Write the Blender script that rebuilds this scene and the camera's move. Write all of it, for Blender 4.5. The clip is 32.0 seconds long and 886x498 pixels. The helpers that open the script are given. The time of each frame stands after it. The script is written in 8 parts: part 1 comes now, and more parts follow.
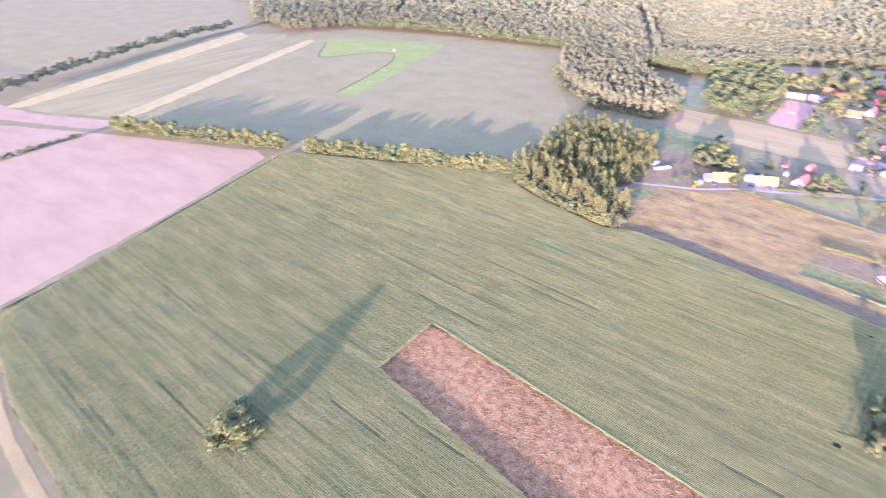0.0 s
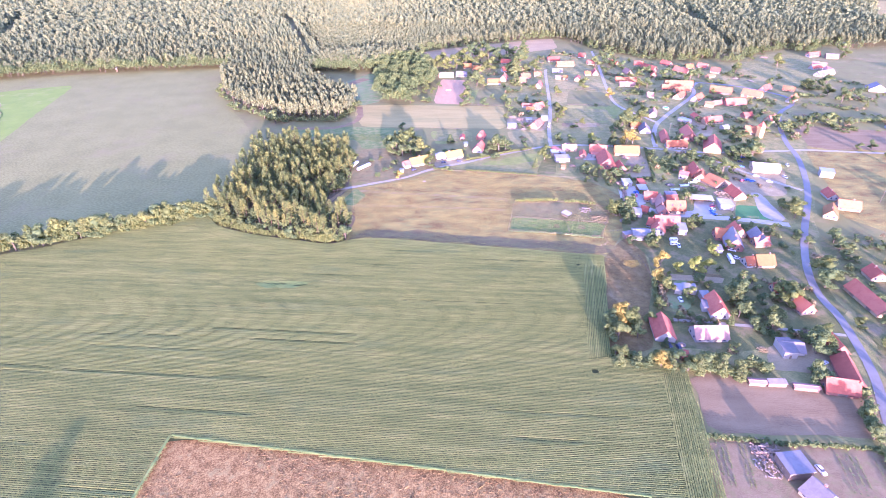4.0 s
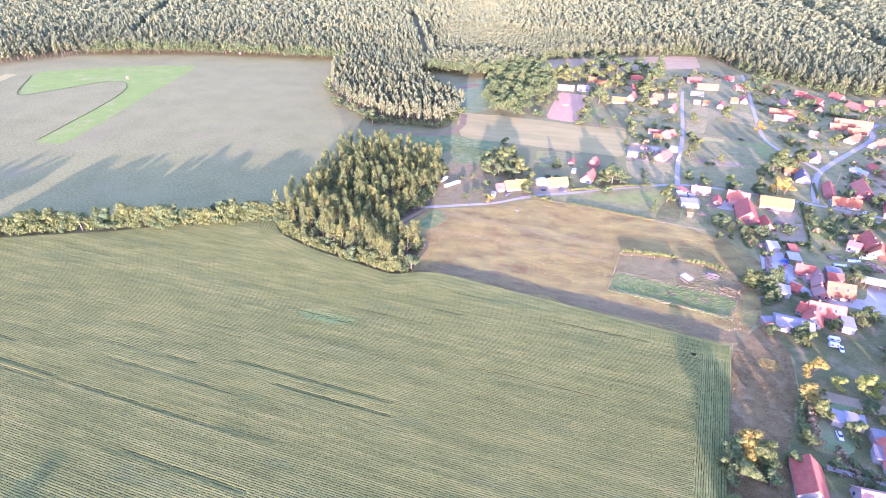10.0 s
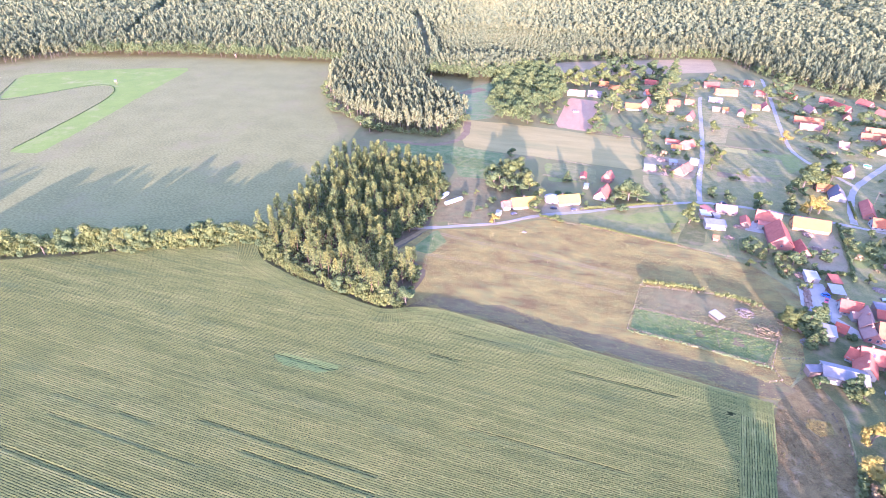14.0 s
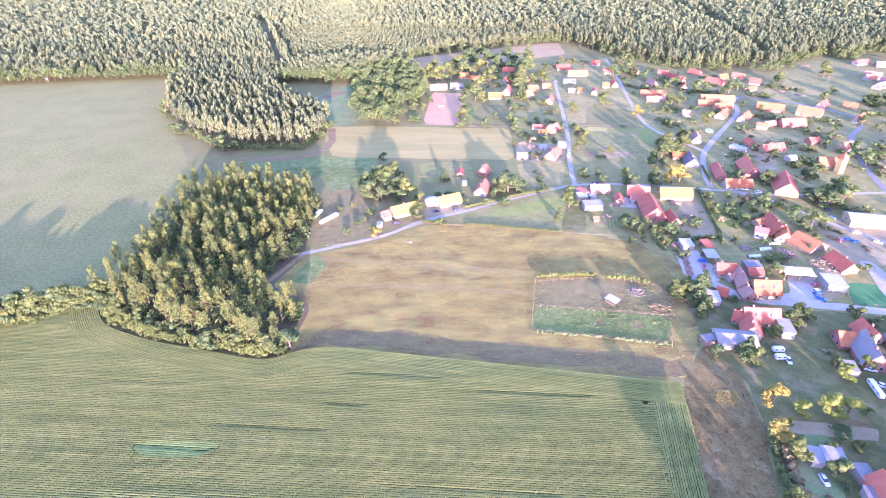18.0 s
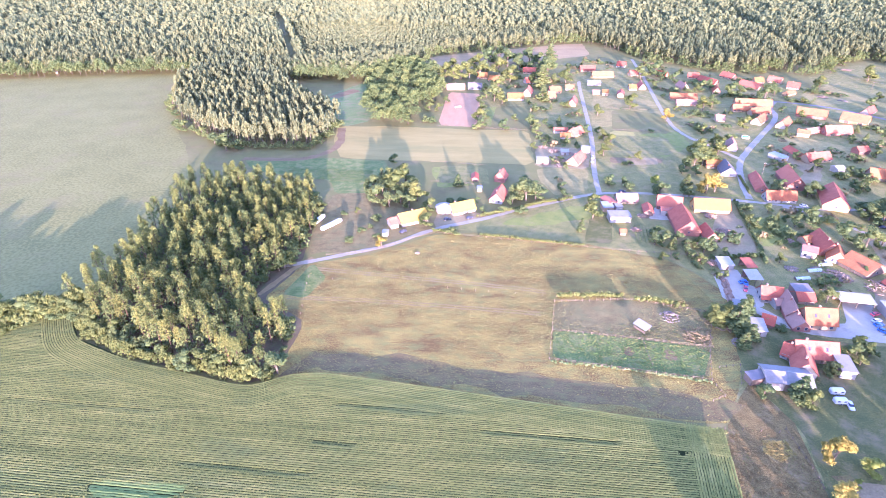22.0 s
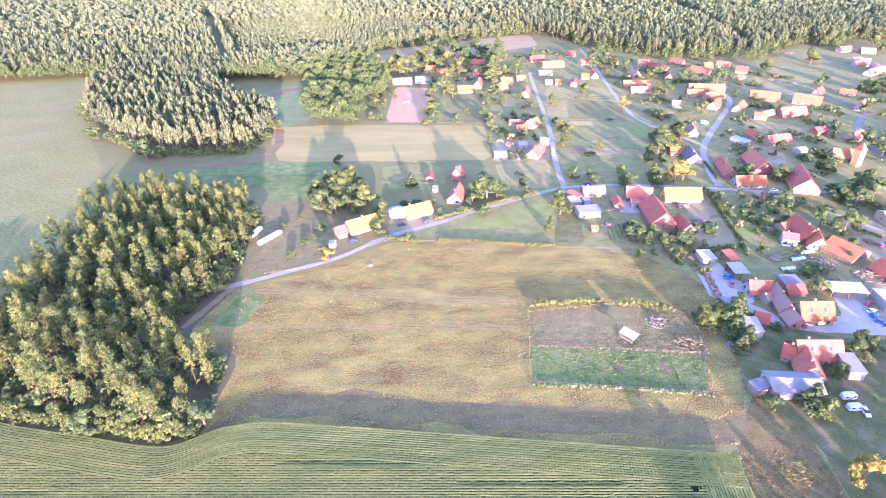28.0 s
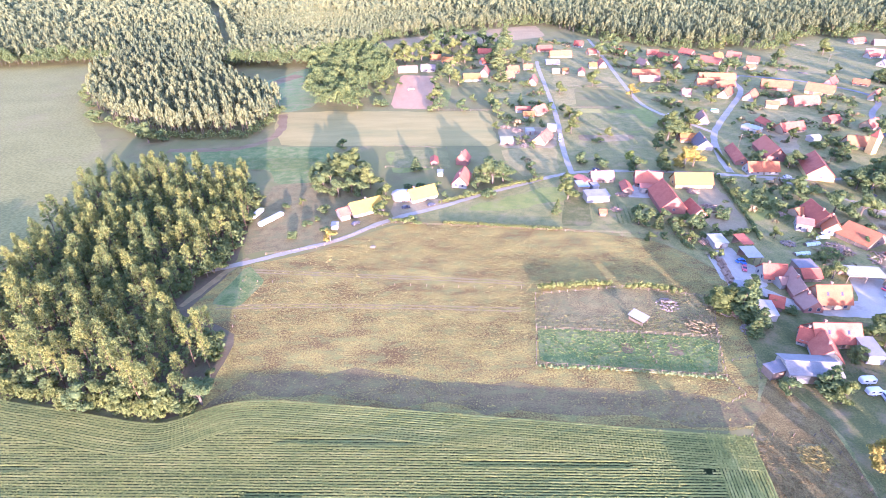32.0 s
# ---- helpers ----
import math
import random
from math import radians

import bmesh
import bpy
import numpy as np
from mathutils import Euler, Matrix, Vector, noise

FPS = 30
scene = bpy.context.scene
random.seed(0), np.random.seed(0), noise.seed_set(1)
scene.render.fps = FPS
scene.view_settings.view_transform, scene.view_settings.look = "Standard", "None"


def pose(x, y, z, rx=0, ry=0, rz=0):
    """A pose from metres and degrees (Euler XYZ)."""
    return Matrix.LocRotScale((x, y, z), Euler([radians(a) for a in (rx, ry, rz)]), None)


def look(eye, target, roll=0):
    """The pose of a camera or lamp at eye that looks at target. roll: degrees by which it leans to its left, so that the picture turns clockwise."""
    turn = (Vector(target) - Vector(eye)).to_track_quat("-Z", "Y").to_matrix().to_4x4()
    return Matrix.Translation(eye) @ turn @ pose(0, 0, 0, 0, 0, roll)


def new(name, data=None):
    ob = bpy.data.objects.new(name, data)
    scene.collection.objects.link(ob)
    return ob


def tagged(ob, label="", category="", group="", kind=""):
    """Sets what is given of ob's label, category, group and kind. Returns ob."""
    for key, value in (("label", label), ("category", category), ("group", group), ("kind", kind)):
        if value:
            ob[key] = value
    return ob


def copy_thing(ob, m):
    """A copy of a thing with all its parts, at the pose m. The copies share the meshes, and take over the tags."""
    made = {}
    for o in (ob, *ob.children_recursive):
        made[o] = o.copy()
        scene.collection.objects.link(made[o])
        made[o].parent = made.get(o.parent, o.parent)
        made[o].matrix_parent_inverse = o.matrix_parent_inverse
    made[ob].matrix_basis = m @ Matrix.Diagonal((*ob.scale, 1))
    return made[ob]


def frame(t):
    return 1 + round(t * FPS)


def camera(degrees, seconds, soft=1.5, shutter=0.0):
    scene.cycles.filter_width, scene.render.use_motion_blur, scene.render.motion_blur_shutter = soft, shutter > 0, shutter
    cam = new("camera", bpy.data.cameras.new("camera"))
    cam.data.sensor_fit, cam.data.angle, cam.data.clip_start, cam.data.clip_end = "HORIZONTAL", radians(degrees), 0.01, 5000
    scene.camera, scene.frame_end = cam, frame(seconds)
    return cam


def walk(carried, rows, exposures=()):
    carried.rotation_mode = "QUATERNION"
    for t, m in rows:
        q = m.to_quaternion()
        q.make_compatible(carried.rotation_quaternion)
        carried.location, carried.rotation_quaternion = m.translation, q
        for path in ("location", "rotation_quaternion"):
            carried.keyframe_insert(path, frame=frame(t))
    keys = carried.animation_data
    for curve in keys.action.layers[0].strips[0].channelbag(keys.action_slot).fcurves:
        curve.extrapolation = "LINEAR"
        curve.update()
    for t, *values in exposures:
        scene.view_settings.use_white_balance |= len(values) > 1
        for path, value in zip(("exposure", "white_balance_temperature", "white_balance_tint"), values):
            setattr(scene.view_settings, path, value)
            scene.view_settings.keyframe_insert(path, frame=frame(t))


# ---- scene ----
from mathutils.geometry import tessellate_polygon

# ---- camera and its flight ----
cam = camera(79.5, 32.0, soft=0.6, shutter=0.25)
PATH = [
    (0, (12.864, -150.09, 170.266), (11.9, -148.708, 169.19), 1.4),
    (0.5, (10.309, -146.964, 169.291), (9.718, -145.382, 168.218), 0.4),
    (1, (7.899, -143.762, 168.303), (7.408, -142.145, 167.233), 0.2),
    (1.5, (5.854, -140.522, 167.351), (5.361, -138.902, 166.286), 0.2),
    (2, (4.273, -137.192, 166.448), (3.845, -135.55, 165.39), 0.1),
    (2.5, (3.119, -133.646, 165.593), (2.769, -131.98, 164.543), 0.1),
    (3, (2.313, -129.764, 164.765), (2.151, -128.066, 163.72), -0.4),
    (3.5, (2.032, -125.656, 163.972), (1.935, -123.951, 162.931), -0.6),
    (5.5, (3.236, -108.473, 160.95), (3.338, -106.763, 159.919), -0.8),
    (6, (3.996, -103.942, 160.291), (3.948, -102.227, 159.263), -0.2),
    (6.5, (5.06, -99.295, 159.7), (4.83, -97.594, 158.674), 0.2),
    (7, (6.224, -94.521, 159.092), (5.861, -92.845, 158.063), 0.9),
    (7.5, (7.267, -89.646, 158.402), (6.884, -87.975, 157.372), 0.9),
    (8, (8.051, -84.717, 157.624), (7.654, -83.049, 156.594), 1.0),
    (8.5, (8.497, -79.758, 156.784), (8.09, -78.093, 155.754), 1.1),
    (9, (8.563, -74.755, 155.895), (8.149, -73.092, 154.864), 1.2),
    (9.5, (8.302, -69.753, 154.956), (7.886, -68.09, 153.926), 1.2),
    (10, (7.775, -64.824, 154.042), (7.359, -63.161, 153.012), 1.3),
    (10.5, (7.105, -60.048, 153.216), (6.688, -58.385, 152.186), 1.3),
    (11, (6.343, -55.384, 152.481), (5.925, -53.722, 151.451), 1.4),
    (11.5, (5.522, -50.826, 151.844), (5.103, -49.165, 150.813), 1.5),
    (12, (4.653, -46.375, 151.312), (4.232, -44.714, 150.28), 1.5),
    (12.5, (3.802, -42.084, 150.912), (3.379, -40.425, 149.879), 1.4),
    (13, (3.077, -38.027, 150.704), (2.653, -36.369, 149.671), 1.6),
    (13.5, (2.577, -34.373, 150.704), (2.14, -32.716, 149.673), 1.3),
    (15.5, (1.702, -21.448, 151.297), (1.385, -19.766, 150.263), 0.3),
    (16, (1.383, -18.307, 151.113), (1.201, -16.606, 150.078), -0.2),
    (16.5, (0.975, -15.299, 150.582), (0.854, -13.592, 149.546), -0.5),
    (17, (0.52, -12.447, 149.755), (0.433, -10.739, 148.719), -0.5),
    (17.5, (0.049, -9.73, 148.705), (-0.005, -8.021, 147.668), -0.4),
    (18, (-0.387, -7.057, 147.52), (-0.405, -5.346, 146.484), -0.4),
    (18.5, (-0.699, -4.322, 146.276), (-0.684, -2.609, 145.243), -0.3),
    (19, (-0.793, -1.427, 145.071), (-0.761, 0.286, 144.039), -0.5),
    (19.5, (-0.602, 1.615, 143.954), (-0.578, 3.328, 142.923), -0.2),
    (20, (-0.179, 4.757, 142.894), (-0.163, 6.47, 141.863), -0.2),
    (20.5, (0.4, 7.937, 141.857), (0.405, 9.651, 140.826), -0.1),
    (21, (1.059, 11.085, 140.814), (1.047, 12.799, 139.783), -0.1),
    (21.5, (1.726, 14.2, 139.751), (1.677, 15.914, 138.721), -0.1),
    (22, (2.334, 17.324, 138.652), (2.254, 19.038, 137.623), -0.1),
    (22.5, (2.819, 20.383, 137.551), (2.711, 22.094, 136.521), 0.0),
    (23, (3.121, 23.373, 136.462), (3.012, 25.086, 135.435), 0.1),
    (23.5, (3.185, 26.364, 135.409), (3.142, 28.078, 134.381), -0.0),
    (24, (3.008, 29.41, 134.379), (3.041, 31.126, 133.351), -0.4),
    (24.5, (2.678, 32.381, 133.377), (2.734, 34.095, 132.349), -0.4),
    (25, (2.292, 35.162, 132.41), (2.36, 36.877, 131.382), -0.5),
    (25.5, (1.941, 37.518, 131.468), (2.006, 39.232, 130.44), -0.6),
    (27.5, (0.972, 44.37, 127.664), (1.066, 46.084, 126.638), -0.6),
    (28, (0.832, 45.188, 126.713), (0.92, 46.899, 125.682), -0.5),
    (28.5, (0.783, 45.395, 125.734), (0.861, 47.105, 124.7), -0.4),
    (29, (0.79, 45.405, 124.719), (0.869, 47.114, 123.684), -0.4),
    (29.5, (0.817, 45.451, 123.66), (0.897, 47.16, 122.623), -0.4),
    (30, (0.836, 45.607, 122.557), (0.916, 47.316, 121.522), -0.4),
    (30.5, (0.844, 45.776, 121.44), (0.921, 47.486, 120.405), -0.4),
    (31, (0.822, 45.971, 120.335), (0.898, 47.68, 119.298), -0.4),
    (31.5, (0.77, 46.158, 119.258), (0.845, 47.866, 118.221), -0.3),
    (32, (0.715, 46.296, 118.206), (0.787, 48.003, 117.167), -0.3),
]
walk(cam, [(t, look(eye, target, roll)) for t, eye, target, roll in PATH],
     exposures=[(0.0, 3.6, 5010, 75), (2.0, 3.61, 4970, 74), (5.0, 3.61, 4940, 72), (9.0, 3.63, 4930, 67), (20.0, 3.65, 4960, 61), (32.0, 3.64, 5020, 57)])

# ---- daylight: low evening sun behind the flight, clear sky ----
SUN_HEIGHT, SUN_TURN = radians(6.6), radians(169.8)
world = bpy.data.worlds.new("evening_sky")
scene.world = world
world.use_nodes = True
wn = world.node_tree.nodes
sky = wn.new("ShaderNodeTexSky")
sky.sky_type, sky.sun_disc = "NISHITA", False
sky.sun_elevation, sky.sun_rotation = SUN_HEIGHT, SUN_TURN
sky.air_density, sky.dust_density, sky.ozone_density = 1.0, 1.0, 1.6
wn["Background"].inputs["Strength"].default_value = 0.15
world.node_tree.links.new(sky.outputs[0], wn["Background"].inputs["Color"])
sun_data = bpy.data.lights.new("sun", "SUN")
sun_data.energy, sun_data.angle, sun_data.color = 2.6, radians(0.6), (1.0, 0.80, 0.54)
sun = new("sun", sun_data)
sun_way = Vector((math.sin(SUN_TURN) * math.cos(SUN_HEIGHT), math.cos(SUN_TURN) * math.cos(SUN_HEIGHT), math.sin(SUN_HEIGHT)))
sun.matrix_world = look(sun_way * 300, (0, 0, 0))


# ---- materials ----
def mat(name, stops, size=1.0, fine=0.0, rough=0.85, bump=0.0, spread=0.0, island=0.0, metal=0.0, stretch=(1, 1, 1), see=0.0, mottle=1.0, grit=0.75, patch=None):
    """Noise at two scales between colours. size: metres of the large mottling, fine: of the grain; spread: variation from
    object to object, island: from piece to piece within a mesh; see: light let through thin leaves."""
    m = bpy.data.materials.new(name)
    m.use_nodes = True
    nt = m.node_tree
    n, lk = nt.nodes, nt.links.new
    bsdf = n["Principled BSDF"]
    bsdf.inputs["Roughness"].default_value = rough
    bsdf.inputs["Metallic"].default_value = metal
    bsdf.inputs["Specular IOR Level"].default_value = 0.1 if rough > 0.5 else 0.4
    geo = n.new("ShaderNodeNewGeometry")
    scl = n.new("ShaderNodeVectorMath")
    scl.operation = "MULTIPLY"
    scl.inputs[1].default_value = stretch
    lk(geo.outputs["Position"], scl.inputs[0])
    big = n.new("ShaderNodeTexNoise")
    big.inputs["Scale"].default_value, big.inputs["Detail"].default_value = 1.0 / size, 5
    big.inputs["Roughness"].default_value = 0.62
    lk(scl.outputs[0], big.inputs["Vector"])
    val = big.outputs["Fac"]

    def add(a, b, k, mid=0.5):
        sub = n.new("ShaderNodeMath")
        sub.operation, sub.inputs[1].default_value = "SUBTRACT", mid
        lk(b, sub.inputs[0])
        mul = n.new("ShaderNodeMath")
        mul.operation, mul.inputs[1].default_value = "MULTIPLY_ADD", k
        lk(sub.outputs[0], mul.inputs[0])
        lk(a, mul.inputs[2])
        return mul.outputs[0]

    grain = None
    if mottle != 1.0:
        half = n.new("ShaderNodeValue")
        half.outputs[0].default_value = 0.5
        val = add(half.outputs[0], val, mottle)
    if fine:
        grain = n.new("ShaderNodeTexNoise")
        grain.inputs["Scale"].default_value, grain.inputs["Detail"].default_value = 1.0 / fine, 3
        lk(geo.outputs["Position"], grain.inputs["Vector"])
        val = add(val, grain.outputs["Fac"], grit)
    if spread:
        info = n.new("ShaderNodeObjectInfo")
        val = add(val, info.outputs["Random"], spread)
    if island:
        val = add(val, geo.outputs["Random Per Island"], island)
    ramp = n.new("ShaderNodeValToRGB")
    ramp.color_ramp.elements[0].position, ramp.color_ramp.elements[1].position = 0.25, 0.75
    while len(ramp.color_ramp.elements) < len(stops):
        ramp.color_ramp.elements.new(0.5)
    for i, c in enumerate(stops):
        e = ramp.color_ramp.elements[i]
        e.position = 0.25 + 0.5 * i / max(1, len(stops) - 1)
        e.color = (*c, 1)
    lk(val, ramp.inputs["Fac"])
    colour = ramp.outputs["Color"]
    if patch:
        # irregular patches of another growth: colour, metres, share
        worn = n.new("ShaderNodeTexNoise")
        worn.inputs["Scale"].default_value, worn.inputs["Detail"].default_value = 1.0 / patch[1], 6
        worn.inputs["Roughness"].default_value = 0.7
        lk(scl.outputs[0], worn.inputs["Vector"])
        edge = n.new("ShaderNodeMapRange")
        edge.inputs["From Min"].default_value, edge.inputs["From Max"].default_value = 0.62 - 0.25 * patch[2], 0.80 - 0.25 * patch[2]
        edge.inputs["To Max"].default_value = 0.85
        lk(worn.outputs["Fac"], edge.inputs["Value"])
        grown = n.new("ShaderNodeMix")
        grown.data_type = "RGBA"
        lk(edge.outputs[0], grown.inputs["Factor"])
        lk(colour, grown.inputs["A"])
        grown.inputs["B"].default_value = (*patch[0], 1)
        colour = grown.outputs["Result"]
    lk(colour, bsdf.inputs["Base Color"])
    if bump:
        b = n.new("ShaderNodeBump")
        b.inputs["Strength"].default_value, b.inputs["Distance"].default_value = min(1.0, bump * 4), bump
        lk(grain.outputs["Fac"] if grain else big.outputs["Fac"], b.inputs["Height"])
        lk(b.outputs[0], bsdf.inputs["Normal"])
    if see:
        tr = n.new("ShaderNodeBsdfTranslucent")
        lk(colour, tr.inputs["Color"])
        mix = n.new("ShaderNodeMixShader")
        mix.inputs[0].default_value = see
        lk(bsdf.outputs[0], mix.inputs[1])
        lk(tr.outputs[0], mix.inputs[2])
        lk(mix.outputs[0], n["Material Output"].inputs["Surface"])
    return m


M_GROUND = mat("rough_grass", [(0.135, 0.11, 0.043), (0.165, 0.15, 0.05), (0.145, 0.14, 0.043)], 18, 0.8, 0.95, 0.05, patch=((0.23, 0.175, 0.075), 30, 0.4))
M_MEADOW = mat("dry_meadow", [(0.115, 0.068, 0.024), (0.18, 0.122, 0.036), (0.235, 0.17, 0.043), (0.32, 0.245, 0.062)], 9, 0.5, 0.95, 0.2, stretch=(0.5, 1, 1), mottle=1.4, grit=1.6, patch=((0.175, 0.168, 0.05), 3.2, 0.6))
M_EARTH = mat("bare_earth", [(0.19, 0.145, 0.075), (0.25, 0.19, 0.095), (0.30, 0.24, 0.125)], 9, 0.6, 0.95, 0.05, patch=((0.17, 0.155, 0.06), 12, 0.3))
M_PINKEARTH = mat("stubble_earth", [(0.235, 0.165, 0.074), (0.275, 0.197, 0.088), (0.31, 0.228, 0.104)], 14, 0.7, 0.95, 0.04, stretch=(0.4, 1, 1), grit=1.0)
M_WEEDS = mat("weedy_fallow", [(0.127, 0.07, 0.021), (0.233, 0.132, 0.041), (0.35, 0.22, 0.07)], 3.5, 0.6, 0.95, 0.12, mottle=1.2, grit=1.2, patch=((0.165, 0.142, 0.052), 7, 0.25))
M_FARFIELD = mat("grey_green_crop", [(0.151, 0.14, 0.043), (0.184, 0.169, 0.051), (0.213, 0.194, 0.063)], 30, 1.6, 0.95, 0.16, grit=2.0, patch=((0.20, 0.165, 0.065), 45, 0.35))
M_PLOUGH = mat("ploughed_soil", [(0.145, 0.095, 0.045), (0.19, 0.13, 0.062), (0.225, 0.158, 0.078)], 7, 0.5, 0.95, 0.05, stretch=(0.3, 1, 1), grit=1.1)
M_GARDEN = mat("garden_grass", [(0.078, 0.087, 0.029), (0.113, 0.113, 0.034), (0.163, 0.137, 0.044)], 6, 0.5, 0.95, 0.2, grit=1.2, patch=((0.20, 0.15, 0.08), 12, 0.5))
M_STRAW = mat("dry_straw_grass", [(0.099, 0.068, 0.024), (0.134, 0.094, 0.032), (0.164, 0.117, 0.04), (0.203, 0.145, 0.05)], 4, 0.4, 0.95, 0.2, grit=1.3, patch=((0.28, 0.20, 0.10), 9, 0.3))
M_WEEDYSOIL = mat("weedy_trodden_soil", [(0.122, 0.091, 0.036), (0.178, 0.137, 0.053), (0.239, 0.19, 0.072)], 4, 0.5, 0.95, 0.16, grit=1.6, patch=((0.15, 0.142, 0.055), 6, 0.55))
M_MARGIN = mat("dark_trodden_soil", [(0.108, 0.076, 0.033), (0.149, 0.106, 0.043), (0.194, 0.142, 0.055)], 5, 0.5, 0.95, 0.16, stretch=(0.5, 1, 1), grit=1.3, patch=((0.17, 0.148, 0.05), 3, 0.6))
M_MOWN = mat("yellow_mown_grass", [(0.25, 0.215, 0.06), (0.30, 0.25, 0.075), (0.34, 0.28, 0.09)], 14, 0.9, 0.95, 0.04, patch=((0.20, 0.195, 0.06), 20, 0.4))
M_TONGUE = mat("young_green_grass", [(0.142, 0.185, 0.03), (0.185, 0.223, 0.037)], 18, 1.2, 0.95, 0.03, patch=((0.27, 0.23, 0.085), 25, 0.35))
M_PADDOCK = mat("paddock_greens", [(0.08, 0.112, 0.033), (0.122, 0.155, 0.042), (0.19, 0.2, 0.06)], 5, 0.6, 0.95, 0.18, grit=1.3, patch=((0.19, 0.175, 0.07), 5, 0.6))
M_STRIPS = mat("mown_strips", [(0.15, 0.14, 0.045), (0.20, 0.18, 0.055), (0.255, 0.225, 0.07)], 16, 1.2, 0.95, 0.03, stretch=(1, 0.12, 1))
M_LUSH = mat("lush_grass", [(0.10, 0.145, 0.05), (0.14, 0.18, 0.06), (0.18, 0.21, 0.08)], 15, 0.9, 0.95, 0.03, patch=((0.22, 0.18, 0.09), 8, 0.55))
M_LAWN = mat("village_grass", [(0.113, 0.12, 0.039), (0.178, 0.165, 0.053), (0.257, 0.211, 0.072)], 5, 0.6, 0.95, 0.22, grit=1.3, patch=((0.27, 0.20, 0.09), 9, 0.45))
M_HAY = mat("mown_hay_meadow", [(0.219, 0.176, 0.054), (0.27, 0.214, 0.068), (0.312, 0.243, 0.08)], 12, 0.8, 0.95, 0.04, stretch=(0.25, 1, 1), patch=((0.20, 0.182, 0.06), 25, 0.35))
M_FOREST_FLOOR = mat("needle_litter", [(0.10, 0.075, 0.04), (0.15, 0.115, 0.06)], 6, 0.8, 0.95, patch=((0.11, 0.12, 0.045), 5, 0.45))
M_SAND = mat("riding_sand", [(0.35, 0.20, 0.10), (0.41, 0.245, 0.125)], 5, 0.4, 0.95, stretch=(1, 0.3, 1))
M_SOIL = mat("garden_soil", [(0.145, 0.10, 0.048), (0.22, 0.158, 0.08)], 3, 0.4, 0.95, 0.05, grit=1.3, patch=((0.15, 0.14, 0.05), 4, 0.5))
M_PITCH = mat("green_pitch", [(0.05, 0.13, 0.04), (0.07, 0.17, 0.055)], 7, 0.5, 0.9)
M_ASPHALT = mat("asphalt", [(0.154, 0.139, 0.116), (0.198, 0.178, 0.15)], 4, 0.25, 0.8)
M_LANE = mat("pale_gravel_lane", [(0.25, 0.215, 0.155), (0.33, 0.285, 0.21)], 4, 0.4, 0.9, 0.02, patch=((0.22, 0.185, 0.105), 6, 0.35))
M_YARD = mat("pale_concrete_yard", [(0.31, 0.265, 0.195), (0.38, 0.33, 0.25)], 4, 0.5, 0.85, patch=((0.21, 0.178, 0.13), 7, 0.3))
M_CORN = mat("maize_leaves", [(0.145, 0.162, 0.043), (0.209, 0.22, 0.054), (0.265, 0.264, 0.067), (0.354, 0.323, 0.09)], 4, 0.5, 0.8, 0.0, island=0.25, see=0.3, mottle=0.8, grit=0.6, stretch=(0.2, 1, 1), patch=((0.155, 0.19, 0.065), 9, 0.25))
# ground sheet under the maize rows, far darker than the other soils
M_CORNBED = mat("dark_maize_floor", [(0.045, 0.06, 0.022), (0.07, 0.085, 0.03)], 8, 0.5, 0.95)
M_NEEDLE = mat("pine_needles", [(0.126, 0.162, 0.054), (0.2, 0.222, 0.06), (0.27, 0.268, 0.066)], 5, 0, 0.7, spread=0.35, island=0.4, see=0.52)
M_LEAF = mat("broad_leaves", [(0.105, 0.15, 0.056), (0.138, 0.176, 0.058), (0.172, 0.2, 0.062)], 4, 0, 0.65, spread=0.4, island=0.4, see=0.48)
M_OLIVE = mat("olive_leaves", [(0.115, 0.146, 0.044), (0.155, 0.18, 0.05), (0.2, 0.214, 0.058)], 4, 0, 0.65, spread=0.4, island=0.35, see=0.48)
M_SPRUCE = mat("dark_conifer_needles", [(0.08, 0.118, 0.045), (0.12, 0.155, 0.05), (0.165, 0.185, 0.056)], 4, 0, 0.7, spread=0.35, island=0.4, see=0.35)
M_LIME = mat("sunlit_lime_leaves", [(0.18, 0.22, 0.046), (0.24, 0.27, 0.054), (0.29, 0.30, 0.065)], 4, 0, 0.65, spread=0.3, island=0.35, see=0.45)
M_GOLD = mat("golden_leaves", [(0.19, 0.155, 0.03), (0.27, 0.215, 0.042), (0.33, 0.265, 0.055)], 4, 0, 0.65, spread=0.3, island=0.4, see=0.3)
# blue raised in the leaf colour to stand for distant haze
M_FARWOOD = mat("hazy_far_wood_crowns", [(0.122, 0.152, 0.076), (0.165, 0.186, 0.08), (0.208, 0.213, 0.085)], 60, 4, 0.8, island=0.34, see=0.5)
M_YOUNGWOOD = mat("young_pine_crowns", [(0.138, 0.166, 0.076), (0.17, 0.19, 0.08), (0.205, 0.212, 0.086)], 50, 4, 0.8, island=0.3, see=0.4)
M_GROVE = mat("grove_leaves", [(0.104, 0.148, 0.05), (0.145, 0.182, 0.056), (0.188, 0.21, 0.062)], 30, 3, 0.7, island=0.3, see=0.48)
M_BARK = mat("grey_brown_bark", [(0.085, 0.068, 0.045), (0.14, 0.112, 0.075)], 0.8, 0.15, 0.9)
M_PINEBARK = mat("orange_pine_bark", [(0.075, 0.05, 0.032), (0.128, 0.081, 0.05)], 1.5, 0.2, 0.9)
M_WOOD = mat("weathered_wood", [(0.105, 0.079, 0.053), (0.173, 0.131, 0.09)], 0.9, 0.1, 0.85, spread=0.3)
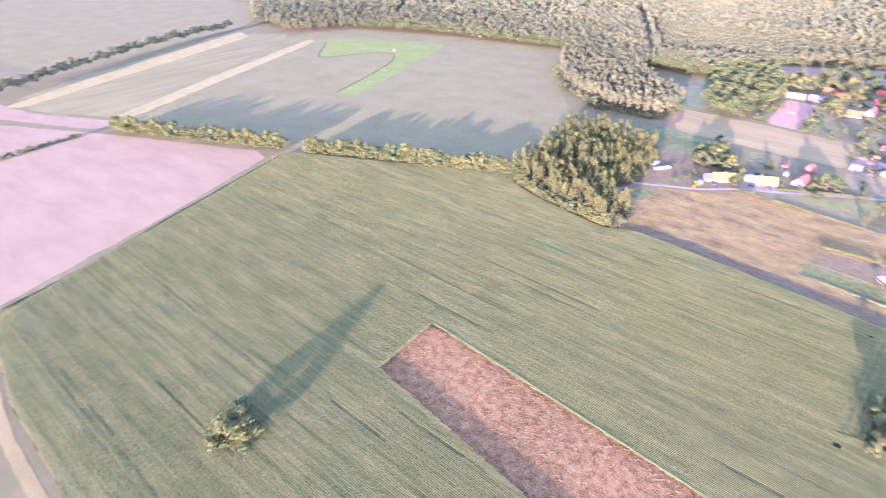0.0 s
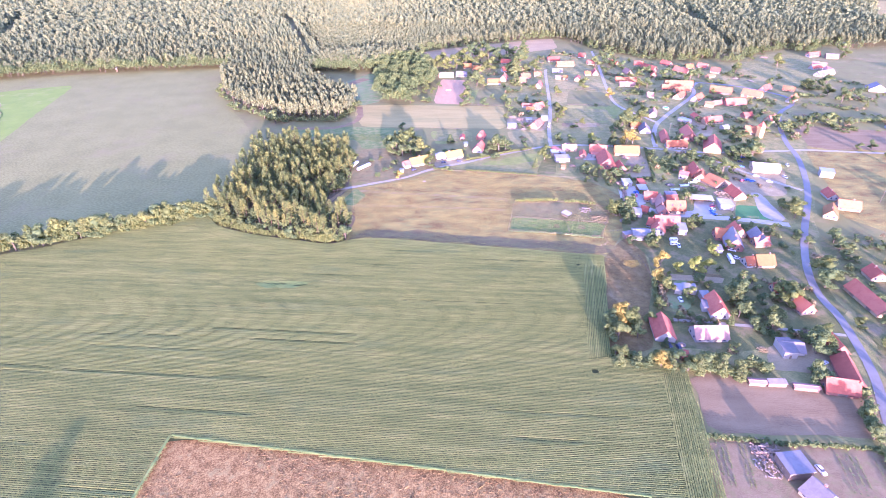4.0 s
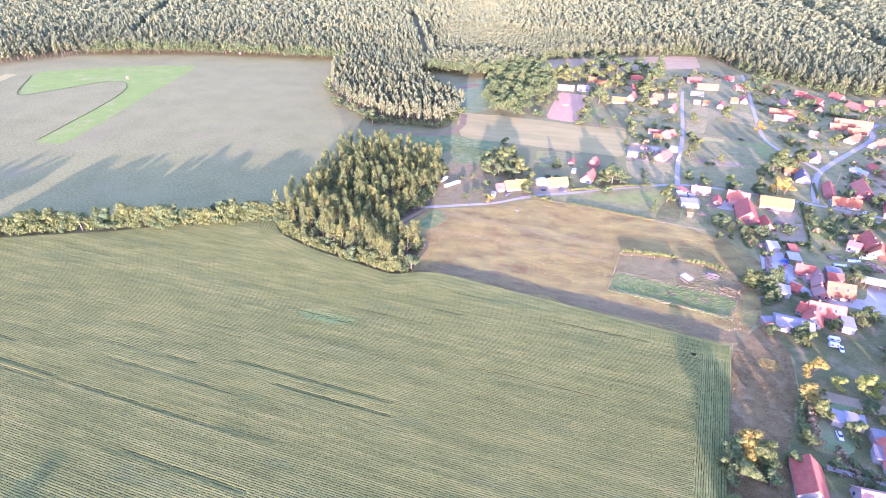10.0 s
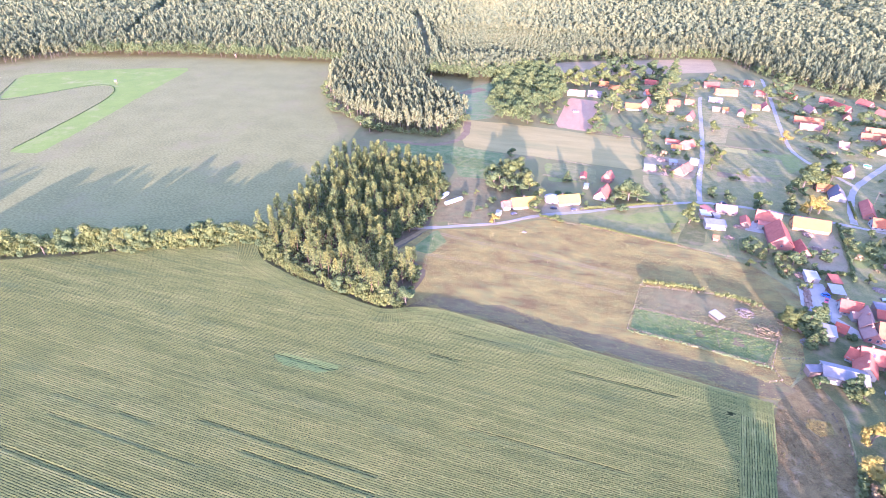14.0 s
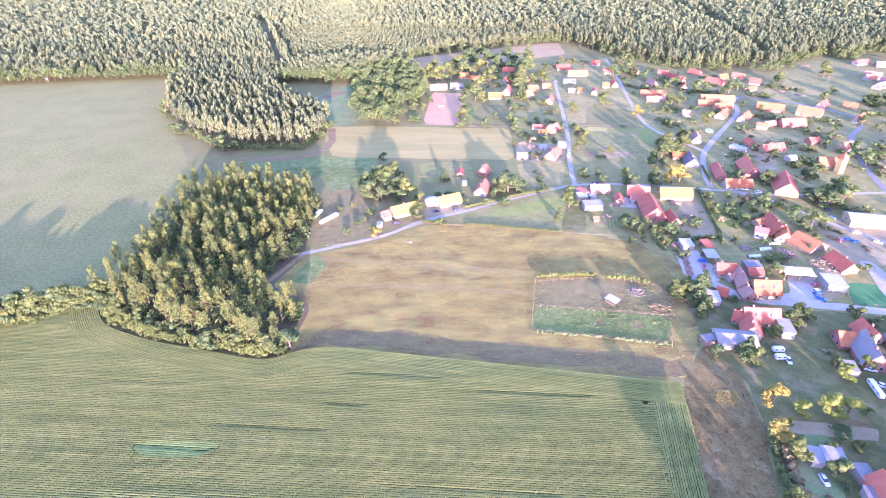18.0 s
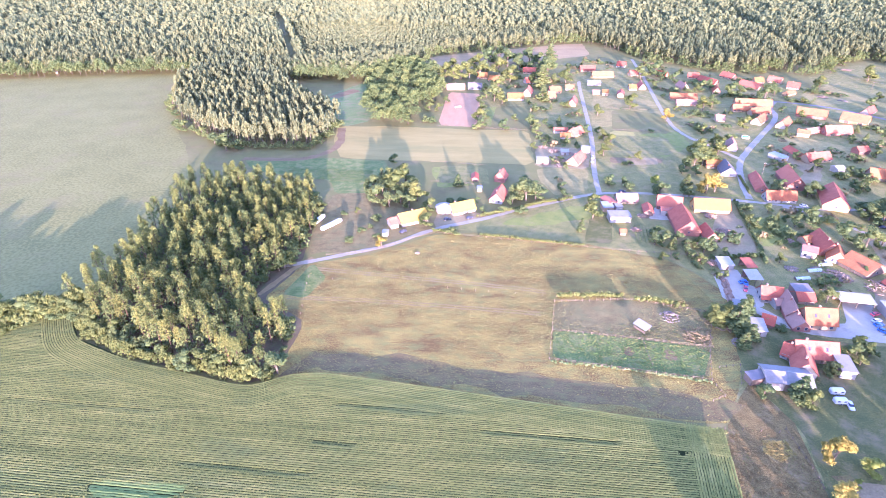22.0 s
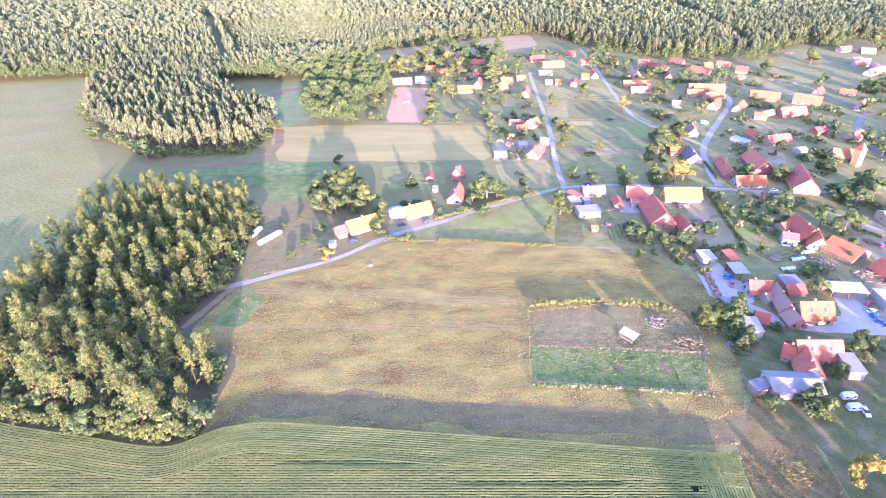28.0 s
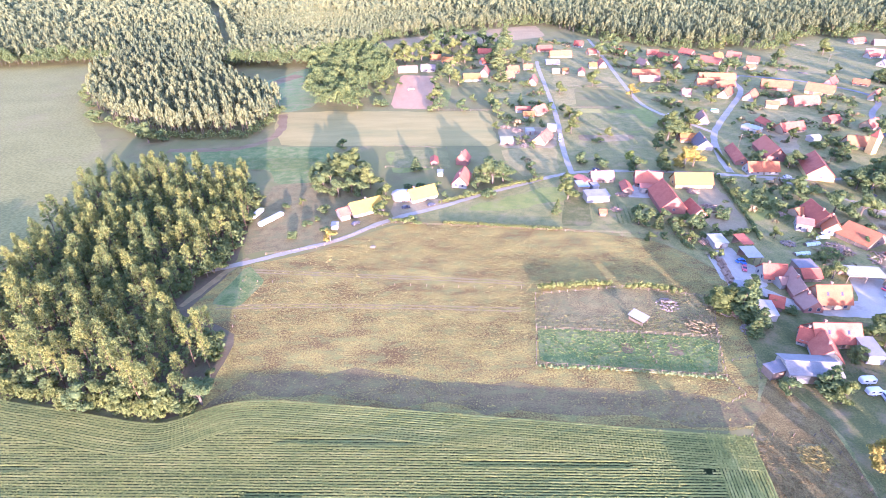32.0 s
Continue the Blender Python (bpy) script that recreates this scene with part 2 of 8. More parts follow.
M_GLASS = mat("window_glass", [(0.03, 0.035, 0.045), (0.06, 0.065, 0.08)], 2, 0, 0.12)
M_CHIMNEY = mat("chimney_brick", [(0.25, 0.12, 0.09), (0.35, 0.17, 0.12)], 0.6, 0.1, 0.9)
M_TYRE = mat("tyre_rubber", [(0.02, 0.02, 0.02), (0.035, 0.035, 0.035)], 0.5, 0, 0.9)
M_WATER = mat("pool_water", [(0.05, 0.42, 0.55), (0.09, 0.52, 0.62)], 1, 0, 0.1)

ROOF = {
    "red": mat("red_clay_tiles", [(0.25, 0.07, 0.04), (0.31, 0.092, 0.052), (0.36, 0.12, 0.066)], 2.5, 0.3, 0.8, 0.04, spread=0.5),
    "orange": mat("orange_clay_tiles", [(0.235, 0.08, 0.034), (0.285, 0.102, 0.042), (0.325, 0.127, 0.053)], 2.5, 0.3, 0.8, 0.04, spread=0.4),
    "terra": mat("faded_terracotta_tiles", [(0.228, 0.128, 0.09), (0.285, 0.166, 0.119)], 2, 0.3, 0.85, 0.04, spread=0.4),
    "pink": mat("pale_red_sheet", [(0.29, 0.108, 0.07), (0.34, 0.135, 0.088)], 3, 0.4, 0.7, 0.02, spread=0.3),
    "gold": mat("mossy_yellow_tiles", [(0.261, 0.176, 0.027), (0.32, 0.221, 0.038)], 2, 0.3, 0.85, 0.04, spread=0.3),
    "straw": mat("pale_ochre_tiles", [(0.2, 0.088, 0.028), (0.252, 0.116, 0.038)], 2, 0.3, 0.85, 0.04, spread=0.4),
    "slate": mat("grey_fibre_cement", [(0.12, 0.105, 0.10), (0.175, 0.155, 0.145)], 2, 0.3, 0.75, 0.03, spread=0.5),
    "blue": mat("bluish_sheet", [(0.176, 0.186, 0.207), (0.253, 0.26, 0.273)], 2, 0.4, 0.5, 0.02, spread=0.4),
    "pale": mat("pale_grey_sheet", [(0.163, 0.151, 0.134), (0.224, 0.208, 0.184)], 2.5, 0.4, 0.6, 0.02, spread=0.4),
    "white": mat("white_sheet", [(0.245, 0.229, 0.203), (0.314, 0.294, 0.261)], 2.5, 0.4, 0.6, 0.02, spread=0.3),
}
WALL = {
    "white": mat("white_render", [(0.234, 0.211, 0.176), (0.297, 0.27, 0.225)], 1.8, 0.2, 0.9, spread=0.3),
    "cream": mat("cream_render", [(0.257, 0.18, 0.106), (0.328, 0.239, 0.145)], 1.8, 0.2, 0.9, spread=0.6),
    "yellow": mat("yellow_render", [(0.374, 0.257, 0.094), (0.437, 0.312, 0.125)], 1.8, 0.2, 0.9),
    "brick": mat("red_brick_wall", [(0.211, 0.094, 0.066), (0.281, 0.133, 0.094)], 1.2, 0.25, 0.9, spread=0.4),
    "wood": mat("board_wall", [(0.140, 0.094, 0.066), (0.211, 0.148, 0.105)], 1, 0.2, 0.9, spread=0.4),
}


# ---- builders ----
def link(name, verts, faces, material, parent=None, label="", smooth=False):
    me = bpy.data.meshes.new(name)
    me.from_pydata([tuple(v) for v in verts], [], faces)
    me.materials.append(material)
    if smooth:
        me.shade_smooth()
    ob = new(name, me)
    if parent:
        ob.parent = parent
    if label:
        tagged(ob, label=label)
    return ob


def bulk(name, verts, faces, material):
    """A mesh of very many equal-sided faces, from arrays."""
    me = bpy.data.meshes.new(name)
    verts, faces = np.asarray(verts, np.float32), np.asarray(faces, np.int32)
    k = faces.shape[1]
    me.vertices.add(len(verts))
    me.vertices.foreach_set("co", verts.ravel())
    me.loops.add(faces.size)
    me.loops.foreach_set("vertex_index", faces.ravel())
    me.polygons.add(len(faces))
    me.polygons.foreach_set("loop_start", np.arange(0, faces.size, k, dtype=np.int32))
    me.update(calc_edges=True)
    me.materials.append(material)
    return new(name, me)


def part(name, bm, material, parent, label=""):
    me = bpy.data.meshes.new(name)
    bm.to_mesh(me)
    bm.free()
    me.materials.append(material)
    ob = new(name, me)
    ob.parent = parent
    return tagged(ob, label=label) if label else ob


BOX = [(0, 3, 2, 1), (4, 5, 6, 7), (0, 1, 5, 4), (1, 2, 6, 5), (2, 3, 7, 6), (3, 0, 4, 7)]


def boxv(x0, y0, z0, x1, y1, z1):
    return [(x0, y0, z0), (x1, y0, z0), (x1, y1, z0), (x0, y1, z0), (x0, y0, z1), (x1, y0, z1), (x1, y1, z1), (x0, y1, z1)]


def block(name, b, material, parent=None, label=""):
    return link(name, boxv(*b), BOX, material, parent, label)


def thing(name, x, y, turn, label, category, group="", z=0.0):
    e = new(name)
    e.matrix_basis = pose(x, y, z, 0, 0, turn)
    return tagged(e, label, category, group)


def inside(px, py, poly):
    """Which points lie in a polygon."""
    hit = np.zeros(np.shape(px), bool)
    for (x0, y0), (x1, y1) in zip(poly, poly[1:] + poly[:1]):
        cross = (y0 > py) != (y1 > py)
        with np.errstate(divide="ignore", invalid="ignore"):
            hit ^= cross & (px < (x1 - x0) * (py - y0) / (y1 - y0 if y1 != y0 else 1e-9) + x0)
    return hit


def soften(poly, rounds=2):
    """Rounds off a polygon's corners a little."""
    for _ in range(rounds):
        out = []
        for (x0, y0), (x1, y1) in zip(poly, poly[1:] + poly[:1]):
            out += [(0.9 * x0 + 0.1 * x1, 0.9 * y0 + 0.1 * y1), (0.1 * x0 + 0.9 * x1, 0.1 * y0 + 0.9 * y1)]
        poly = out
    return poly


def ragged(poly, step, size, seed):
    """The outline of a field, with small irregularities."""
    rng, out = np.random.RandomState(seed), []
    for (x0, y0), (x1, y1) in zip(poly, poly[1:] + poly[:1]):
        n = max(1, int(math.hypot(x1 - x0, y1 - y0) / step))
        for i in range(n):
            f = i / n
            out.append((x0 + (x1 - x0) * f + rng.normal(0, size), y0 + (y1 - y0) * f + rng.normal(0, size)))
    return out


def field(name, poly, z, material, label, seed=1, size=0.5, category="field"):
    pts = ragged(soften(poly, 1), 7, size, seed)
    loop = [Vector((x, y, z)) for x, y in pts]
    faces = []
    for a, b, c in tessellate_polygon([loop]):
        up = (loop[b] - loop[a]).cross(loop[c] - loop[a]).z
        faces.append((a, b, c) if up > 0 else (a, c, b))
    return tagged(link(name, loop, faces, material), label, category, kind="structure")


def curve_points(pts, step=3.0):
    """A smooth line through points."""
    p = [Vector((*q, 0)) for q in pts]
    p = [2 * p[0] - p[1]] + p + [2 * p[-1] - p[-2]]
    out = []
    for a, b, c, d in zip(p, p[1:], p[2:], p[3:]):
        n = max(2, int((c - b).length / step))
        for i in range(n):
            t = i / n
            out.append(0.5 * (2 * b + (c - a) * t + (2 * a - 5 * b + 4 * c - d) * t * t + (3 * b - a - 3 * c + d) * t ** 3))
    return out + [p[-2]]


def road(name, pts, width, z, material, label, seed=3, rough=0.15):
    rng = np.random.RandomState(seed)
    line, verts, faces = curve_points(pts), [], []
    for i, q in enumerate(line):
        t = (line[min(i + 1, len(line) - 1)] - line[max(i - 1, 0)]).normalized()
        s = Vector((-t.y, t.x, 0))
        for side in (-1, 1):
            verts.append(q + s * (side * (width / 2 + rng.normal(0, rough))) + Vector((0, 0, z)))
        if i:
            faces.append((2 * i - 2, 2 * i - 1, 2 * i + 1, 2 * i))
    faces = [f[::-1] for f in faces]
    return tagged(link(name, verts, faces, material), label, "road", kind="structure")


def cards(centres, out, size, rng, droop=0.3):
    """Small bent leaf sprays: quads at the centres, facing roughly outward."""
    n = len(centres)
    nrm = out + rng.normal(0, 0.58, (n, 3))
    nrm /= np.linalg.norm(nrm, axis=1)[:, None] + 1e-9
    ref = rng.normal(0, 1, (n, 3))
    u = np.cross(nrm, ref)
    u /= np.linalg.norm(u, axis=1)[:, None] + 1e-9
    v = np.cross(nrm, u)
    s = (size * rng.uniform(0.6, 1.35, n))[:, None]
    back = nrm * s * droop
    quad = np.stack([centres - u * s - back, centres - v * s * 0.75, centres + u * s - back, centres + v * s * 0.75], 1)
    return quad.reshape(-1, 3), np.arange(4 * n).reshape(-1, 4)


def clumps(spec, per, size, seed, core=True):
    """Leaf sprays on the outside of lumps (x, y, z, radius, flatness)."""
    rng = np.random.RandomState(seed)
    c, o = [], []
    for x, y, z, r, flat in spec:
        d = rng.normal(0, 1, (per, 3))
        d /= np.linalg.norm(d, axis=1)[:, None]
        d[:, 2] = np.where(d[:, 2] < -0.45, -d[:, 2], d[:, 2])
        rad = r * rng.uniform(0.55, 1.05, per)[:, None]
        c.append(np.array([x, y, z]) + d * rad * np.array([1, 1, flat]))
        o.append(d + np.array([0, 0, 0.25]))
    v, f = cards(np.concatenate(c), np.concatenate(o), size, rng)
    # a twiggy core inside each lump, hidden by its sprays
    for x, y, z, r, flat in spec if core else ():
        turn = Euler(rng.uniform(0, 3, 3)).to_matrix()
        k = r * 0.42
        box = np.array([turn @ Vector(q) for q in boxv(-k, -k, -k, k, k, k)]) * np.array([1, 1, flat]) + np.array([x, y, z])
        f = np.concatenate([f, np.array(BOX) + len(v)])
        v = np.concatenate([v, box])
    return v, f


def trunk_mesh(height, r0, r1, limbs, seed, sides=5):
    """A tapered, slightly bent trunk with limbs (start height, turn, reach, rise)."""
    rng = np.random.RandomState(seed)
    verts, faces = [], []

    def tube(path, ra, rb):
        base = len(verts)
        for i, p in enumerate(path):
            r = ra + (rb - ra) * i / (len(path) - 1)
            for k in range(sides):
                a = 2 * math.pi * k / sides
                verts.append((p[0] + r * math.cos(a), p[1] + r * math.sin(a), p[2]))
        for i in range(len(path) - 1):
            for k in range(sides):
                a, b = base + i * sides + k, base + i * sides + (k + 1) % sides
                faces.append((a, b, b + sides, a + sides))

    bend = rng.normal(0, height * 0.012, (5, 2)).cumsum(0)
    bend[0] = 0
    tube([(bend[i][0], bend[i][1], height * i / 4) for i in range(5)], r0, r1)
    for z, turn, reach, rise in limbs:
        dx, dy = math.cos(turn), math.sin(turn)
        tube([(0, 0, z), (dx * reach * 0.5, dy * reach * 0.5, z + rise * 0.4), (dx * reach, dy * reach, z + rise)], r0 * 0.4, r0 * 0.12)
    return verts, faces


def tree_kind(name, seed, shape, leaf, bark, label):
    """One tree of unit build; the others of its kind share its meshes."""
    rng = np.random.RandomState(seed)
    e = new(name)
    tagged(e, label, "tree")
    if shape == "pine":
        h, limbs, spec = 20.0, [], []
        for i in range(34):
            z, a = 9.4 + 8.8 * i / 33 + rng.uniform(-0.6, 0.6), 2.4 * i + rng.uniform(-0.5, 0.5)
            reach = rng.uniform(0.9, 2.7) * math.sqrt(max(0.14, 1.05 - max(0, z - 11.5) / 7.6))
            if i % 2 == 0:
                limbs.append((z - 0.7, a, reach, 0.7))
            spec.append((math.cos(a) * reach, math.sin(a) * reach, z + 0.4 + 0.2 * reach, rng.uniform(0.65, 1.1), 0.95))
        spec += [(rng.normal(0, 0.5), rng.normal(0, 0.5), z, 1.25 - 0.14 * k, 1.1) for k, z in enumerate((13.6, 15.4, 16.8, 18.0, 19.0))]
        v, f = trunk_mesh(17.0, 0.24, 0.08, limbs, seed, 5)
        per, size = 33, 0.235
    elif shape == "conifer":
        h, limbs, spec = 10.0, [], []
        for k in range(11):
            z = 1.2 + 8.4 * k / 10
            r = 2.3 * (1 - k / 11.5)
            for j in range(5 if k < 5 else 3):
                a = rng.uniform(0, 6.28)
                spec.append((math.cos(a) * r * 0.7, math.sin(a) * r * 0.7, z, 0.35 + 0.35 * r, 0.6))
        v, f = trunk_mesh(9.2, 0.2, 0.05, [], seed)
        per, size = 34, 0.26
    elif shape == "bush":
        h, limbs, spec = 4.0, [], []
        for k in range(9):
            a, r = rng.uniform(0, 6.28), rng.uniform(0.2, 1.9)
            spec.append((math.cos(a) * r, math.sin(a) * r, rng.uniform(0.9, 2.9) * (1.15 - r / 4), rng.uniform(0.75, 1.2), 0.9))
        v, f = trunk_mesh(2.2, 0.12, 0.05, [(0.3, a, 1.0, 1.2) for a in (0.3, 2.4, 4.5)], seed)
        per, size = 64, 0.25
    else:
        h, limbs, spec = 10.0, [], []
        for k in range(42):
            a, z = 2.4 * k + rng.uniform(-0.5, 0.5), 1.7 + 7.2 * ((k * 0.618) % 1.0)
            r = rng.uniform(1.5, 3.3) * math.sin(min(1.0, max(0.25, (10.4 - z) / 6)) * 1.5) * (0.75 + 0.25 * min(1, z / 4))
            spec.append((math.cos(a) * r, math.sin(a) * r, z, rng.uniform(0.8, 1.4), 0.85))
            if k < 7:
                limbs.append((rng.uniform(2.2, 4.5), a, r * 0.8, max(0.8, z - 4)))
        spec.append((0, 0, 6.2, 2.3, 1.2))
        v, f = trunk_mesh(6.5, 0.3, 0.12, limbs, seed)
        per, size = 48, 0.25
    t = link("trunk", v, f, bark, e)
    cv, cf = clumps(spec, per, size, seed + 5, shape != "pine")
    c = bulk("crown", cv, cf, leaf)
    c.parent = e
    e["height"] = h
    return e


def wood_mass(name, xy, heights, widths, template, material, label, seed):
    """Trees too many to count, joined: the template of leaf sprays at each place."""
    rng = np.random.RandomState(seed)
    tv, tf = template
    n = len(xy)
    a = rng.uniform(0, 6.28, n)
    c, s = np.cos(a)[:, None], np.sin(a)[:, None]
    x = (tv[None, :, 0] * c - tv[None, :, 1] * s) * widths[:, None] + xy[:, :1]
    y = (tv[None, :, 0] * s + tv[None, :, 1] * c) * widths[:, None] + xy[:, 1:2]
    z = tv[None, :, 2] * heights[:, None]
    verts = np.stack([x, y, z], -1).reshape(-1, 3)
    faces = (tf[None] + (np.arange(n) * len(tv))[:, None, None]).reshape(-1, tf.shape[1])
    return tagged(bulk(name, verts, faces, material), label, "woodland", kind="stuff")


def scatter(poly, spacing, seed, jitter=0.38):
    """Places in a polygon, about a spacing apart."""
    rng = np.random.RandomState(seed)
    xs, ys = zip(*poly)
    gx, gy = np.meshgrid(np.arange(min(xs), max(xs), spacing), np.arange(min(ys), max(ys), spacing))
    gx = gx + (np.arange(gx.shape[0]) % 2)[:, None] * spacing / 2
    p = np.stack([gx.ravel(), gy.ravel()], 1) + rng.normal(0, spacing * jitter, (gx.size, 2))
    return p[inside(p[:, 0], p[:, 1], poly)]


# ---- ground, fields and roads ----
tagged(link("ground", [(-4500, -2500, 0), (4500, -2500, 0), (4500, 4800, 0), (-4500, 4800, 0)], [(0, 1, 2, 3)], M_GROUND),
       "flat rough grass and earth of open country", "ground", kind="structure")

TONGUE = [(-606, 422), (-614, 442), (-561, 485), (-513, 513), (-464, 531), (-431, 407), (-405, 318), (-389, 255), (-414, 251), (-425, 291), (-440, 344), (-456, 390), (-473, 419), (-492, 433), (-511, 425), (-529, 385), (-550, 357)]
MAIZE = [(-324, 109), (-240, 147), (-163, 192), (-156, 181), (-148.5, 172.5), (-121.5, 161), (-108, 157.7), (-84, 152), (-74, 150.3), (-64, 154), (-56, 157), (-45, 157.2), (-24, 154.4), (5, 150.2), (87, 138),
         (70, 54), (100, 46), (89, -8), (70, -150), (-150, -136), (-210, -130), (-250, -120), (-274, -110), (-296, -12)]
PATCH = [(-103, 9), (-104, -28), (70, -62), (67, -13)]
HEADLAND = [(87, 138), (70, 54), (60, 52.5), (64, 80), (73, 128), (74, 140)]
HEADLAND_SOUTH = [(100, 46), (88.5, 44), (88, 38), (79.5, -8), (72, -60), (84, -62), (92.5, -8)]
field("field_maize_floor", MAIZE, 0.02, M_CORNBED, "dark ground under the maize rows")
field("field_fallow_strip", [(-106, 12), (-107, -30), (73, -65), (69, -11)], 0.06, M_WEEDS, "reddish brown weedy fallow strip in the maize", 4, 0.6)
field("field_dry_meadow", [(-66, 146), (-44, 158), (89, 139), (104, 165), (120, 214), (104, 242), (60, 258), (9, 266), (-15, 262),
                           (-36, 246), (-59, 236), (-76, 229), (-88, 203), (-64, 187)], 0.04, M_MEADOW, "dry brown meadow with yellow tufts", 5)
field("field_stubble", [(-262, -200), (-284, -106), (-303, -12), (-334, 103), (-478, 42), (-620, -30), (-620, -240)], 0.03, M_PINKEARTH, "pale pinkish stubble field", 6)
field("field_stubble_west", [(-497, 40), (-640, -22), (-900, -140), (-760, 60), (-650, 15), (-585, 25), (-500, 66)], 0.03, M_PINKEARTH, "pale stubble field beyond the ditch", 6)
field("field_grey_crop", [(-322, 124), (-156, 196), (-164, 230), (-172, 320), (-205, 385), (-245, 445), (-262, 575), (-306, 625), (-500, 585),
                          (-640, 536), (-690, 430), (-560, 190), (-480, 62)], 0.03, M_FARFIELD, "wide grey-green harvested field", 7)
field("field_mown_strips", [(-500, 76), (-560, 190), (-690, 430), (-745, 395), (-690, 130), (-640, 30), (-585, 30)], 0.03, M_STRIPS, "light and dark mown grass strips", 8)
field("field_yellow_strip", [(-625, 16), (-608, 27), (-670, 215), (-722, 374), (-767, 393), (-696, 193)], 0.06, M_MOWN, "yellow mown strip in the field", 47, 0.5)
field("field_yellow_strip_inner", [(-518, 70), (-504, 81), (-550, 212), (-625, 422), (-643, 422), (-568, 203)], 0.065, M_MOWN, "yellow mown strip in the field", 48, 0.5)
field("field_far_west", [(-700, 100), (-790, 400), (-830, 470), (-1010, 600), (-1400, 400), (-1300, 150), (-1000, 60)], 0.03, M_FARFIELD, "pale distant field", 9)
field("field_far_pale", [(-1020, 620), (-1420, 430), (-1900, 900), (-1500, 1200)], 0.03, M_PINKEARTH, "pale far field", 9)
field("field_green_tongue", TONGUE, 0.06, M_TONGUE, "bright green grass tongue in the crop", 10, 0.4)
field("field_far_band", [(-50, 722), (163, 828), (158, 737), (60, 690), (-25, 647)], 0.04, M_PINKEARTH, "pale bare strip before the woods", 11)
field("field_hay_meadow", [(-104, 442), (-45, 441), (10, 437), (52, 436), (50, 363), (-15, 366), (-86, 370), (-98, 400)], 0.05, M_HAY, "mown hay meadow with long tree shadows", 12)
field("field_kitchen_crop", [(-156, 368), (-86, 369), (-52, 366), (-46, 312), (-78, 312), (-84, 330), (-140, 345)], 0.04, M_PADDOCK, "green crop strip beside the wood", 13)
field("field_clearing", [(-156, 496), (-104, 592), (-78, 470), (-82, 452), (-100, 440)], 0.04, M_LUSH, "grassy clearing between the woods", 14)
field("field_clearing_soil", [(-133, 528), (-120, 526), (-104, 552), (-116, 560)], 0.06, M_PLOUGH, "dark tilled spot in the clearing", 14, 0.8)
field("riding_arena", [(-22, 447), (10, 443), (16, 546), (-17, 551)], 0.08, M_SAND, "pinkish sand riding arena", 15, 0.1, "arena")
field("village_ground", [(92, 140), (104, 165), (120, 214), (104, 242), (60, 258), (9, 266), (-13, 270), (60, 310), (52, 362), (54, 437), (14, 446), (20, 640),
                         (190, 720), (330, 610), (420, 520), (330, 400), (300, 320), (262, 240), (225, 170), (200, 120), (192, 60), (175, 30), (160, 0), (104, 46), (72, 54)],
      0.015, M_LAWN, "patchy village grass between the houses", 16, 1.5, "ground")
field("garden_grass_south", [(97, 62), (182, 58), (200, 118), (220, 168), (200, 178), (150, 184), (118, 196), (108, 182), (106, 160), (113, 140), (106, 110), (97, 85)], 0.03, M_GARDEN, "dark green garden grass with worn patches", 45, 1.0, "ground")
# dark grass colour here stands in for shade of trees not built
field("garden_grass_east", [(172, 18), (192, 70), (202, 125), (222, 160), (250, 165), (262, 120), (258, 60), (235, 10)], 0.033, M_GARDEN, "rough grass beyond the road, tree shade in its dark green", 46, 1.0, "ground")
field("field_grove_yard", [(-78, 312), (-46, 312), (-20, 290), (-13, 272), (-34, 256), (-58, 243), (-76, 240), (-80, 280)], 0.05, M_WEEDYSOIL, "trodden dry yard at the wood's edge", 17)
field("field_brown", [(101, 46), (171, 37), (163, 13), (97, 15)], 0.06, M_PLOUGH, "brown ploughed plot beside gardens", 18)
field("field_gardens_south", [(96, 13), (156, 9), (152, -30), (86, -20)], 0.04, M_SOIL, "garden plots with dark soil", 19)
field("field_paddock", [(42, 207), (36, 169), (91, 161), (100, 182), (106, 203), (76, 208)], 0.07, M_WEEDYSOIL, "brown fenced vegetable paddock", 20, 0.2)
field("field_paddock_green", [(39, 187), (36, 170), (90, 162), (98, 178)], 0.09, M_PADDOCK, "green strip of the fenced paddock", 21, 0.3)
# bare soil strip; its darker brown also holds the maize's shade
field("field_margin_soil", [(-64, 156), (-50, 160), (-20, 157), (40, 149), (88, 141), (99, 150), (92, 152), (40, 159), (-18, 168), (-52, 170)], 0.052, M_MARGIN, "trodden brown soil margin, darkened for the maize's shade", 49, 1.2)
for x, y, r in ((66, 175, 2.2), (81.5, 173.5, 2.6)):
    field("bare_spot", [(x + r * math.cos(a), y + 1.3 * r * math.sin(a)) for a in np.linspace(0, 5.6, 9)], 0.11, M_PLOUGH, "reddish bare spot in the green paddock", 50, 0.3)
field("field_dry_corner", [(87.5, 139), (105, 162), (112, 140), (105, 110), (96, 85), (92, 62), (70.5, 54)], 0.05, M_STRAW, "dry grassy corner beside the maize", 22)
field("field_green_triangle", [(9, 266), (57, 258), (64, 298), (15, 279), (-5, 270)], 0.05, M_LAWN, "green orchard meadow along the lane", 23)
field("sports_pitch", [(191, 205), (214, 201), (206, 183), (183, 187)], 0.06, M_PITCH, "vivid green playing pitch", 24, 0.05, "pitch")
field("yard_farm", [(119, 231), (132, 236), (132, 223), (136, 219), (131, 206), (119, 207), (116, 211)], 0.07, M_YARD, "pale concrete farm yard", 25, 0.2, "yard")
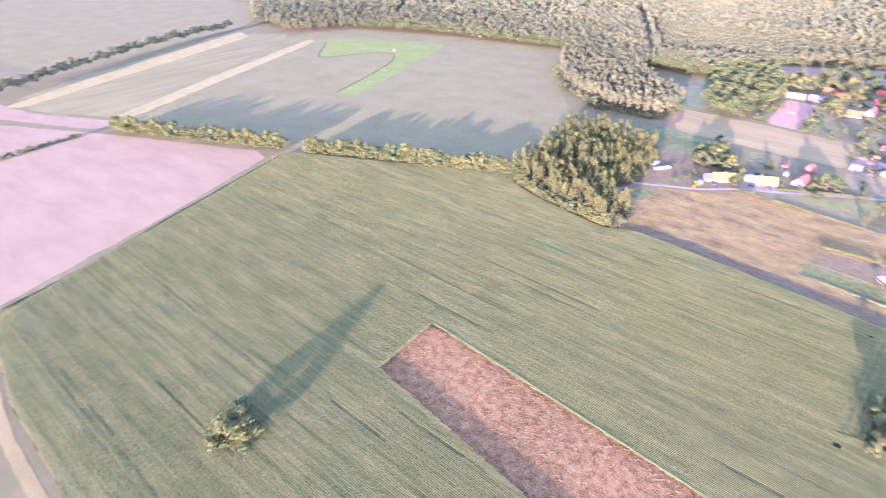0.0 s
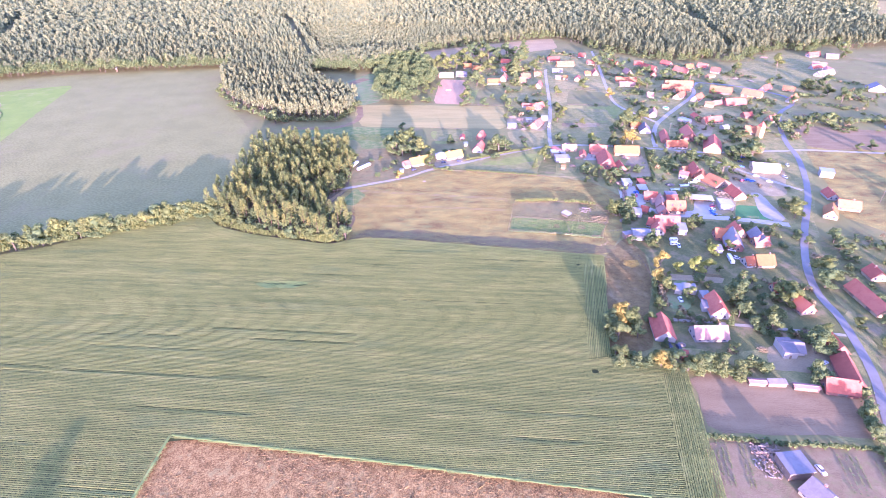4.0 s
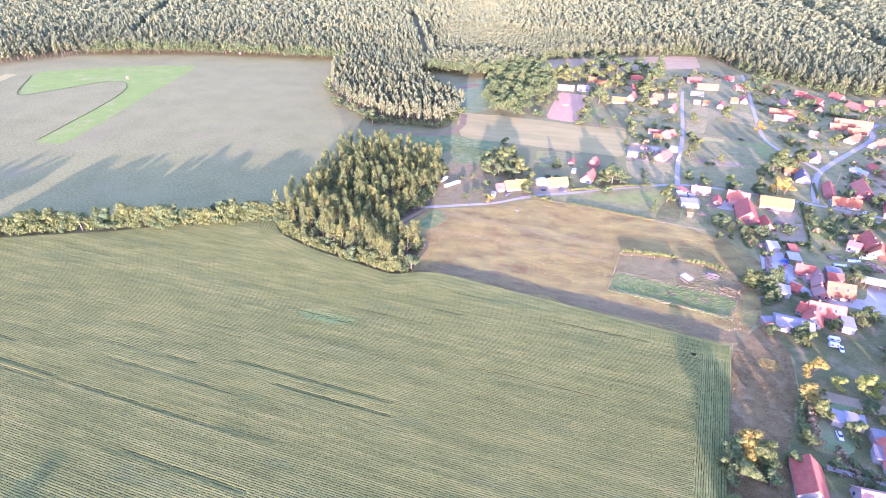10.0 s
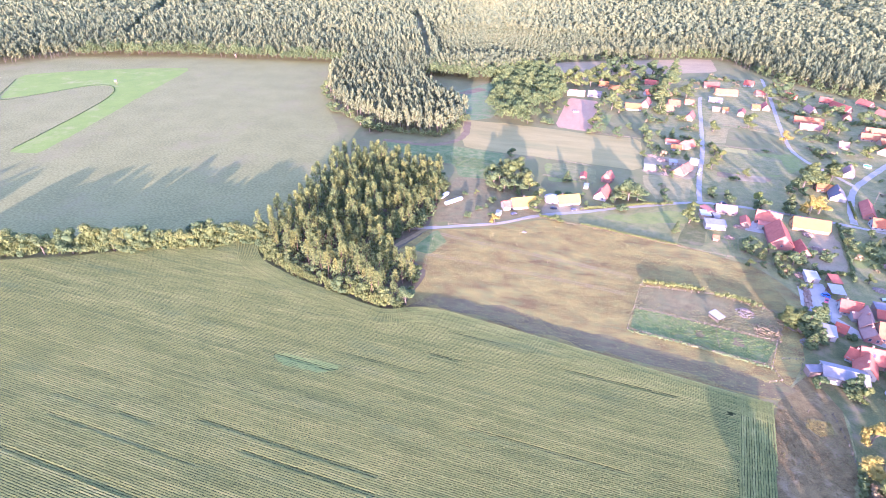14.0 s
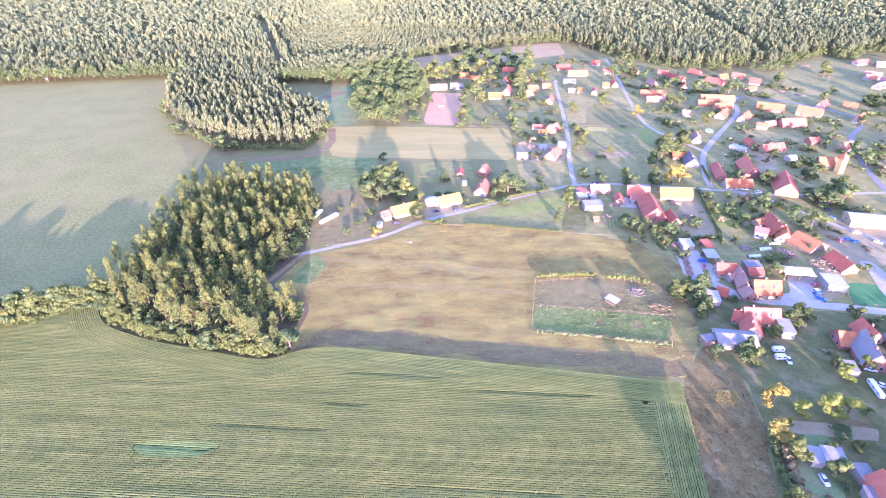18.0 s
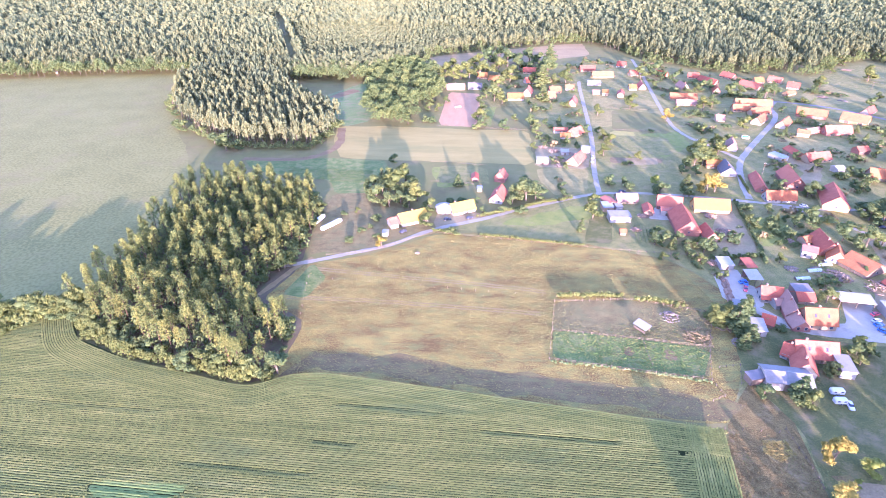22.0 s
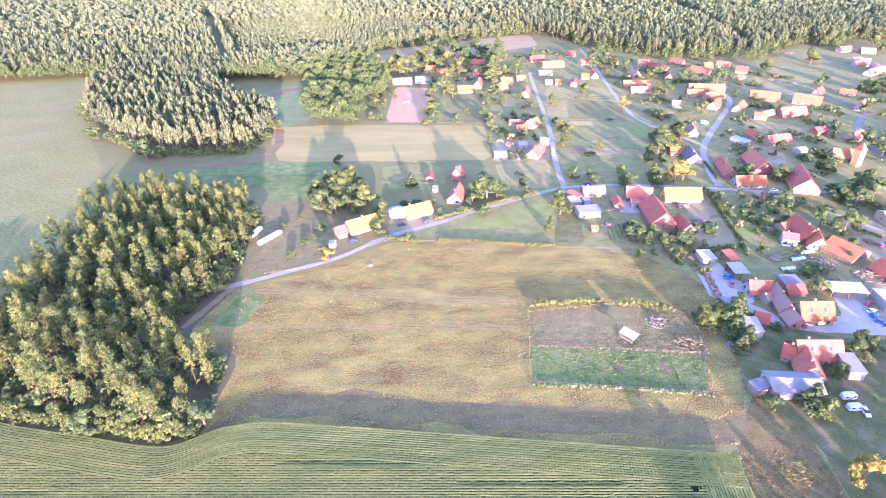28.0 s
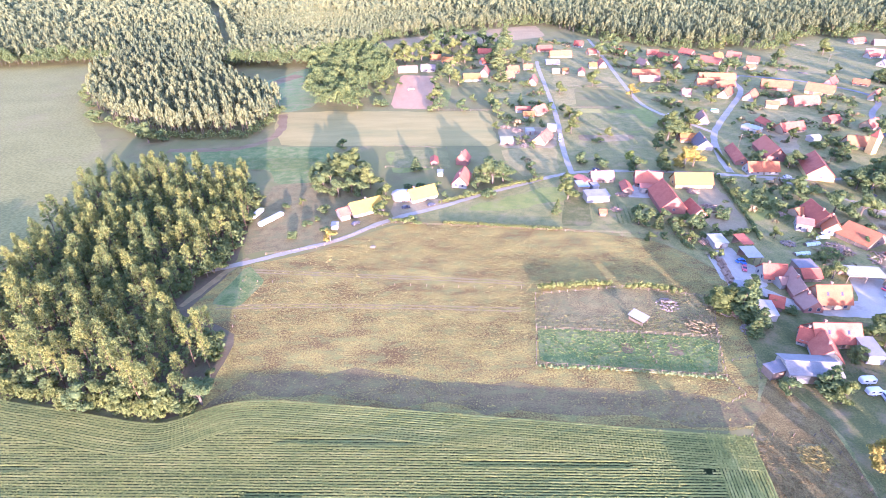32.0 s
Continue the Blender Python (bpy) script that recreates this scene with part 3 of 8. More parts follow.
field("yard_carport", [(166, 212), (179, 209), (177, 191), (166, 189), (143, 193), (146, 196), (160, 196)], 0.071, M_YARD, "pale concrete farm yard", 25, 0.2, "yard")
field("field_east_dry", [(300, 318), (420, 290), (520, 220), (400, 150), (280, 150), (250, 190), (270, 235), (287, 290)], 0.02, M_MEADOW, "dry grassland east of the road", 26)
field("field_east_brown", [(316, 372), (440, 342), (430, 300), (300, 310)], 0.03, M_PLOUGH, "brown dry paddock", 27)
field("field_north_east", [(376, 636), (427, 682), (470, 692), (491, 677), (491, 589), (443, 528), (408, 547), (382, 577), (359, 594)], 0.03, M_LAWN, "pale fallow behind the village", 28)
field("field_far_light", [(760, 935), (860, 850), (1200, 1100), (1000, 1300)], 0.03, M_HAY, "pale green far field", 29)
field("field_far_clearing", [(830, 1900), (960, 1820), (1150, 2100), (960, 2200)], 0.03, M_PINKEARTH, "pale far clearing", 30)
field("wood_floor", [(-162, 193), (-149, 175.5), (-121, 163), (-108, 160), (-84, 154.5), (-74, 152.5), (-66, 155), (-62, 187), (-86, 203), (-76, 226), (-79, 262), (-86, 300), (-144, 322), (-168, 312), (-163, 250)],
      0.05, M_FOREST_FLOOR, "dark needle litter under the pines", 31)

# plots of the village
M_TANLAWN = mat("dry_mown_lawn", [(0.19, 0.155, 0.056), (0.25, 0.2, 0.072), (0.305, 0.24, 0.09)], 5, 0.5, 0.95, 0.18, grit=1.2, patch=((0.17, 0.165, 0.055), 6, 0.5))
M_GREENLAWN = mat("green_mown_lawn", [(0.127, 0.148, 0.038), (0.176, 0.189, 0.044), (0.231, 0.219, 0.056)], 6, 0.5, 0.95, 0.16, grit=1.2, patch=((0.22, 0.19, 0.075), 5, 0.45))
PLOTS = [
    (M_TANLAWN, "sunlit dry grass plot between garden fences", [(126, 556), (176, 528), (178, 506), (114, 505)]),
    (M_TANLAWN, "sunlit dry grass plot between garden fences", [(111, 496), (176, 496), (175, 467), (143, 453), (106, 447)]),
    (M_MOWN, "yellow mown garden plot", [(117, 437), (137, 439), (130, 405), (111, 408)]),
    (M_SOIL, "dug vegetable plot with brown soil", [(104, 379), (141, 379), (136, 368), (101, 369)]),
    (M_GREENLAWN, "green garden lawn behind the houses", [(139, 433), (172, 438), (170, 408), (145, 380), (128, 389)]),
    (M_GREENLAWN, "bright mown lawn at the road bend", [(141, 325), (166, 341), (173, 339), (170, 319), (155, 316)]),
    (M_TANLAWN, "dry olive lawn beside the lane", [(51, 357), (82, 361), (79, 323), (57, 315), (50, 331)]),
    (M_GREENLAWN, "shaded orchard grass by the hay meadow", [(20, 502), (59, 496), (54, 450), (18, 448)]),
    (M_EARTH, "bare earth drive of the farmstead", [(142, 289), (156, 290), (149, 251), (133, 245), (133, 270)]),
    (M_TANLAWN, "dry grass slope behind the barns", [(252, 441), (275, 415), (294, 401), (284, 385), (256, 388), (237, 420)]),
    (M_EARTH, "trodden earth yard between the barns", [(231, 376), (245, 367), (232, 344), (215, 338)]),
    (M_TANLAWN, "pale dry grass at the forest edge", [(327, 558), (397, 611), (410, 589), (378, 536), (322, 514)]),
    (M_GREENLAWN, "green orchard strip along the lane", [(19, 277), (70, 303), (74, 284), (40, 274)]),
    (M_GREENLAWN, "green garden behind the red house", [(-23, 354), (7, 360), (11, 329), (-14, 322)]),
    (M_GREENLAWN, "green vegetable garden behind the hedge", [(159, 287), (182, 292), (174, 264), (155, 257)]),
    (M_MARGIN, "worn reddish-brown ground under the garden trees", [(112, 123), (118, 121.5), (130, 120.5), (146, 121), (145, 117), (130, 116.5), (114, 118.5)]),
    (M_GREENLAWN, "small bright green lawn beside the sheds", [(110.5, 103.5), (114, 101), (118, 91), (110, 90)]),
    (M_WEEDYSOIL, "pale straw patch in the dry corner", [(97.8, 135), (105, 135.3), (105.6, 130), (99.6, 127), (95.9, 130.5)]),
]
for k, (m, label, poly) in enumerate(PLOTS):
    field("garden_plot", poly, 0.056 + 0.001 * k, m, label, 60 + k, 0.9, "ground")

road("lane_main", [(-92, 226), (-74, 233), (-59, 240), (-36, 251), (-15, 268), (11, 281), (31, 293), (53, 304), (84, 318), (119, 319), (158, 313), (182, 308), (208, 302), (245, 303), (288, 306)],
     3.1, 0.10, M_LANE, "narrow pale village lane")
road("lane_north", [(84, 318), (88, 354), (99, 422), (107, 491), (116, 573), (120, 600)], 3.4, 0.11, M_LANE, "pale lane between gardens")
road("lane_wood", [(205, 716), (193, 620), (178, 515), (171, 454), (175, 424), (186, 400), (194, 380)], 3.4, 0.11, M_LANE, "pale lane towards the wood")
road("lane_green", [(172, 314), (180, 344), (195, 379), (230, 428), (258, 466), (270, 488), (276, 510), (290, 530)], 4.2, 0.12, M_LANE, "wide pale lane through the green")
road("main_road", [(288, 530), (310, 522), (329, 511), (350, 488), (361, 462), (352, 438), (325, 409), (303, 366), (287, 324), (276, 284), (250, 225), (217, 169), (197, 131), (188, 104), (187, 85), (183, 65), (177, 44), (167, 21), (160, 4), (150, -30), (140, -70)],
     4.1, 0.14, M_ASPHALT, "grey asphalt country road", rough=0.05)
road("lane_east", [(283, 308), (324, 303), (369, 296), (430, 285)], 3.6, 0.104, M_LANE, "pale lane leaving to the east")
road("lane_farm", [(117, 209), (127, 204), (133, 196), (142, 191), (155, 189), (166, 187), (180, 185), (197, 181), (212, 177)], 5.5, 0.11, M_YARD, "pale concrete lane to the farm yard")
road("lane_gardens", [(107, 82), (118, 80.5), (130, 79), (148, 76.5), (164, 74), (182, 71)], 2.2, 0.102, M_LANE, "narrow paved drive between the gardens")
road("lane_barn", [(187, 305), (205, 290), (222, 262), (238, 240), (248, 228)], 3.0, 0.121, M_LANE, "gravel track past the red barns")
road("ditch_track", [(-268, -150), (-279, -108), (-299, -12), (-329, 106)], 3.2, 0.05, M_GROUND, "grassy field margin")
road("field_track_south", [(-275, -116), (-225, -131), (-190, -138), (-140, -143)], 4.5, 0.05, M_HAY, "dry grassy field track")
road("wood_path", [(-155, 366), (-120, 366), (-104, 374), (-94, 395), (-99, 436)], 6, 0.08, M_PLOUGH, "bare reddish path around the pines", rough=0.4)

M_TRACK = mat("worn_grass_track", [(0.20, 0.14, 0.06), (0.28, 0.20, 0.09)], 4, 0.5, 0.95, 0.04, patch=((0.18, 0.15, 0.06), 3, 0.5))
for k, line in enumerate(([(-74, 228), (-42, 224), (-11, 220), (22, 216), (39, 213)], [(-75, 204), (-39, 203), (2, 200), (35, 197)])):
    for off in (-0.9, 0.9):
        road("meadow_track", [(x, y + off) for x, y in line], 0.8, 0.06 + 0.004 * k, M_TRACK, "worn wheel track across the dry meadow", 33 + k, 0.2)

road("wood_edge_path", [(-72, 237), (-77, 230), (-82, 219), (-86, 210), (-88, 205)], 2.6, 0.075, M_TRACK, "bare sandy path along the pine wood", 37, 0.3)

# ---- maize in rows ----
SPX, SPY = -90, 107.5
# yellow-green of the short patch; on the edge rows it stands for sunlight
M_SPOT = mat("yellow_green_maize", [(0.16, 0.22, 0.06), (0.22, 0.272, 0.07), (0.285, 0.305, 0.085)], 5, 0.5, 0.9, see=0.3, stretch=(0.2, 1, 1))
ROW_GAP, ROW_TURN = 0.78, radians(-3.5)
NORTH_EDGE = [(-165, 194), (-156, 181), (-148.5, 172.5), (-139, 167.5), (-121.5, 161), (-108, 157.7), (-95, 154.7), (-84, 152), (-74, 150.3), (-68.5, 151.5), (-63, 154.3), (-56, 156.7), (-45, 157.2), (-24, 154.4), (5, 150.2), (86, 138)]


WRAP = 11.0
EDGE_LINE = curve_points(NORTH_EDGE, 2.0)


def low_stretches(rows, u0, u1):
    """Lengths of neighbouring rows where the maize stands lower: row, start, end, share of the height."""
    rng = np.random.RandomState(77)
    return [(r, ua, ua + rng.uniform(10, 70), rng.uniform(0.72, 0.92)) for r in range(rows) for ua in (rng.uniform(u0, u1), rng.uniform(u0, u1)) if rng.uniform() < 0.12]


def maize_rows(outline, holes, turn, gap, seed, height, name, label, border=None, fill=0.34, material=M_CORN):
    """Ragged ridges of maize along rows, clipped to the field."""
    rng = np.random.RandomState(seed)
    c, s = math.cos(turn), math.sin(turn)
    loc = [(x * c + y * s, -x * s + y * c) for x, y in outline]
    u0, u1 = min(p[0] for p in loc), max(p[0] for p in loc)
    v0, v1 = min(p[1] for p in loc), max(p[1] for p in loc)
    step = 1.0
    us = np.arange(u0, u1, step)
    vs = np.arange(v0, v1, gap)
    U, V = np.meshgrid(us, vs)
    X, Y = U * c - V * s, U * s + V * c
    ok = inside(X, Y, outline)
    if border is not None:
        near = ok & (Y > 115)
        q = np.stack([X[near], Y[near]], 1).astype(np.float32)
        far = np.full(len(q), 1e9, np.float32)
        for e in border:
            far = np.minimum(far, (q[:, 0] - e[0]) ** 2 + (q[:, 1] - e[1]) ** 2)
        ok[near] = far > WRAP ** 2
    for h in holes:
        ok &= ~inside(X, Y, h)
    seg = ok[:, :-1] & ok[:, 1:]
    nz = rng.normal(0, 1, ok.shape)
    lump = np.sin(X * 0.021 + 1.3 * np.sin(Y * 0.017)) * np.cos(Y * 0.037 + 0.8)
    H = height * (1 + 0.024 * nz + 0.02 * lump)
    side = rng.normal(0, 0.04, ok.shape)
    # stretches of rows that lie lower
    for r, ua, ub, k in low_stretches(len(vs), u0, u1):
        low = H[r:r + 2, int((ua - u0) / step):int((ub - u0) / step)]
        low *= k + (1 - k) * rng.uniform(0, 0.7, low.shape)
    wid = gap * fill * (1 + 0.06 * rng.normal(0, 1, ok.shape))
    px, py = -s, c
    left = np.stack([X + px * (side + wid), Y + py * (side + wid), H * 0.935], -1)
    top = np.stack([X + px * side, Y + py * side, H], -1)
    right = np.stack([X + px * (side - wid), Y + py * (side - wid), H * 0.935], -1)
    idx = np.arange(ok.size).reshape(ok.shape)
    a, b = idx[:, :-1][seg], idx[:, 1:][seg]
    n = ok.size
    faces = np.concatenate([np.stack([a + n, b + n, b, a], 1), np.stack([a + 2 * n, b + 2 * n, b + n, a + n], 1)])
    verts = np.concatenate([left.reshape(-1, 3), top.reshape(-1, 3), right.reshape(-1, 3)])
    used = np.unique(faces)
    remap = np.zeros(len(verts), np.int64)
    remap[used] = np.arange(len(used))
    return tagged(bulk(name, verts[used], remap[faces], material), label, "maize", kind="stuff")


SPOT = [(SPX + 13 * math.cos(a) * (1 + 0.2 * math.sin(3 * a)), SPY + 4 * math.sin(a) * (1 + 0.3 * math.cos(2 * a))) for a in np.linspace(0, 6.1, 22)]
maize_rows([(SPX + 1.05 * (x - SPX), SPY + 1.14 * (y - SPY)) for x, y in SPOT], [], ROW_TURN, ROW_GAP, 14, 1.7, "maize_stunted", "patch of short bright green maize", None, 0.44, M_SPOT)
BARE = [[(69.2, 127.2), (70.6, 126.9), (71.3, 128.2), (70.2, 129.4)], [(82.4, 131), (83.6, 130.5), (85.3, 130.9), (85.0, 132.2), (83.2, 132.5)], [(60.2, 44), (62.4, 44), (62.4, 46.2), (60.2, 46.2)]]
ENDS = [[(x + 0.6, y) for x, y in end] for end in (HEADLAND, HEADLAND_SOUTH)]
maize_rows(MAIZE, [PATCH, SPOT] + ENDS + BARE, ROW_TURN, ROW_GAP, 11, 1.72, "maize", "tall green maize standing in long rows", EDGE_LINE)
maize_rows(HEADLAND, BARE, radians(80), ROW_GAP, 12, 1.72, "maize_headland", "maize rows across the field's end", None, 0.40)

# outermost rows, drilled along the wood and the meadow
fine_edge = curve_points(NORTH_EDGE, 0.8)
ev = np.array([(q.x, q.y) for q in fine_edge])
tang = np.gradient(ev, axis=0)
tang /= np.linalg.norm(tang, axis=1)[:, None]
side_way = np.stack([tang[:, 1], -tang[:, 0]], 1)
edge_rng = np.random.RandomState(13)
vv, ff = [], []
for k in range(14):
    off = 0.7 + k * ROW_GAP
    hh = 1.72 * (1 + 0.025 * edge_rng.normal(0, 1, len(ev)))
    for sgn, kz in ((0.29, 0.935), (0.0, 1.0), (-0.29, 0.935)):
        vv.append(np.column_stack([ev + side_way * (off - sgn), hh * kz]))
    n0 = 3 * k * len(ev)
    i0 = np.arange(len(ev) - 1)
    for s in (0, 1):
        a0 = n0 + s * len(ev) + i0
        ff.append(np.stack([a0 + len(ev), a0 + len(ev) + 1, a0 + 1, a0], 1))
tagged(bulk("maize_border", np.concatenate(vv), np.concatenate(ff), M_CORN), "maize rows curving along the wood's edge", "maize", kind="stuff")


def maize_plants(outline, holes, turn, gap, spacing, seed, name, label, height=1.79, low=-999.0, high=999.0, border=None, lines=None, wild=0.45):
    """The plants themselves: two arching leaf pairs for each, standing along the rows."""
    rng = np.random.RandomState(seed)
    if lines is None:
        c, s = math.cos(turn), math.sin(turn)
        loc = [(x * c + y * s, -x * s + y * c) for x, y in outline]
        us = np.arange(min(q[0] for q in loc), max(q[0] for q in loc), spacing)
        vs = np.arange(min(q[1] for q in loc), max(q[1] for q in loc), gap)
        U, V = np.meshgrid(us, vs)
        share = np.ones(U.shape)
        for r, ua, ub, k in low_stretches(len(vs), us[0], us[-1]):
            short = share[r:r + 2, int((ua - us[0]) / spacing):int((ub - us[0]) / spacing)]
            short *= k + (1 - k) * rng.uniform(0, 0.7, short.shape)
        U, V = U + rng.normal(0, spacing * 0.3, U.shape), V + rng.normal(0, 0.05, U.shape)
        q = np.stack([(U * c - V * s).ravel(), (U * s + V * c).ravel(), share.ravel()], 1)
        q = q[(q[:, 1] > low) & (q[:, 1] <= high)]
        q = q[inside(q[:, 0], q[:, 1], outline)]
    else:
        q = np.column_stack([lines, np.ones(len(lines))])
    for h in holes:
        q = q[~inside(q[:, 0], q[:, 1], h)]
    if border is not None and high > 115:
        far = np.full(len(q), 1e9)
        for e in border:
            far = np.minimum(far, (q[:, 0] - e[0]) ** 2 + (q[:, 1] - e[1]) ** 2)
        q = q[far > WRAP ** 2]
    # poorer growth in long drawn-out patches along the rows
    weak = np.sin(q[:, 0] * 0.026 + 2.2 * np.sin(q[:, 1] * 0.05)) + np.sin(q[:, 1] * 0.31 + 1.4 * np.sin(q[:, 0] * 0.017)) + rng.normal(0, 0.45, len(q))
    q, weak = q[weak < 2.1], weak[weak < 2.1]
    n = len(q)
    H = height * (1 + (0.02 + 0.02 * wild) * rng.normal(0, 1, n)) * np.where(weak > 1.35, 0.93, 1.0) * q[:, 2]
    quads = []
    for k in range(2):
        a = turn + rng.normal(0, wild, n) + k * 0.9
        w = rng.uniform(0.24, 0.40, n)
        ux, uy = np.cos(a) * w, np.sin(a) * w
        nx, ny = -np.sin(a) * 0.17, np.cos(a) * 0.17
        z = H - 0.16 * k
        quads.append(np.stack([np.stack([q[:, 0] - ux - nx, q[:, 1] - uy - ny, z - 0.20], 1), np.stack([q[:, 0] + ux * 0.3 - nx, q[:, 1] + uy * 0.3 - ny, z - 0.10], 1),
                               np.stack([q[:, 0] + ux + nx, q[:, 1] + uy + ny, z - 0.18], 1), np.stack([q[:, 0] - ux * 0.3 + nx, q[:, 1] - uy * 0.3 + ny, z + 0.06], 1)], 1))
    v = np.concatenate(quads).reshape(-1, 3)
    return tagged(bulk(name, v, np.arange(len(v)).reshape(-1, 4), M_CORN), label, "maize", kind="stuff")


maize_plants(MAIZE, [PATCH, SPOT] + ENDS + BARE, ROW_TURN, ROW_GAP, 0.6, 16, "maize_plants", "maize plants with pale arching leaves", low=40, border=EDGE_LINE)
maize_plants(MAIZE, [PATCH, SPOT] + ENDS + BARE, ROW_TURN, ROW_GAP, 1.0, 17, "maize_plants", "maize plants with pale arching leaves", high=40)
maize_rows(HEADLAND_SOUTH, BARE, radians(80), ROW_GAP, 22, 1.72, "maize_headland", "maize rows across the field's end", None, 0.40)
maize_plants(HEADLAND_SOUTH, BARE, radians(80), ROW_GAP, 0.5, 23, "maize_headland_plants", "maize plants at the field's end", wild=1.6)
maize_plants(HEADLAND, BARE, radians(80), ROW_GAP, 0.4, 18, "maize_headland_plants", "maize plants at the field's end", wild=1.6)
maize_plants(None, [], ROW_TURN, ROW_GAP, 0.4, 19, "maize_border_plants", "maize plants curving along the wood's edge",
             lines=np.concatenate([ev + side_way * (0.7 + k * ROW_GAP) + edge_rng.normal(0, 0.08, ev.shape) for k in range(14) for _ in range(2)]))


def maize_line(pts, seed, name, label):
    """One outer row of plants along a field's edge, low sunlight painted in as yellow-green."""
    rng = np.random.RandomState(seed)
    ln = np.array([(q.x, q.y) for q in curve_points(pts, 0.6)])
    tg = np.gradient(ln, axis=0)
    tg /= np.linalg.norm(tg, axis=1)[:, None]
    nm = np.stack([tg[:, 1], -tg[:, 0]], 1)
    top = 1.9 * (1 + 0.06 * rng.normal(0, 1, len(ln)))
    rows = [np.column_stack([ln + nm * (o + rng.normal(0, 0.06, len(ln)))[:, None], top * k]) for o, k in ((-1.2, 0.8), (-0.6, 1.0), (0.0, 0.9))]
    i = np.arange(len(ln) - 1)
    quads = [np.stack([(s + 1) * len(ln) + i, (s + 1) * len(ln) + i + 1, s * len(ln) + i + 1, s * len(ln) + i], 1) for s in range(2)]
    return tagged(bulk(name, np.concatenate(rows), np.concatenate(quads), M_SPOT), label, "maize", kind="stuff")


maize_line([(-104.6, -28), (-104.2, -10), (-103.6, 9.5)], 52, "maize_edge", "edge row of the maize, sunlight put into its colour")
maize_line([(-103.5, 9.5), (-60, 4), (0, -4), (40, -9.5), (67, -13)], 51, "maize_edge", "edge row of the maize, sunlight put into its colour")

# ---- woods ----
pines = [tree_kind("pine_tree", 21 + i, "pine", M_NEEDLE, M_PINEBARK, "tall pine with bare reddish trunk in the small wood") for i in range(4)]
broads = [tree_kind("broadleaf_tree", 41 + i, "broad", M_LEAF, M_BARK, "green broadleaved tree with a rounded crown") for i in range(4)]
olives = [tree_kind("olive_green_tree", 51 + i, "broad", M_OLIVE, M_BARK, "yellow-green broadleaved garden tree") for i in range(3)]
golds = [tree_kind("golden_tree", 61 + i, "broad", M_GOLD, M_BARK, "golden-leaved tree glowing in evening sun") for i in range(2)]
limes = [tree_kind("lime_green_tree", 66 + i, "broad", M_LIME, M_BARK, "round bright yellow-green garden tree") for i in range(2)]
spruces = [tree_kind("conifer_tree", 71 + i, "conifer", M_SPRUCE, M_BARK, "dark pointed garden conifer") for i in range(2)]
bushes = [tree_kind("bush", 81 + i, "bush", M_LEAF, M_BARK, "low green garden bush") for i in range(3)]
KINDS = {"pine": pines, "broadleaf": broads, "olive": olives, "golden": golds, "lime": limes, "conifer": spruces, "bush": bushes}
used = set()
tree_rng = random.Random(5)


def tree(kind, x, y, h, wide=1.0, group=""):
    """A tree of a kind, h metres high, at a place."""
    base = tree_rng.choice(KINDS[kind])
    k = h / base["height"]
    m = pose(x, y, 0, 0, 0, tree_rng.uniform(0, 360)) @ Matrix.Diagonal((k * wide, k * wide, k, 1))
    if base.name in used:
        e = copy_thing(base, m)
    else:
        used.add(base.name)
        base.matrix_basis = m
        e = base
    if group:
        e["group"] = group
    return e


WOOD = [(-162, 192), (-150, 180), (-108, 163), (-84, 157), (-72, 155), (-66, 158), (-65, 181), (-92, 199), (-80, 230), (-78, 262), (-84, 300), (-144, 318), (-166, 308), (-161, 250)]
spots = scatter(WOOD, 5.8, 7, 0.36)
for x, y in spots:
    tree("pine", x, y, tree_rng.uniform(15, 20.5) + 0.018 * (y - 155), tree_rng.uniform(0.82, 1.08), "pines of the small wood")
# leafy undergrowth between the trunks
UNDER = clumps([(math.cos(2.4 * k) * 0.32 * math.sqrt(k / 8), math.sin(2.4 * k) * 0.32 * math.sqrt(k / 8), 0.72 - 0.05 * k, 0.2, 1.0) for k in range(9)], 12, 0.075, 6, False)
below = scatter(WOOD, 5.0, 19, 0.4)
under_rng = np.random.RandomState(20)
wood_mass("undergrowth", below, under_rng.uniform(5, 11, len(below)), under_rng.uniform(5, 9, len(below)), UNDER, M_LEAF, "dark leafy undergrowth among the pines", 44)
# leafy trees along the wood's southern rim
for x, y, _ in curve_points([(-161, 192), (-149, 178), (-109, 161), (-84, 155), (-73, 153), (-66, 156)], 4.6):
    tree(tree_rng.choice(["broadleaf", "olive"]), x + tree_rng.uniform(-1.5, 1.5), y + tree_rng.uniform(-0.5, 4), tree_rng.uniform(5, 12), 1.15, "rim of the small wood")
for x, y, _ in curve_points([(-66, 160), (-66, 180), (-92, 200), (-81, 232), (-79, 262), (-85, 298), (-144, 317)], 4.2):
    tree(tree_rng.choice(["broadleaf", "broadleaf", "olive"]), x - 1.5 + tree_rng.uniform(-1.5, 1.5), y + tree_rng.uniform(-1.5, 1.5), tree_rng.uniform(4, 9), 1.25, "rim of the small wood")
# hedge of trees between the maize and the grey field
for i, q in enumerate(curve_points([(-312, 121), (-260, 145), (-200, 170), (-160, 189)], 2.7)):
    tree(tree_rng.choice(["olive", "broadleaf", "broadleaf"]), q.x + tree_rng.uniform(-1.5, 1.5), q.y + tree_rng.uniform(-1.5, 2.5), tree_rng.uniform(10, 16.5), tree_rng.uniform(0.95, 1.25), "hedge trees")
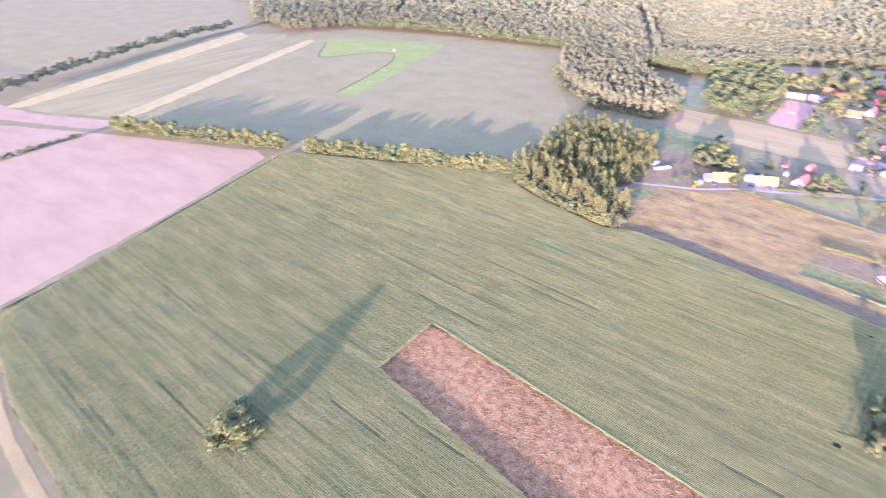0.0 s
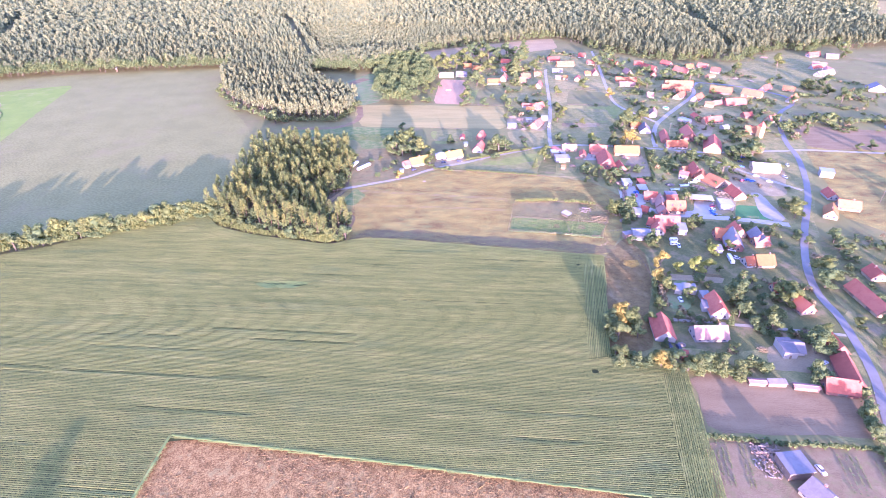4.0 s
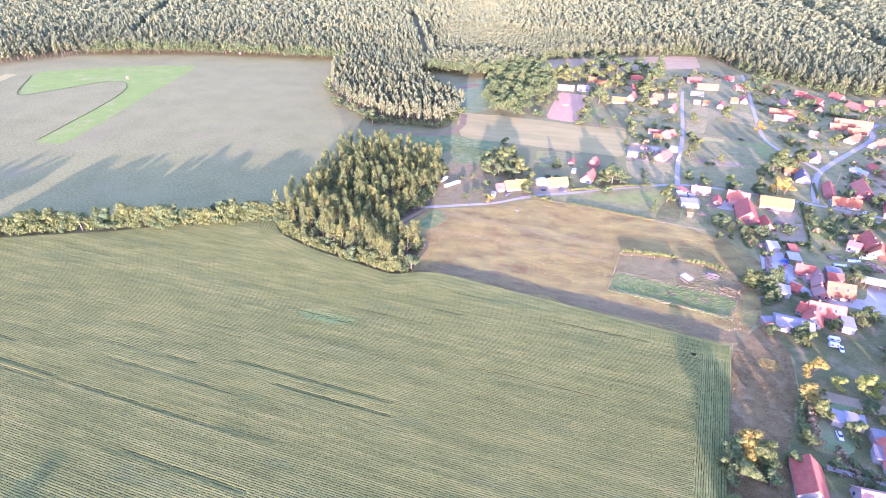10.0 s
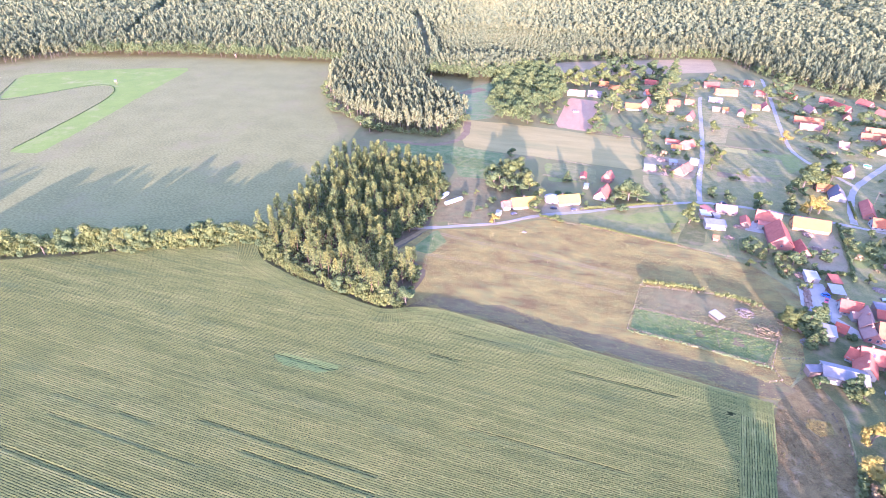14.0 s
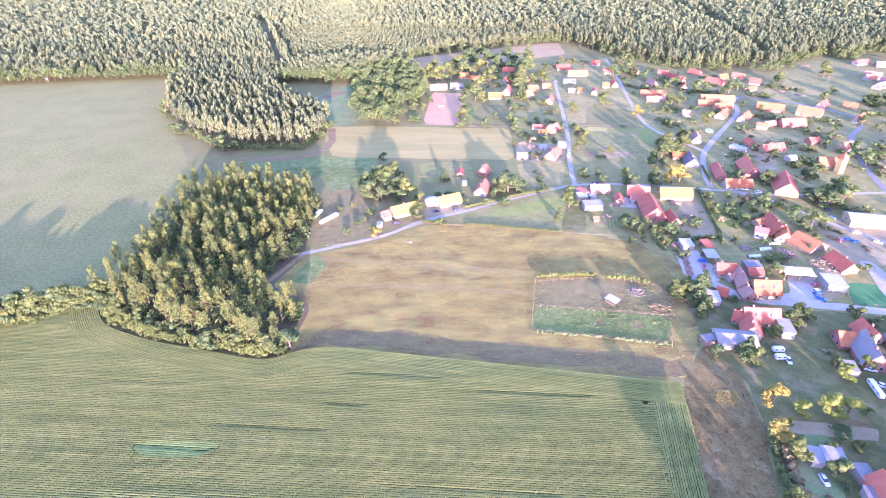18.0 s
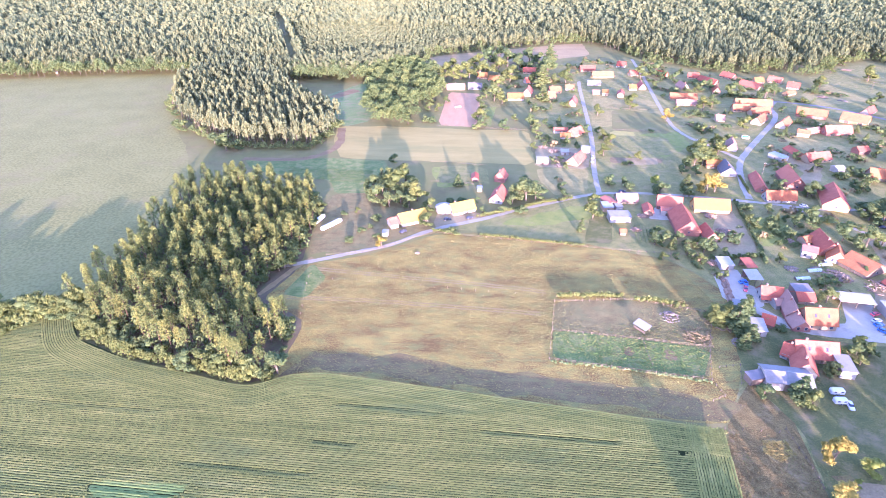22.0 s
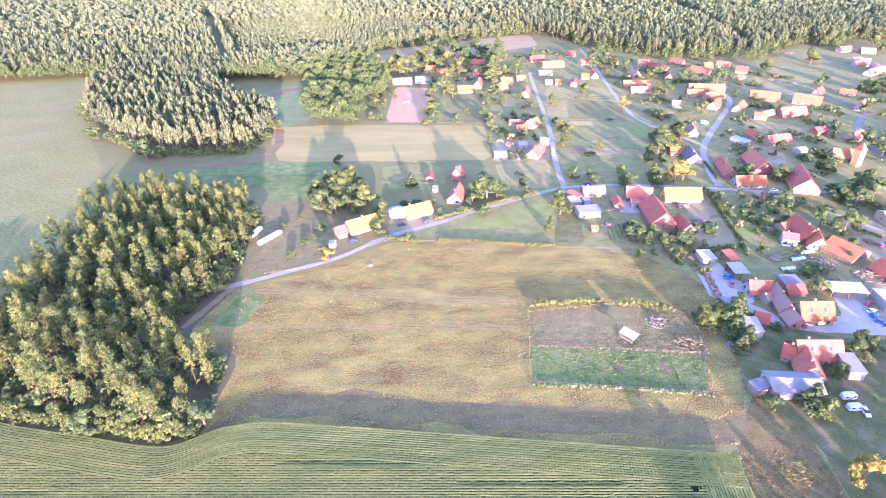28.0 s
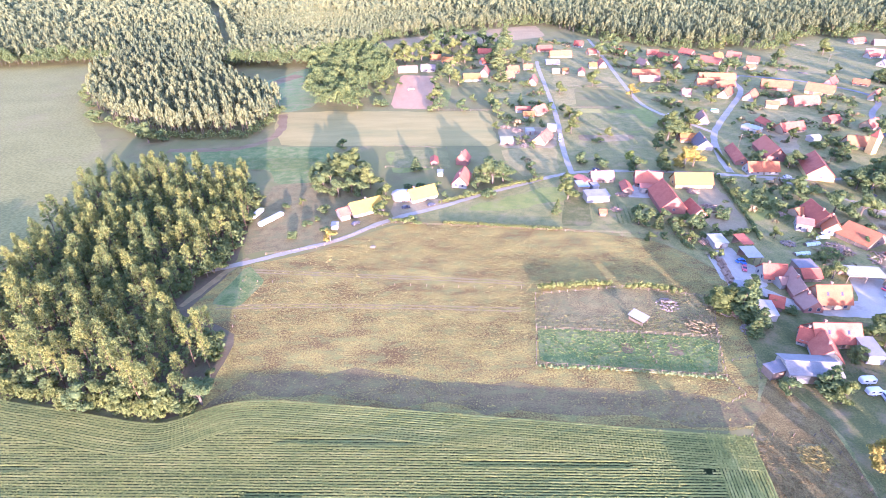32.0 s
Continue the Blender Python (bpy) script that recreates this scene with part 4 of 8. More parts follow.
for q in curve_points([(-334, 112), (-400, 84), (-478, 50)], 5):
    tree(tree_rng.choice(["olive", "broadleaf"]), q.x, q.y + tree_rng.uniform(-2, 2), tree_rng.uniform(11, 17), 1.0, "hedge trees")
# lone tree in the maize
tree("olive", -125.5, -89, 14.5, 1.35)
tree("olive", -122, -84, 15, 1.2)
tree("broadleaf", -129.5, -80, 12.5, 1.1)
tree("bush", -117, -88, 4, 1.2)
tree("bush", -121, -78, 3.5, 1.2)


def light_crown(seed, n_lumps, per, size):
    rng = np.random.RandomState(seed)
    spec = [(rng.normal(0, 0.10), rng.normal(0, 0.10), z, r, 0.34) for z, r in zip(np.linspace(0.48, 0.95, n_lumps), np.linspace(0.38, 0.21, n_lumps))]
    v, f = clumps(spec, per, size, seed, False)
    v[:, 2] = np.clip(v[:, 2], 0.12, 1.05)
    return v, f


def round_crown(seed, n_lumps, per, size):
    """A domed leafy crown of unit height and width."""
    rng = np.random.RandomState(seed)
    spec = []
    for k in range(n_lumps):
        f = (k + 0.5) / n_lumps
        r = 0.40 * math.sqrt(f)
        spec.append((math.cos(2.4 * k) * r, math.sin(2.4 * k) * r, 0.86 - 0.42 * f ** 1.5 + rng.normal(0, 0.03), rng.uniform(0.13, 0.19), 0.8))
    return clumps(spec, per, size, seed, False)


RIM_TREE = round_crown(8, 15, 17, 0.058)
RIM_TREE[0][:, 2] = np.clip(RIM_TREE[0][:, 2] * 1.9 - 0.66, 0.02, 1.1)
GROVE_TREE = round_crown(6, 17, 26, 0.042)
FAR_TREE = light_crown(3, 3, 5, 0.20)
MIDDLE_TREE = light_crown(5, 4, 5, 0.17)
MID_TREE = light_crown(4, 6, 9, 0.12)
YOUNG_TREE = light_crown(9, 5, 6, 0.16)
EDGE_TREE = light_crown(7, 7, 18, 0.085)


def off_rides(p, rides, half):
    """Leaves the straight forest rides open."""
    keep = np.ones(len(p), bool)
    for (x0, y0), (x1, y1) in rides:
        d = np.array([x1 - x0, y1 - y0], float)
        ln = np.hypot(*d)
        d /= ln
        r = p - np.array([x0, y0])
        t, s = r @ d, np.abs(r @ np.array([-d[1], d[0]]))
        keep &= ~((s < half) & (t > 0) & (t < ln))
    return p[keep]


RIDES = [((-196, 640), (-346, 1051)), ((429, 871), (457, 1141)), ((457, 1141), (540, 1800)), ((-640, 620), (-900, 1050)), ((-500, 900), (300, 1250)), ((387, 662), (425, 840)), ((425, 840), (485, 1112))]
EDGE = [(-700, 440), (-640, 542), (-510, 592), (-300, 626), (-172, 594), (-104, 606), (-60, 680), (-52, 726), (163, 832), (215, 734), (246, 696), (274, 662), (315, 650), (350, 668), (378, 645), (433, 695), (488, 726), (509, 703), (565, 751), (597, 725)]
near_wood = EDGE + [(1000, 780), (900, 860), (760, 925), (500, 900), (-300, 900), (-1000, 760), (-1020, 610), (-820, 460)]
mid_wood = [(-1020, 620), (-1000, 760), (-300, 900), (500, 900), (760, 930), (1000, 1300), (900, 1400), (-1300, 1300), (-1450, 1150)]
far_wood = [(-1450, 1150), (-1300, 1300), (900, 1400), (1000, 1300), (1300, 1200), (1700, 1500), (1900, 2500), (-2100, 2500), (-2100, 1500)]
YOUNG = [(-185, 650), (-60, 690), (-45, 735), (120, 835), (100, 1000), (-320, 1010)]
w_rng = np.random.RandomState(17)
p = off_rides(scatter(near_wood, 5.9, 21), RIDES, 6)
young = inside(p[:, 0], p[:, 1], YOUNG)
old = p[~young]
edge_pts = np.array([(q.x, q.y) for q in curve_points(EDGE, 12)], np.float32)
gap2 = np.full(len(old), 1e9)
for ex, ey in edge_pts:
    gap2 = np.minimum(gap2, (old[:, 0] - ex) ** 2 + (old[:, 1] - ey) ** 2)
front = old[gap2 < 38 ** 2]
old = old[gap2 >= 38 ** 2]
wood_mass("wood_front", front, w_rng.uniform(13, 20, len(front)), w_rng.uniform(6, 8.5, len(front)), EDGE_TREE, M_FARWOOD, "front trees of the tall pine forest", 41)
deep = gap2[gap2 >= 38 ** 2] > 150 ** 2
inner_wood, old = old[deep], old[~deep]
wood_mass("wood_inner", inner_wood, w_rng.uniform(14, 22, len(inner_wood)), w_rng.uniform(6.8, 9.5, len(inner_wood)), MIDDLE_TREE, M_FARWOOD, "inner pine forest behind the village", 43)
wood_mass("wood_near", old, w_rng.uniform(14, 21, len(old)), w_rng.uniform(6.4, 9, len(old)), MID_TREE, M_FARWOOD, "dense tall pine forest at the village edge", 31)
p2 = off_rides(scatter(YOUNG, 5.0, 22), RIDES, 6)
wood_mass("wood_young", p2, w_rng.uniform(10, 13.5, len(p2)), w_rng.uniform(5.5, 7.5, len(p2)), YOUNG_TREE, M_YOUNGWOOD, "even young pine plantation", 32)
p3 = off_rides(scatter(mid_wood, 9.2, 23), RIDES, 8)
wood_mass("wood_middle", p3, w_rng.uniform(14, 22, len(p3)), w_rng.uniform(10.5, 14, len(p3)), MIDDLE_TREE, M_FARWOOD, "wide pine forest", 33)
p4 = off_rides(scatter(far_wood, 21, 24), RIDES, 12)
wood_mass("wood_far", p4, w_rng.uniform(16, 24, len(p4)), w_rng.uniform(20, 30, len(p4)), FAR_TREE, M_FARWOOD, "distant forest to the horizon", 34)
WOOD2 = [(-264, 492), (-240, 448), (-205, 418), (-170, 394), (-155, 389), (-112, 389), (-105, 423), (-102, 450), (-160, 524), (-182, 550), (-180, 600), (-300, 624), (-292, 560)]
p5 = scatter(WOOD2, 4.8, 25, 0.36)
wood_mass("wood_second", p5, w_rng.uniform(12.5, 20, len(p5)), w_rng.uniform(5.4, 7.6, len(p5)), EDGE_TREE, M_FARWOOD, "dense pine wood behind the field", 35)
trunks = np.concatenate([p5, front[::2]])
p9 = scatter([(-91, 528), (-104, 610), (-80, 690), (-44, 650), (-22, 574), (-24, 513), (-37, 491), (-41, 440), (-73, 440), (-86, 470)], 8.6, 9, 0.36)
wood_mass("grove", p9, w_rng.uniform(9, 19, len(p9)), w_rng.uniform(8.5, 14, len(p9)), GROVE_TREE, M_GROVE, "dense grove of round-crowned broadleaved trees", 40)
tv = np.array([(0.16 * math.cos(a), 0.16 * math.sin(a), z) for z in (0, 0.7) for a in (0, 2.09, 4.19)])
tf = np.array([(0, 1, 4, 3), (1, 2, 5, 4), (2, 0, 3, 5)])
wood_mass("wood_trunks", trunks, np.full(len(trunks), 19.0), np.full(len(trunks), 1.6), (tv, tf), M_BARK, "bare pine trunks of the far woods", 36)
tree_line = curve_points([(-657, 25), (-692, 93), (-735, 200), (-758, 268), (-785, 387)], 9)
p6 = np.array([(q.x, q.y) for q in tree_line])
wood_mass("tree_line_west", p6, w_rng.uniform(12, 18, len(p6)), w_rng.uniform(12, 18, len(p6)), MID_TREE, M_FARWOOD, "far line of field trees", 37)
rim_line = curve_points([(-98, 610), (-62, 676), (-54, 722), (163, 826), (215, 729), (246, 691), (274, 657), (315, 645), (350, 663), (378, 640), (433, 690), (488, 721), (509, 698), (565, 746), (597, 720)], 8)
p7 = np.array([(q.x + w_rng.normal(0, 1.5), q.y + w_rng.normal(0, 1.5)) for q in rim_line])
wood_mass("wood_rim", p7, w_rng.uniform(5, 13, len(p7)), w_rng.uniform(6, 11, len(p7)), RIM_TREE, M_LEAF, "leafy rim of the pine forest", 38)
# low growth where the small wood meets the maize
rim_south = curve_points([(-158, 188), (-149.5, 178), (-139, 171), (-121, 164), (-108, 161), (-84, 155.5), (-74, 153.5), (-67, 155.5)], 1.7)
p12 = np.array([(q.x + w_rng.normal(0, 0.7), q.y + w_rng.normal(0, 0.7)) for q in rim_south])
wood_mass("wood_skirt", p12, w_rng.uniform(2.5, 6, len(p12)), w_rng.uniform(3.5, 5.5, len(p12)), RIM_TREE, M_OLIVE, "low leafy growth at the small wood's edge", 47)
# close growth of the field hedge between its trees
hedge_line = curve_points([(-314, 120), (-260, 145), (-200, 170), (-160, 189)], 2.6) + curve_points([(-334, 112), (-400, 84), (-478, 50)], 3.0)
p11 = np.array([(q.x + w_rng.normal(0, 1.6), q.y + w_rng.normal(0, 1.2)) for q in hedge_line])
wood_mass("hedge_growth", p11, w_rng.uniform(7, 12.5, len(p11)), w_rng.uniform(6, 9, len(p11)), RIM_TREE, M_OLIVE, "dense sunlit yellow-green growth of the field hedge", 46)
# shaded shrubs under the second wood's southern and eastern edge
p10 = np.array([(q.x + w_rng.normal(0, 2), q.y + w_rng.normal(0, 2)) for q in curve_points([(-200, 406), (-172, 388), (-155, 387), (-114, 388), (-106, 420), (-104, 446)], 2.6)])
wood_mass("wood_second_rim", p10, w_rng.uniform(4, 8, len(p10)), w_rng.uniform(5, 8, len(p10)), UNDER, M_LEAF, "dark shrubs at the pine wood's edge", 42)
for x, y, h, w in ((-266, 490, 13, 1.3), (-259, 474, 11, 1.4), (-250, 462, 8, 1.5), (-233, 430, 8, 1.5), (-225, 424, 10, 1.4), (-215, 420, 9, 1.5), (-206, 415, 8, 1.4), (-188, 396, 9, 1.3), (-181, 390, 8, 1.3), (-173, 381, 14, 1.3), (-165, 383, 9, 1.2)):
    tree("broadleaf", x, y, h, w, "rim of the second wood")
# broad belt of leafy trees before the far pines
belt = np.concatenate([scatter([(-640, 532), (-510, 580), (-300, 614), (-290, 646), (-500, 618), (-650, 566)], 8.0, 29, 0.3), scatter([(-190, 584), (-104, 586), (-90, 622), (-196, 624)], 8.0, 30, 0.3)])
wood_mass("leafy_belt", belt, w_rng.uniform(10, 19, len(belt)), w_rng.uniform(9, 15, len(belt)), GROVE_TREE, M_LEAF, "belt of round broadleaved trees before the pine forest", 45)


# ---- houses ----
LABELS = {
    "house": "{w} village house with a {r} gabled roof", "barn": "long {w} barn with a {r} roof", "shed": "small {w} shed with a {r} roof",
    "riding_hall": "{w} stable building with a {r} roof", "carport": "open {w} carport under a {r} roof", "tent": "white party tent on grass",
    "hall": "large {w} hall with a {r} roof",
}
ROOF_WORD = {"red": "red tiled", "orange": "orange tiled", "terra": "faded terracotta", "pink": "pale red sheet", "gold": "sunlit yellow-mossed", "straw": "pale ochre",
             "slate": "grey fibre-cement", "blue": "bluish sheet", "pale": "pale grey", "white": "white sheet"}
WALL_WORD = {"white": "white-rendered", "cream": "cream-rendered", "yellow": "yellow", "brick": "red brick", "wood": "wooden"}
house_rng = random.Random(9)


def slab(parent, x0, x1, ya, za, yb, zb, thick, material, name="roof_slope"):
    """A sloped roof plane with thickness and slightly rounded lower edge."""
    n = Vector((0, zb - za, ya - yb)).normalized()
    if n.z < 0:
        n = -n
    o = n * thick
    v = []
    for x in (x0, x1):
        v += [(x, ya, za), (x, yb, zb), (x, yb + o.y, zb + o.z), (x, ya + o.y, za + o.z)]
    f = [(0, 1, 2, 3), (7, 6, 5, 4), (0, 4, 5, 1), (1, 5, 6, 2), (2, 6, 7, 3), (3, 7, 4, 0)]
    bm = bmesh.new()
    vs = [bm.verts.new(q) for q in v]
    for q in f:
        bm.faces.new([vs[i] for i in q])
    bmesh.ops.recalc_face_normals(bm, faces=bm.faces)
    return part(name, bm, material, parent)


def house(kind, x, y, length, width, turn, ridge, roof, wall):
    """A building: walls with gables, two roof slopes, windows with frames, a door, a chimney."""
    name = {"riding_hall": "stable", "tent": "party_tent"}.get(kind, kind)
    e = thing(name, x, y, turn, LABELS[kind].format(w=WALL_WORD[wall], r=ROOF_WORD[roof]), name, "village buildings")
    ridge = ridge * 0.88 if ridge >= 7 else ridge
    width = width * 0.9 if width > 9 else width
    hl, hw = length / 2, width / 2
    flat = kind in ("carport",) or (kind == "shed" and roof in ("white", "pale", "blue", "slate"))
    rise = 0.5 if flat else min(width * (0.34 if kind in ("shed", "tent") else 0.58), ridge * 0.64)
    if roof in ("pink", "pale", "white") and not flat:
        rise = width * 0.17
    eave = max(1.9, ridge - rise)
    wm, rm = WALL[wall], ROOF[roof]
    over = 0.45 if not flat else 0.25
    if kind == "carport":
        for sx in (-hl + 0.3, 0, hl - 0.3):
            for sy in (-hw + 0.3, hw - 0.3):
                block("post", (sx - 0.1, sy - 0.1, 0, sx + 0.1, sy + 0.1, eave), M_WOOD, e)
        block("back_wall", (-hl, hw - 0.25, 0, hl, hw - 0.1, eave), wm, e)
        slab(e, -hl - 0.2, hl + 0.2, -hw - 0.2, eave, hw + 0.2, eave + 0.5, 0.16, rm, "roof")
        return e
    if flat:
        v = boxv(-hl, -hw, 0, hl, hw, eave)
        v[6], v[7] = (hl, hw, eave + rise - 0.05), (-hl, hw, eave + rise - 0.05)
        link("wall", v, BOX, wm, e)
        slab(e, -hl - over, hl + over, -hw - over, eave - 0.02, hw + over, eave + rise, 0.14, rm, "roof")
    else:
        v = boxv(-hl, -hw, 0, hl, hw, eave) + [(-hl, 0, ridge - 0.05), (hl, 0, ridge - 0.05)]
        f = [(0, 3, 2, 1), (0, 1, 5, 4), (2, 3, 7, 6), (1, 2, 6, 9, 5), (3, 0, 4, 8, 7), (4, 5, 9, 8), (6, 7, 8, 9)]
        link("wall", v, f, wm, e)
        k = (ridge - eave) / hw
        for sgn in (-1, 1):
            slab(e, -hl - over, hl + over, sgn * (hw + over), eave - over * k, 0, ridge, 0.22, rm)
        block("ridge_tiles", (-hl - over, -0.17, ridge + 0.10, hl + over, 0.17, ridge + 0.33), rm, e)
    frame_m = WALL["white"]

    def opening(nm, u, side, z0, w, h, m):
        """A window or door on a long side (side -1, 1) or a gable (side 2, -2)."""
        if abs(side) == 1:
            s = side * hw
            a, b = sorted((s, s + side * 0.05))
            fr = block(nm, (u - w / 2 - 0.12, a, z0 - 0.12, u + w / 2 + 0.12, b, z0 + h + 0.12), frame_m, e)
            a, b = sorted((s + side * 0.03, s + side * 0.09))
            block("pane" if nm == "window" else "leaf", (u - w / 2, a, z0, u + w / 2, b, z0 + h), m, fr)
        else:
            s = math.copysign(hl, side)
            d = math.copysign(1, side)
            a, b = sorted((s, s + d * 0.05))
            fr = block(nm, (a, u - w / 2 - 0.12, z0 - 0.12, b, u + w / 2 + 0.12, z0 + h + 0.12), frame_m, e)
            a, b = sorted((s + d * 0.03, s + d * 0.09))
            block("pane" if nm == "window" else "leaf", (a, u - w / 2, z0, b, u + w / 2, z0 + h), m, fr)

    near = y < 330
    if kind in ("house", "riding_hall"):
        n = max(2, min(5, int(length / 3.2)))
        for i in range(n):
            u = -hl + length * (i + 0.5) / n
            if i == n // 2:
                opening("door", u, -1, 0.15, 1.1, 2.05, M_WOOD)
            else:
                opening("window", u, -1, 0.95, 1.1, 1.25, M_GLASS)
        if near:
            for side in (2, -2):
                for u in (-hw * 0.45, hw * 0.45):
                    opening("window", u, side, 0.95, 1.0, 1.25, M_GLASS)
                if ridge > 6.5:
                    opening("window", 0, side, eave + 0.1, 0.9, 1.1, M_GLASS)
        if not flat:
            cx = house_rng.uniform(-0.3, 0.3) * length
            ch = block("chimney", (cx - 0.35, 0.1, ridge - 0.9, cx + 0.35, 0.75, ridge + 1.0), M_CHIMNEY, e)
            block("cap", (cx - 0.42, 0.03, ridge + 1.0, cx + 0.42, 0.82, ridge + 1.1), WALL["cream"], ch)
            if near and ridge >= 8 and length > 12:
                # two gabled dormers on the sunny slope
                for u in (-hl * 0.35, hl * 0.3):
                    zc = eave + (ridge - eave) * 0.32
                    yc = -hw * (1 - 0.32)
                    v = [(u - 0.7, yc - 0.15, zc), (u + 0.7, yc - 0.15, zc), (u + 0.7, yc - 0.15, zc + 1.0), (u, yc - 0.15, zc + 1.7), (u - 0.7, yc - 0.15, zc + 1.0)]
                    v += [(a, yc + 2.0, c) for a, _, c in v]
                    dm = link("dormer", v, [(4, 3, 2, 1, 0), (5, 6, 7, 8, 9), (0, 1, 6, 5), (1, 2, 7, 6), (2, 3, 8, 7), (3, 4, 9, 8), (4, 0, 5, 9)], wm, e)
                    block("pane", (u - 0.42, yc - 0.2, zc + 0.15, u + 0.42, yc - 0.14, zc + 1.0), M_GLASS, dm)
                    for s2 in (-1, 1):
                        link("dormer_roof", [(u, yc - 0.4, zc + 1.84), (u + s2 * 0.95, yc - 0.4, zc + 0.85), (u + s2 * 0.95, yc + 2.1, zc + 0.85), (u, yc + 2.1, zc + 1.84),
                                             (u, yc - 0.4, zc + 1.74), (u + s2 * 0.95, yc - 0.4, zc + 0.75), (u + s2 * 0.95, yc + 2.1, zc + 0.75), (u, yc + 2.1, zc + 1.74)], BOX, rm, dm)
            elif near and ridge >= 6.5 and house_rng.random() < 0.6:
                for u in (-hl * 0.4, hl * 0.45):
                    f0, f1 = 0.4, 0.62
                    y0, y1 = -hw * (1 - f0), -hw * (1 - f1)
                    z0, z1 = eave + (ridge - eave) * f0 + 0.2, eave + (ridge - eave) * f1 + 0.2
                    slab(e, u - 0.4, u + 0.4, y0, z0, y1, z1, 0.12, M_GLASS, "skylight")
    elif kind in ("barn", "hall"):
        n = max(1, int(length / 9))
        for i in range(n):
            u = -hl + length * (i + 0.5) / n
            opening("door", u, -1, 0.1, 3.0, min(3.0, eave - 0.5), M_WOOD)
        for side in (2, -2):
            opening("window", 0, side, min(eave, 3.0) * 0.6, 1.0, 0.9, M_GLASS)
    elif kind == "shed" and length > 4.5:
        opening("door", 0, -1, 0.1, 1.0, min(1.8, eave - 0.3), M_WOOD)
    return e


house("riding_hall", -9.9, 562.7, 17.8, 6.9, 3, 5.5, "terra", "white")
house("house", 9.4, 564.9, 13.2, 6.9, -4, 6, "slate", "white")
house("house", 17.9, 610.6, 11.0, 6.9, -4, 6, "straw", "cream")
house("house", 31.7, 596.1, 14.5, 6.9, -25, 6, "straw", "cream")
house("house", 71.1, 636.5, 14.3, 6.9, -4, 7, "red", "cream")
house("house", 67.5, 591.3, 12.0, 7.7, 21, 7, "red", "white")
house("house", 61.0, 545.9, 15.4, 7.7, 75, 8, "red", "white")
house("barn", 47.4, 527.7, 15.1, 8.6, 4, 6, "straw", "white")
house("house", 88.1, 553.8, 10.9, 7.7, 8, 7, "orange", "cream")
house("house", 79.0, 533.0, 12.7, 8.6, 15, 7, "orange", "cream")
house("house", 99.3, 513.3, 15.4, 6.9, 73, 6, "red", "cream")
house("barn", 137.1, 648.9, 16.5, 9.5, 7, 7, "red", "cream")
house("barn", 148.3, 620.5, 22.5, 9.5, 3, 7, "orange", "cream")
house("house", 181.3, 672.3, 9.7, 7.7, -24, 7, "red", "white")
house("shed", 132.6, 585.8, 13.4, 6.6, -4, 4, "white", "white")
house("house", 104.4, 565.5, 8.3, 6.6, -4, 5, "orange", "white")
house("shed", 127.7, 549.8, 6.5, 4.8, -4, 4, "terra", "cream")
house("shed", 135.9, 547.0, 5.5, 5.7, -4, 5, "straw", "cream")
house("house", 183.9, 629.2, 9.0, 6.9, 15, 6, "red", "cream")
house("house", 167.7, 568.5, 7.2, 6.9, -4, 5, "straw", "white")
house("house", 178.1, 574.6, 15.4, 6.6, 84, 6, "red", "white")
house("shed", 150.1, 543.9, 13.2, 5.7, 75, 5, "red", "cream")
house("shed", 76.4, 432.1, 10.4, 4.8, -4, 4, "red", "white")
house("shed", 78.4, 419.5, 7.4, 6.6, -4, 4, "straw", "white")
house("house", 86.9, 426.2, 13.0, 6.9, 44, 7, "red", "cream")
house("house", 78.5, 369.7, 15.4, 7.7, 59, 7, "red", "cream")
house("shed", 88.4, 389.2, 6.0, 4.8, -14, 4, "white", "white")
house("shed", 54.9, 367.5, 7.9, 5.7, -3, 3.2, "white", "white")
house("shed", 72.8, 384.5, 5.4, 4.8, -3, 3, "white", "white")
house("house", 214.4, 625.6, 10.0, 6.9, -39, 6, "orange", "cream")
house("barn", 205.3, 532.2, 23.7, 7.7, -9, 7, "orange", "cream")
house("house", 202.3, 514.5, 17.4, 6.9, -4, 5, "terra", "cream")
house("house", 219.0, 575.4, 15.1, 6.6, -83, 6, "terra", "cream")
house("house", 245.3, 618.9, 10.8, 7.7, -19, 6, "red", "cream")
house("barn", 252.9, 597.1, 23.0, 6.6, -66, 6, "red", "cream")
house("house", 247.5, 561.2, 15.4, 6.9, 72, 6, "orange", "cream")
house("house", 282.7, 620.0, 15.4, 7.7, -64, 7, "red", "cream")
house("barn", 288.9, 580.1, 21.7, 8.6, -59, 7, "red", "cream")
house("house", 305.3, 600.2, 10.2, 6.9, 11, 6, "straw", "cream")
house("house", 323.7, 602.3, 12.6, 7.7, -45, 7, "red", "cream")
house("house", 330.5, 578.4, 10.6, 7.7, -33, 7, "red", "white")
house("shed", 314.1, 553.6, 13.4, 5.7, 34, 4, "orange", "cream")
house("barn", 260.3, 511.2, 30.5, 9.5, -8, 8, "orange", "cream")
house("house", 243.4, 497.5, 13.2, 6.9, -4, 6, "orange", "cream")
house("house", 255.8, 488.1, 18.0, 6.9, 14, 6, "orange", "cream")
house("house", 245.8, 465.1, 18.2, 7.7, 48, 7, "orange", "white")
house("house", 214.4, 468.5, 6.9, 6.9, -4, 5, "terra", "cream")
house("barn", 297.1, 482.9, 22.2, 10.3, -28, 8, "orange", "brick")
house("house", 261.4, 456.4, 18.2, 7.7, 50, 7, "orange", "white")
house("shed", 263.9, 431.6, 8.3, 5.7, -24, 5, "orange", "cream")
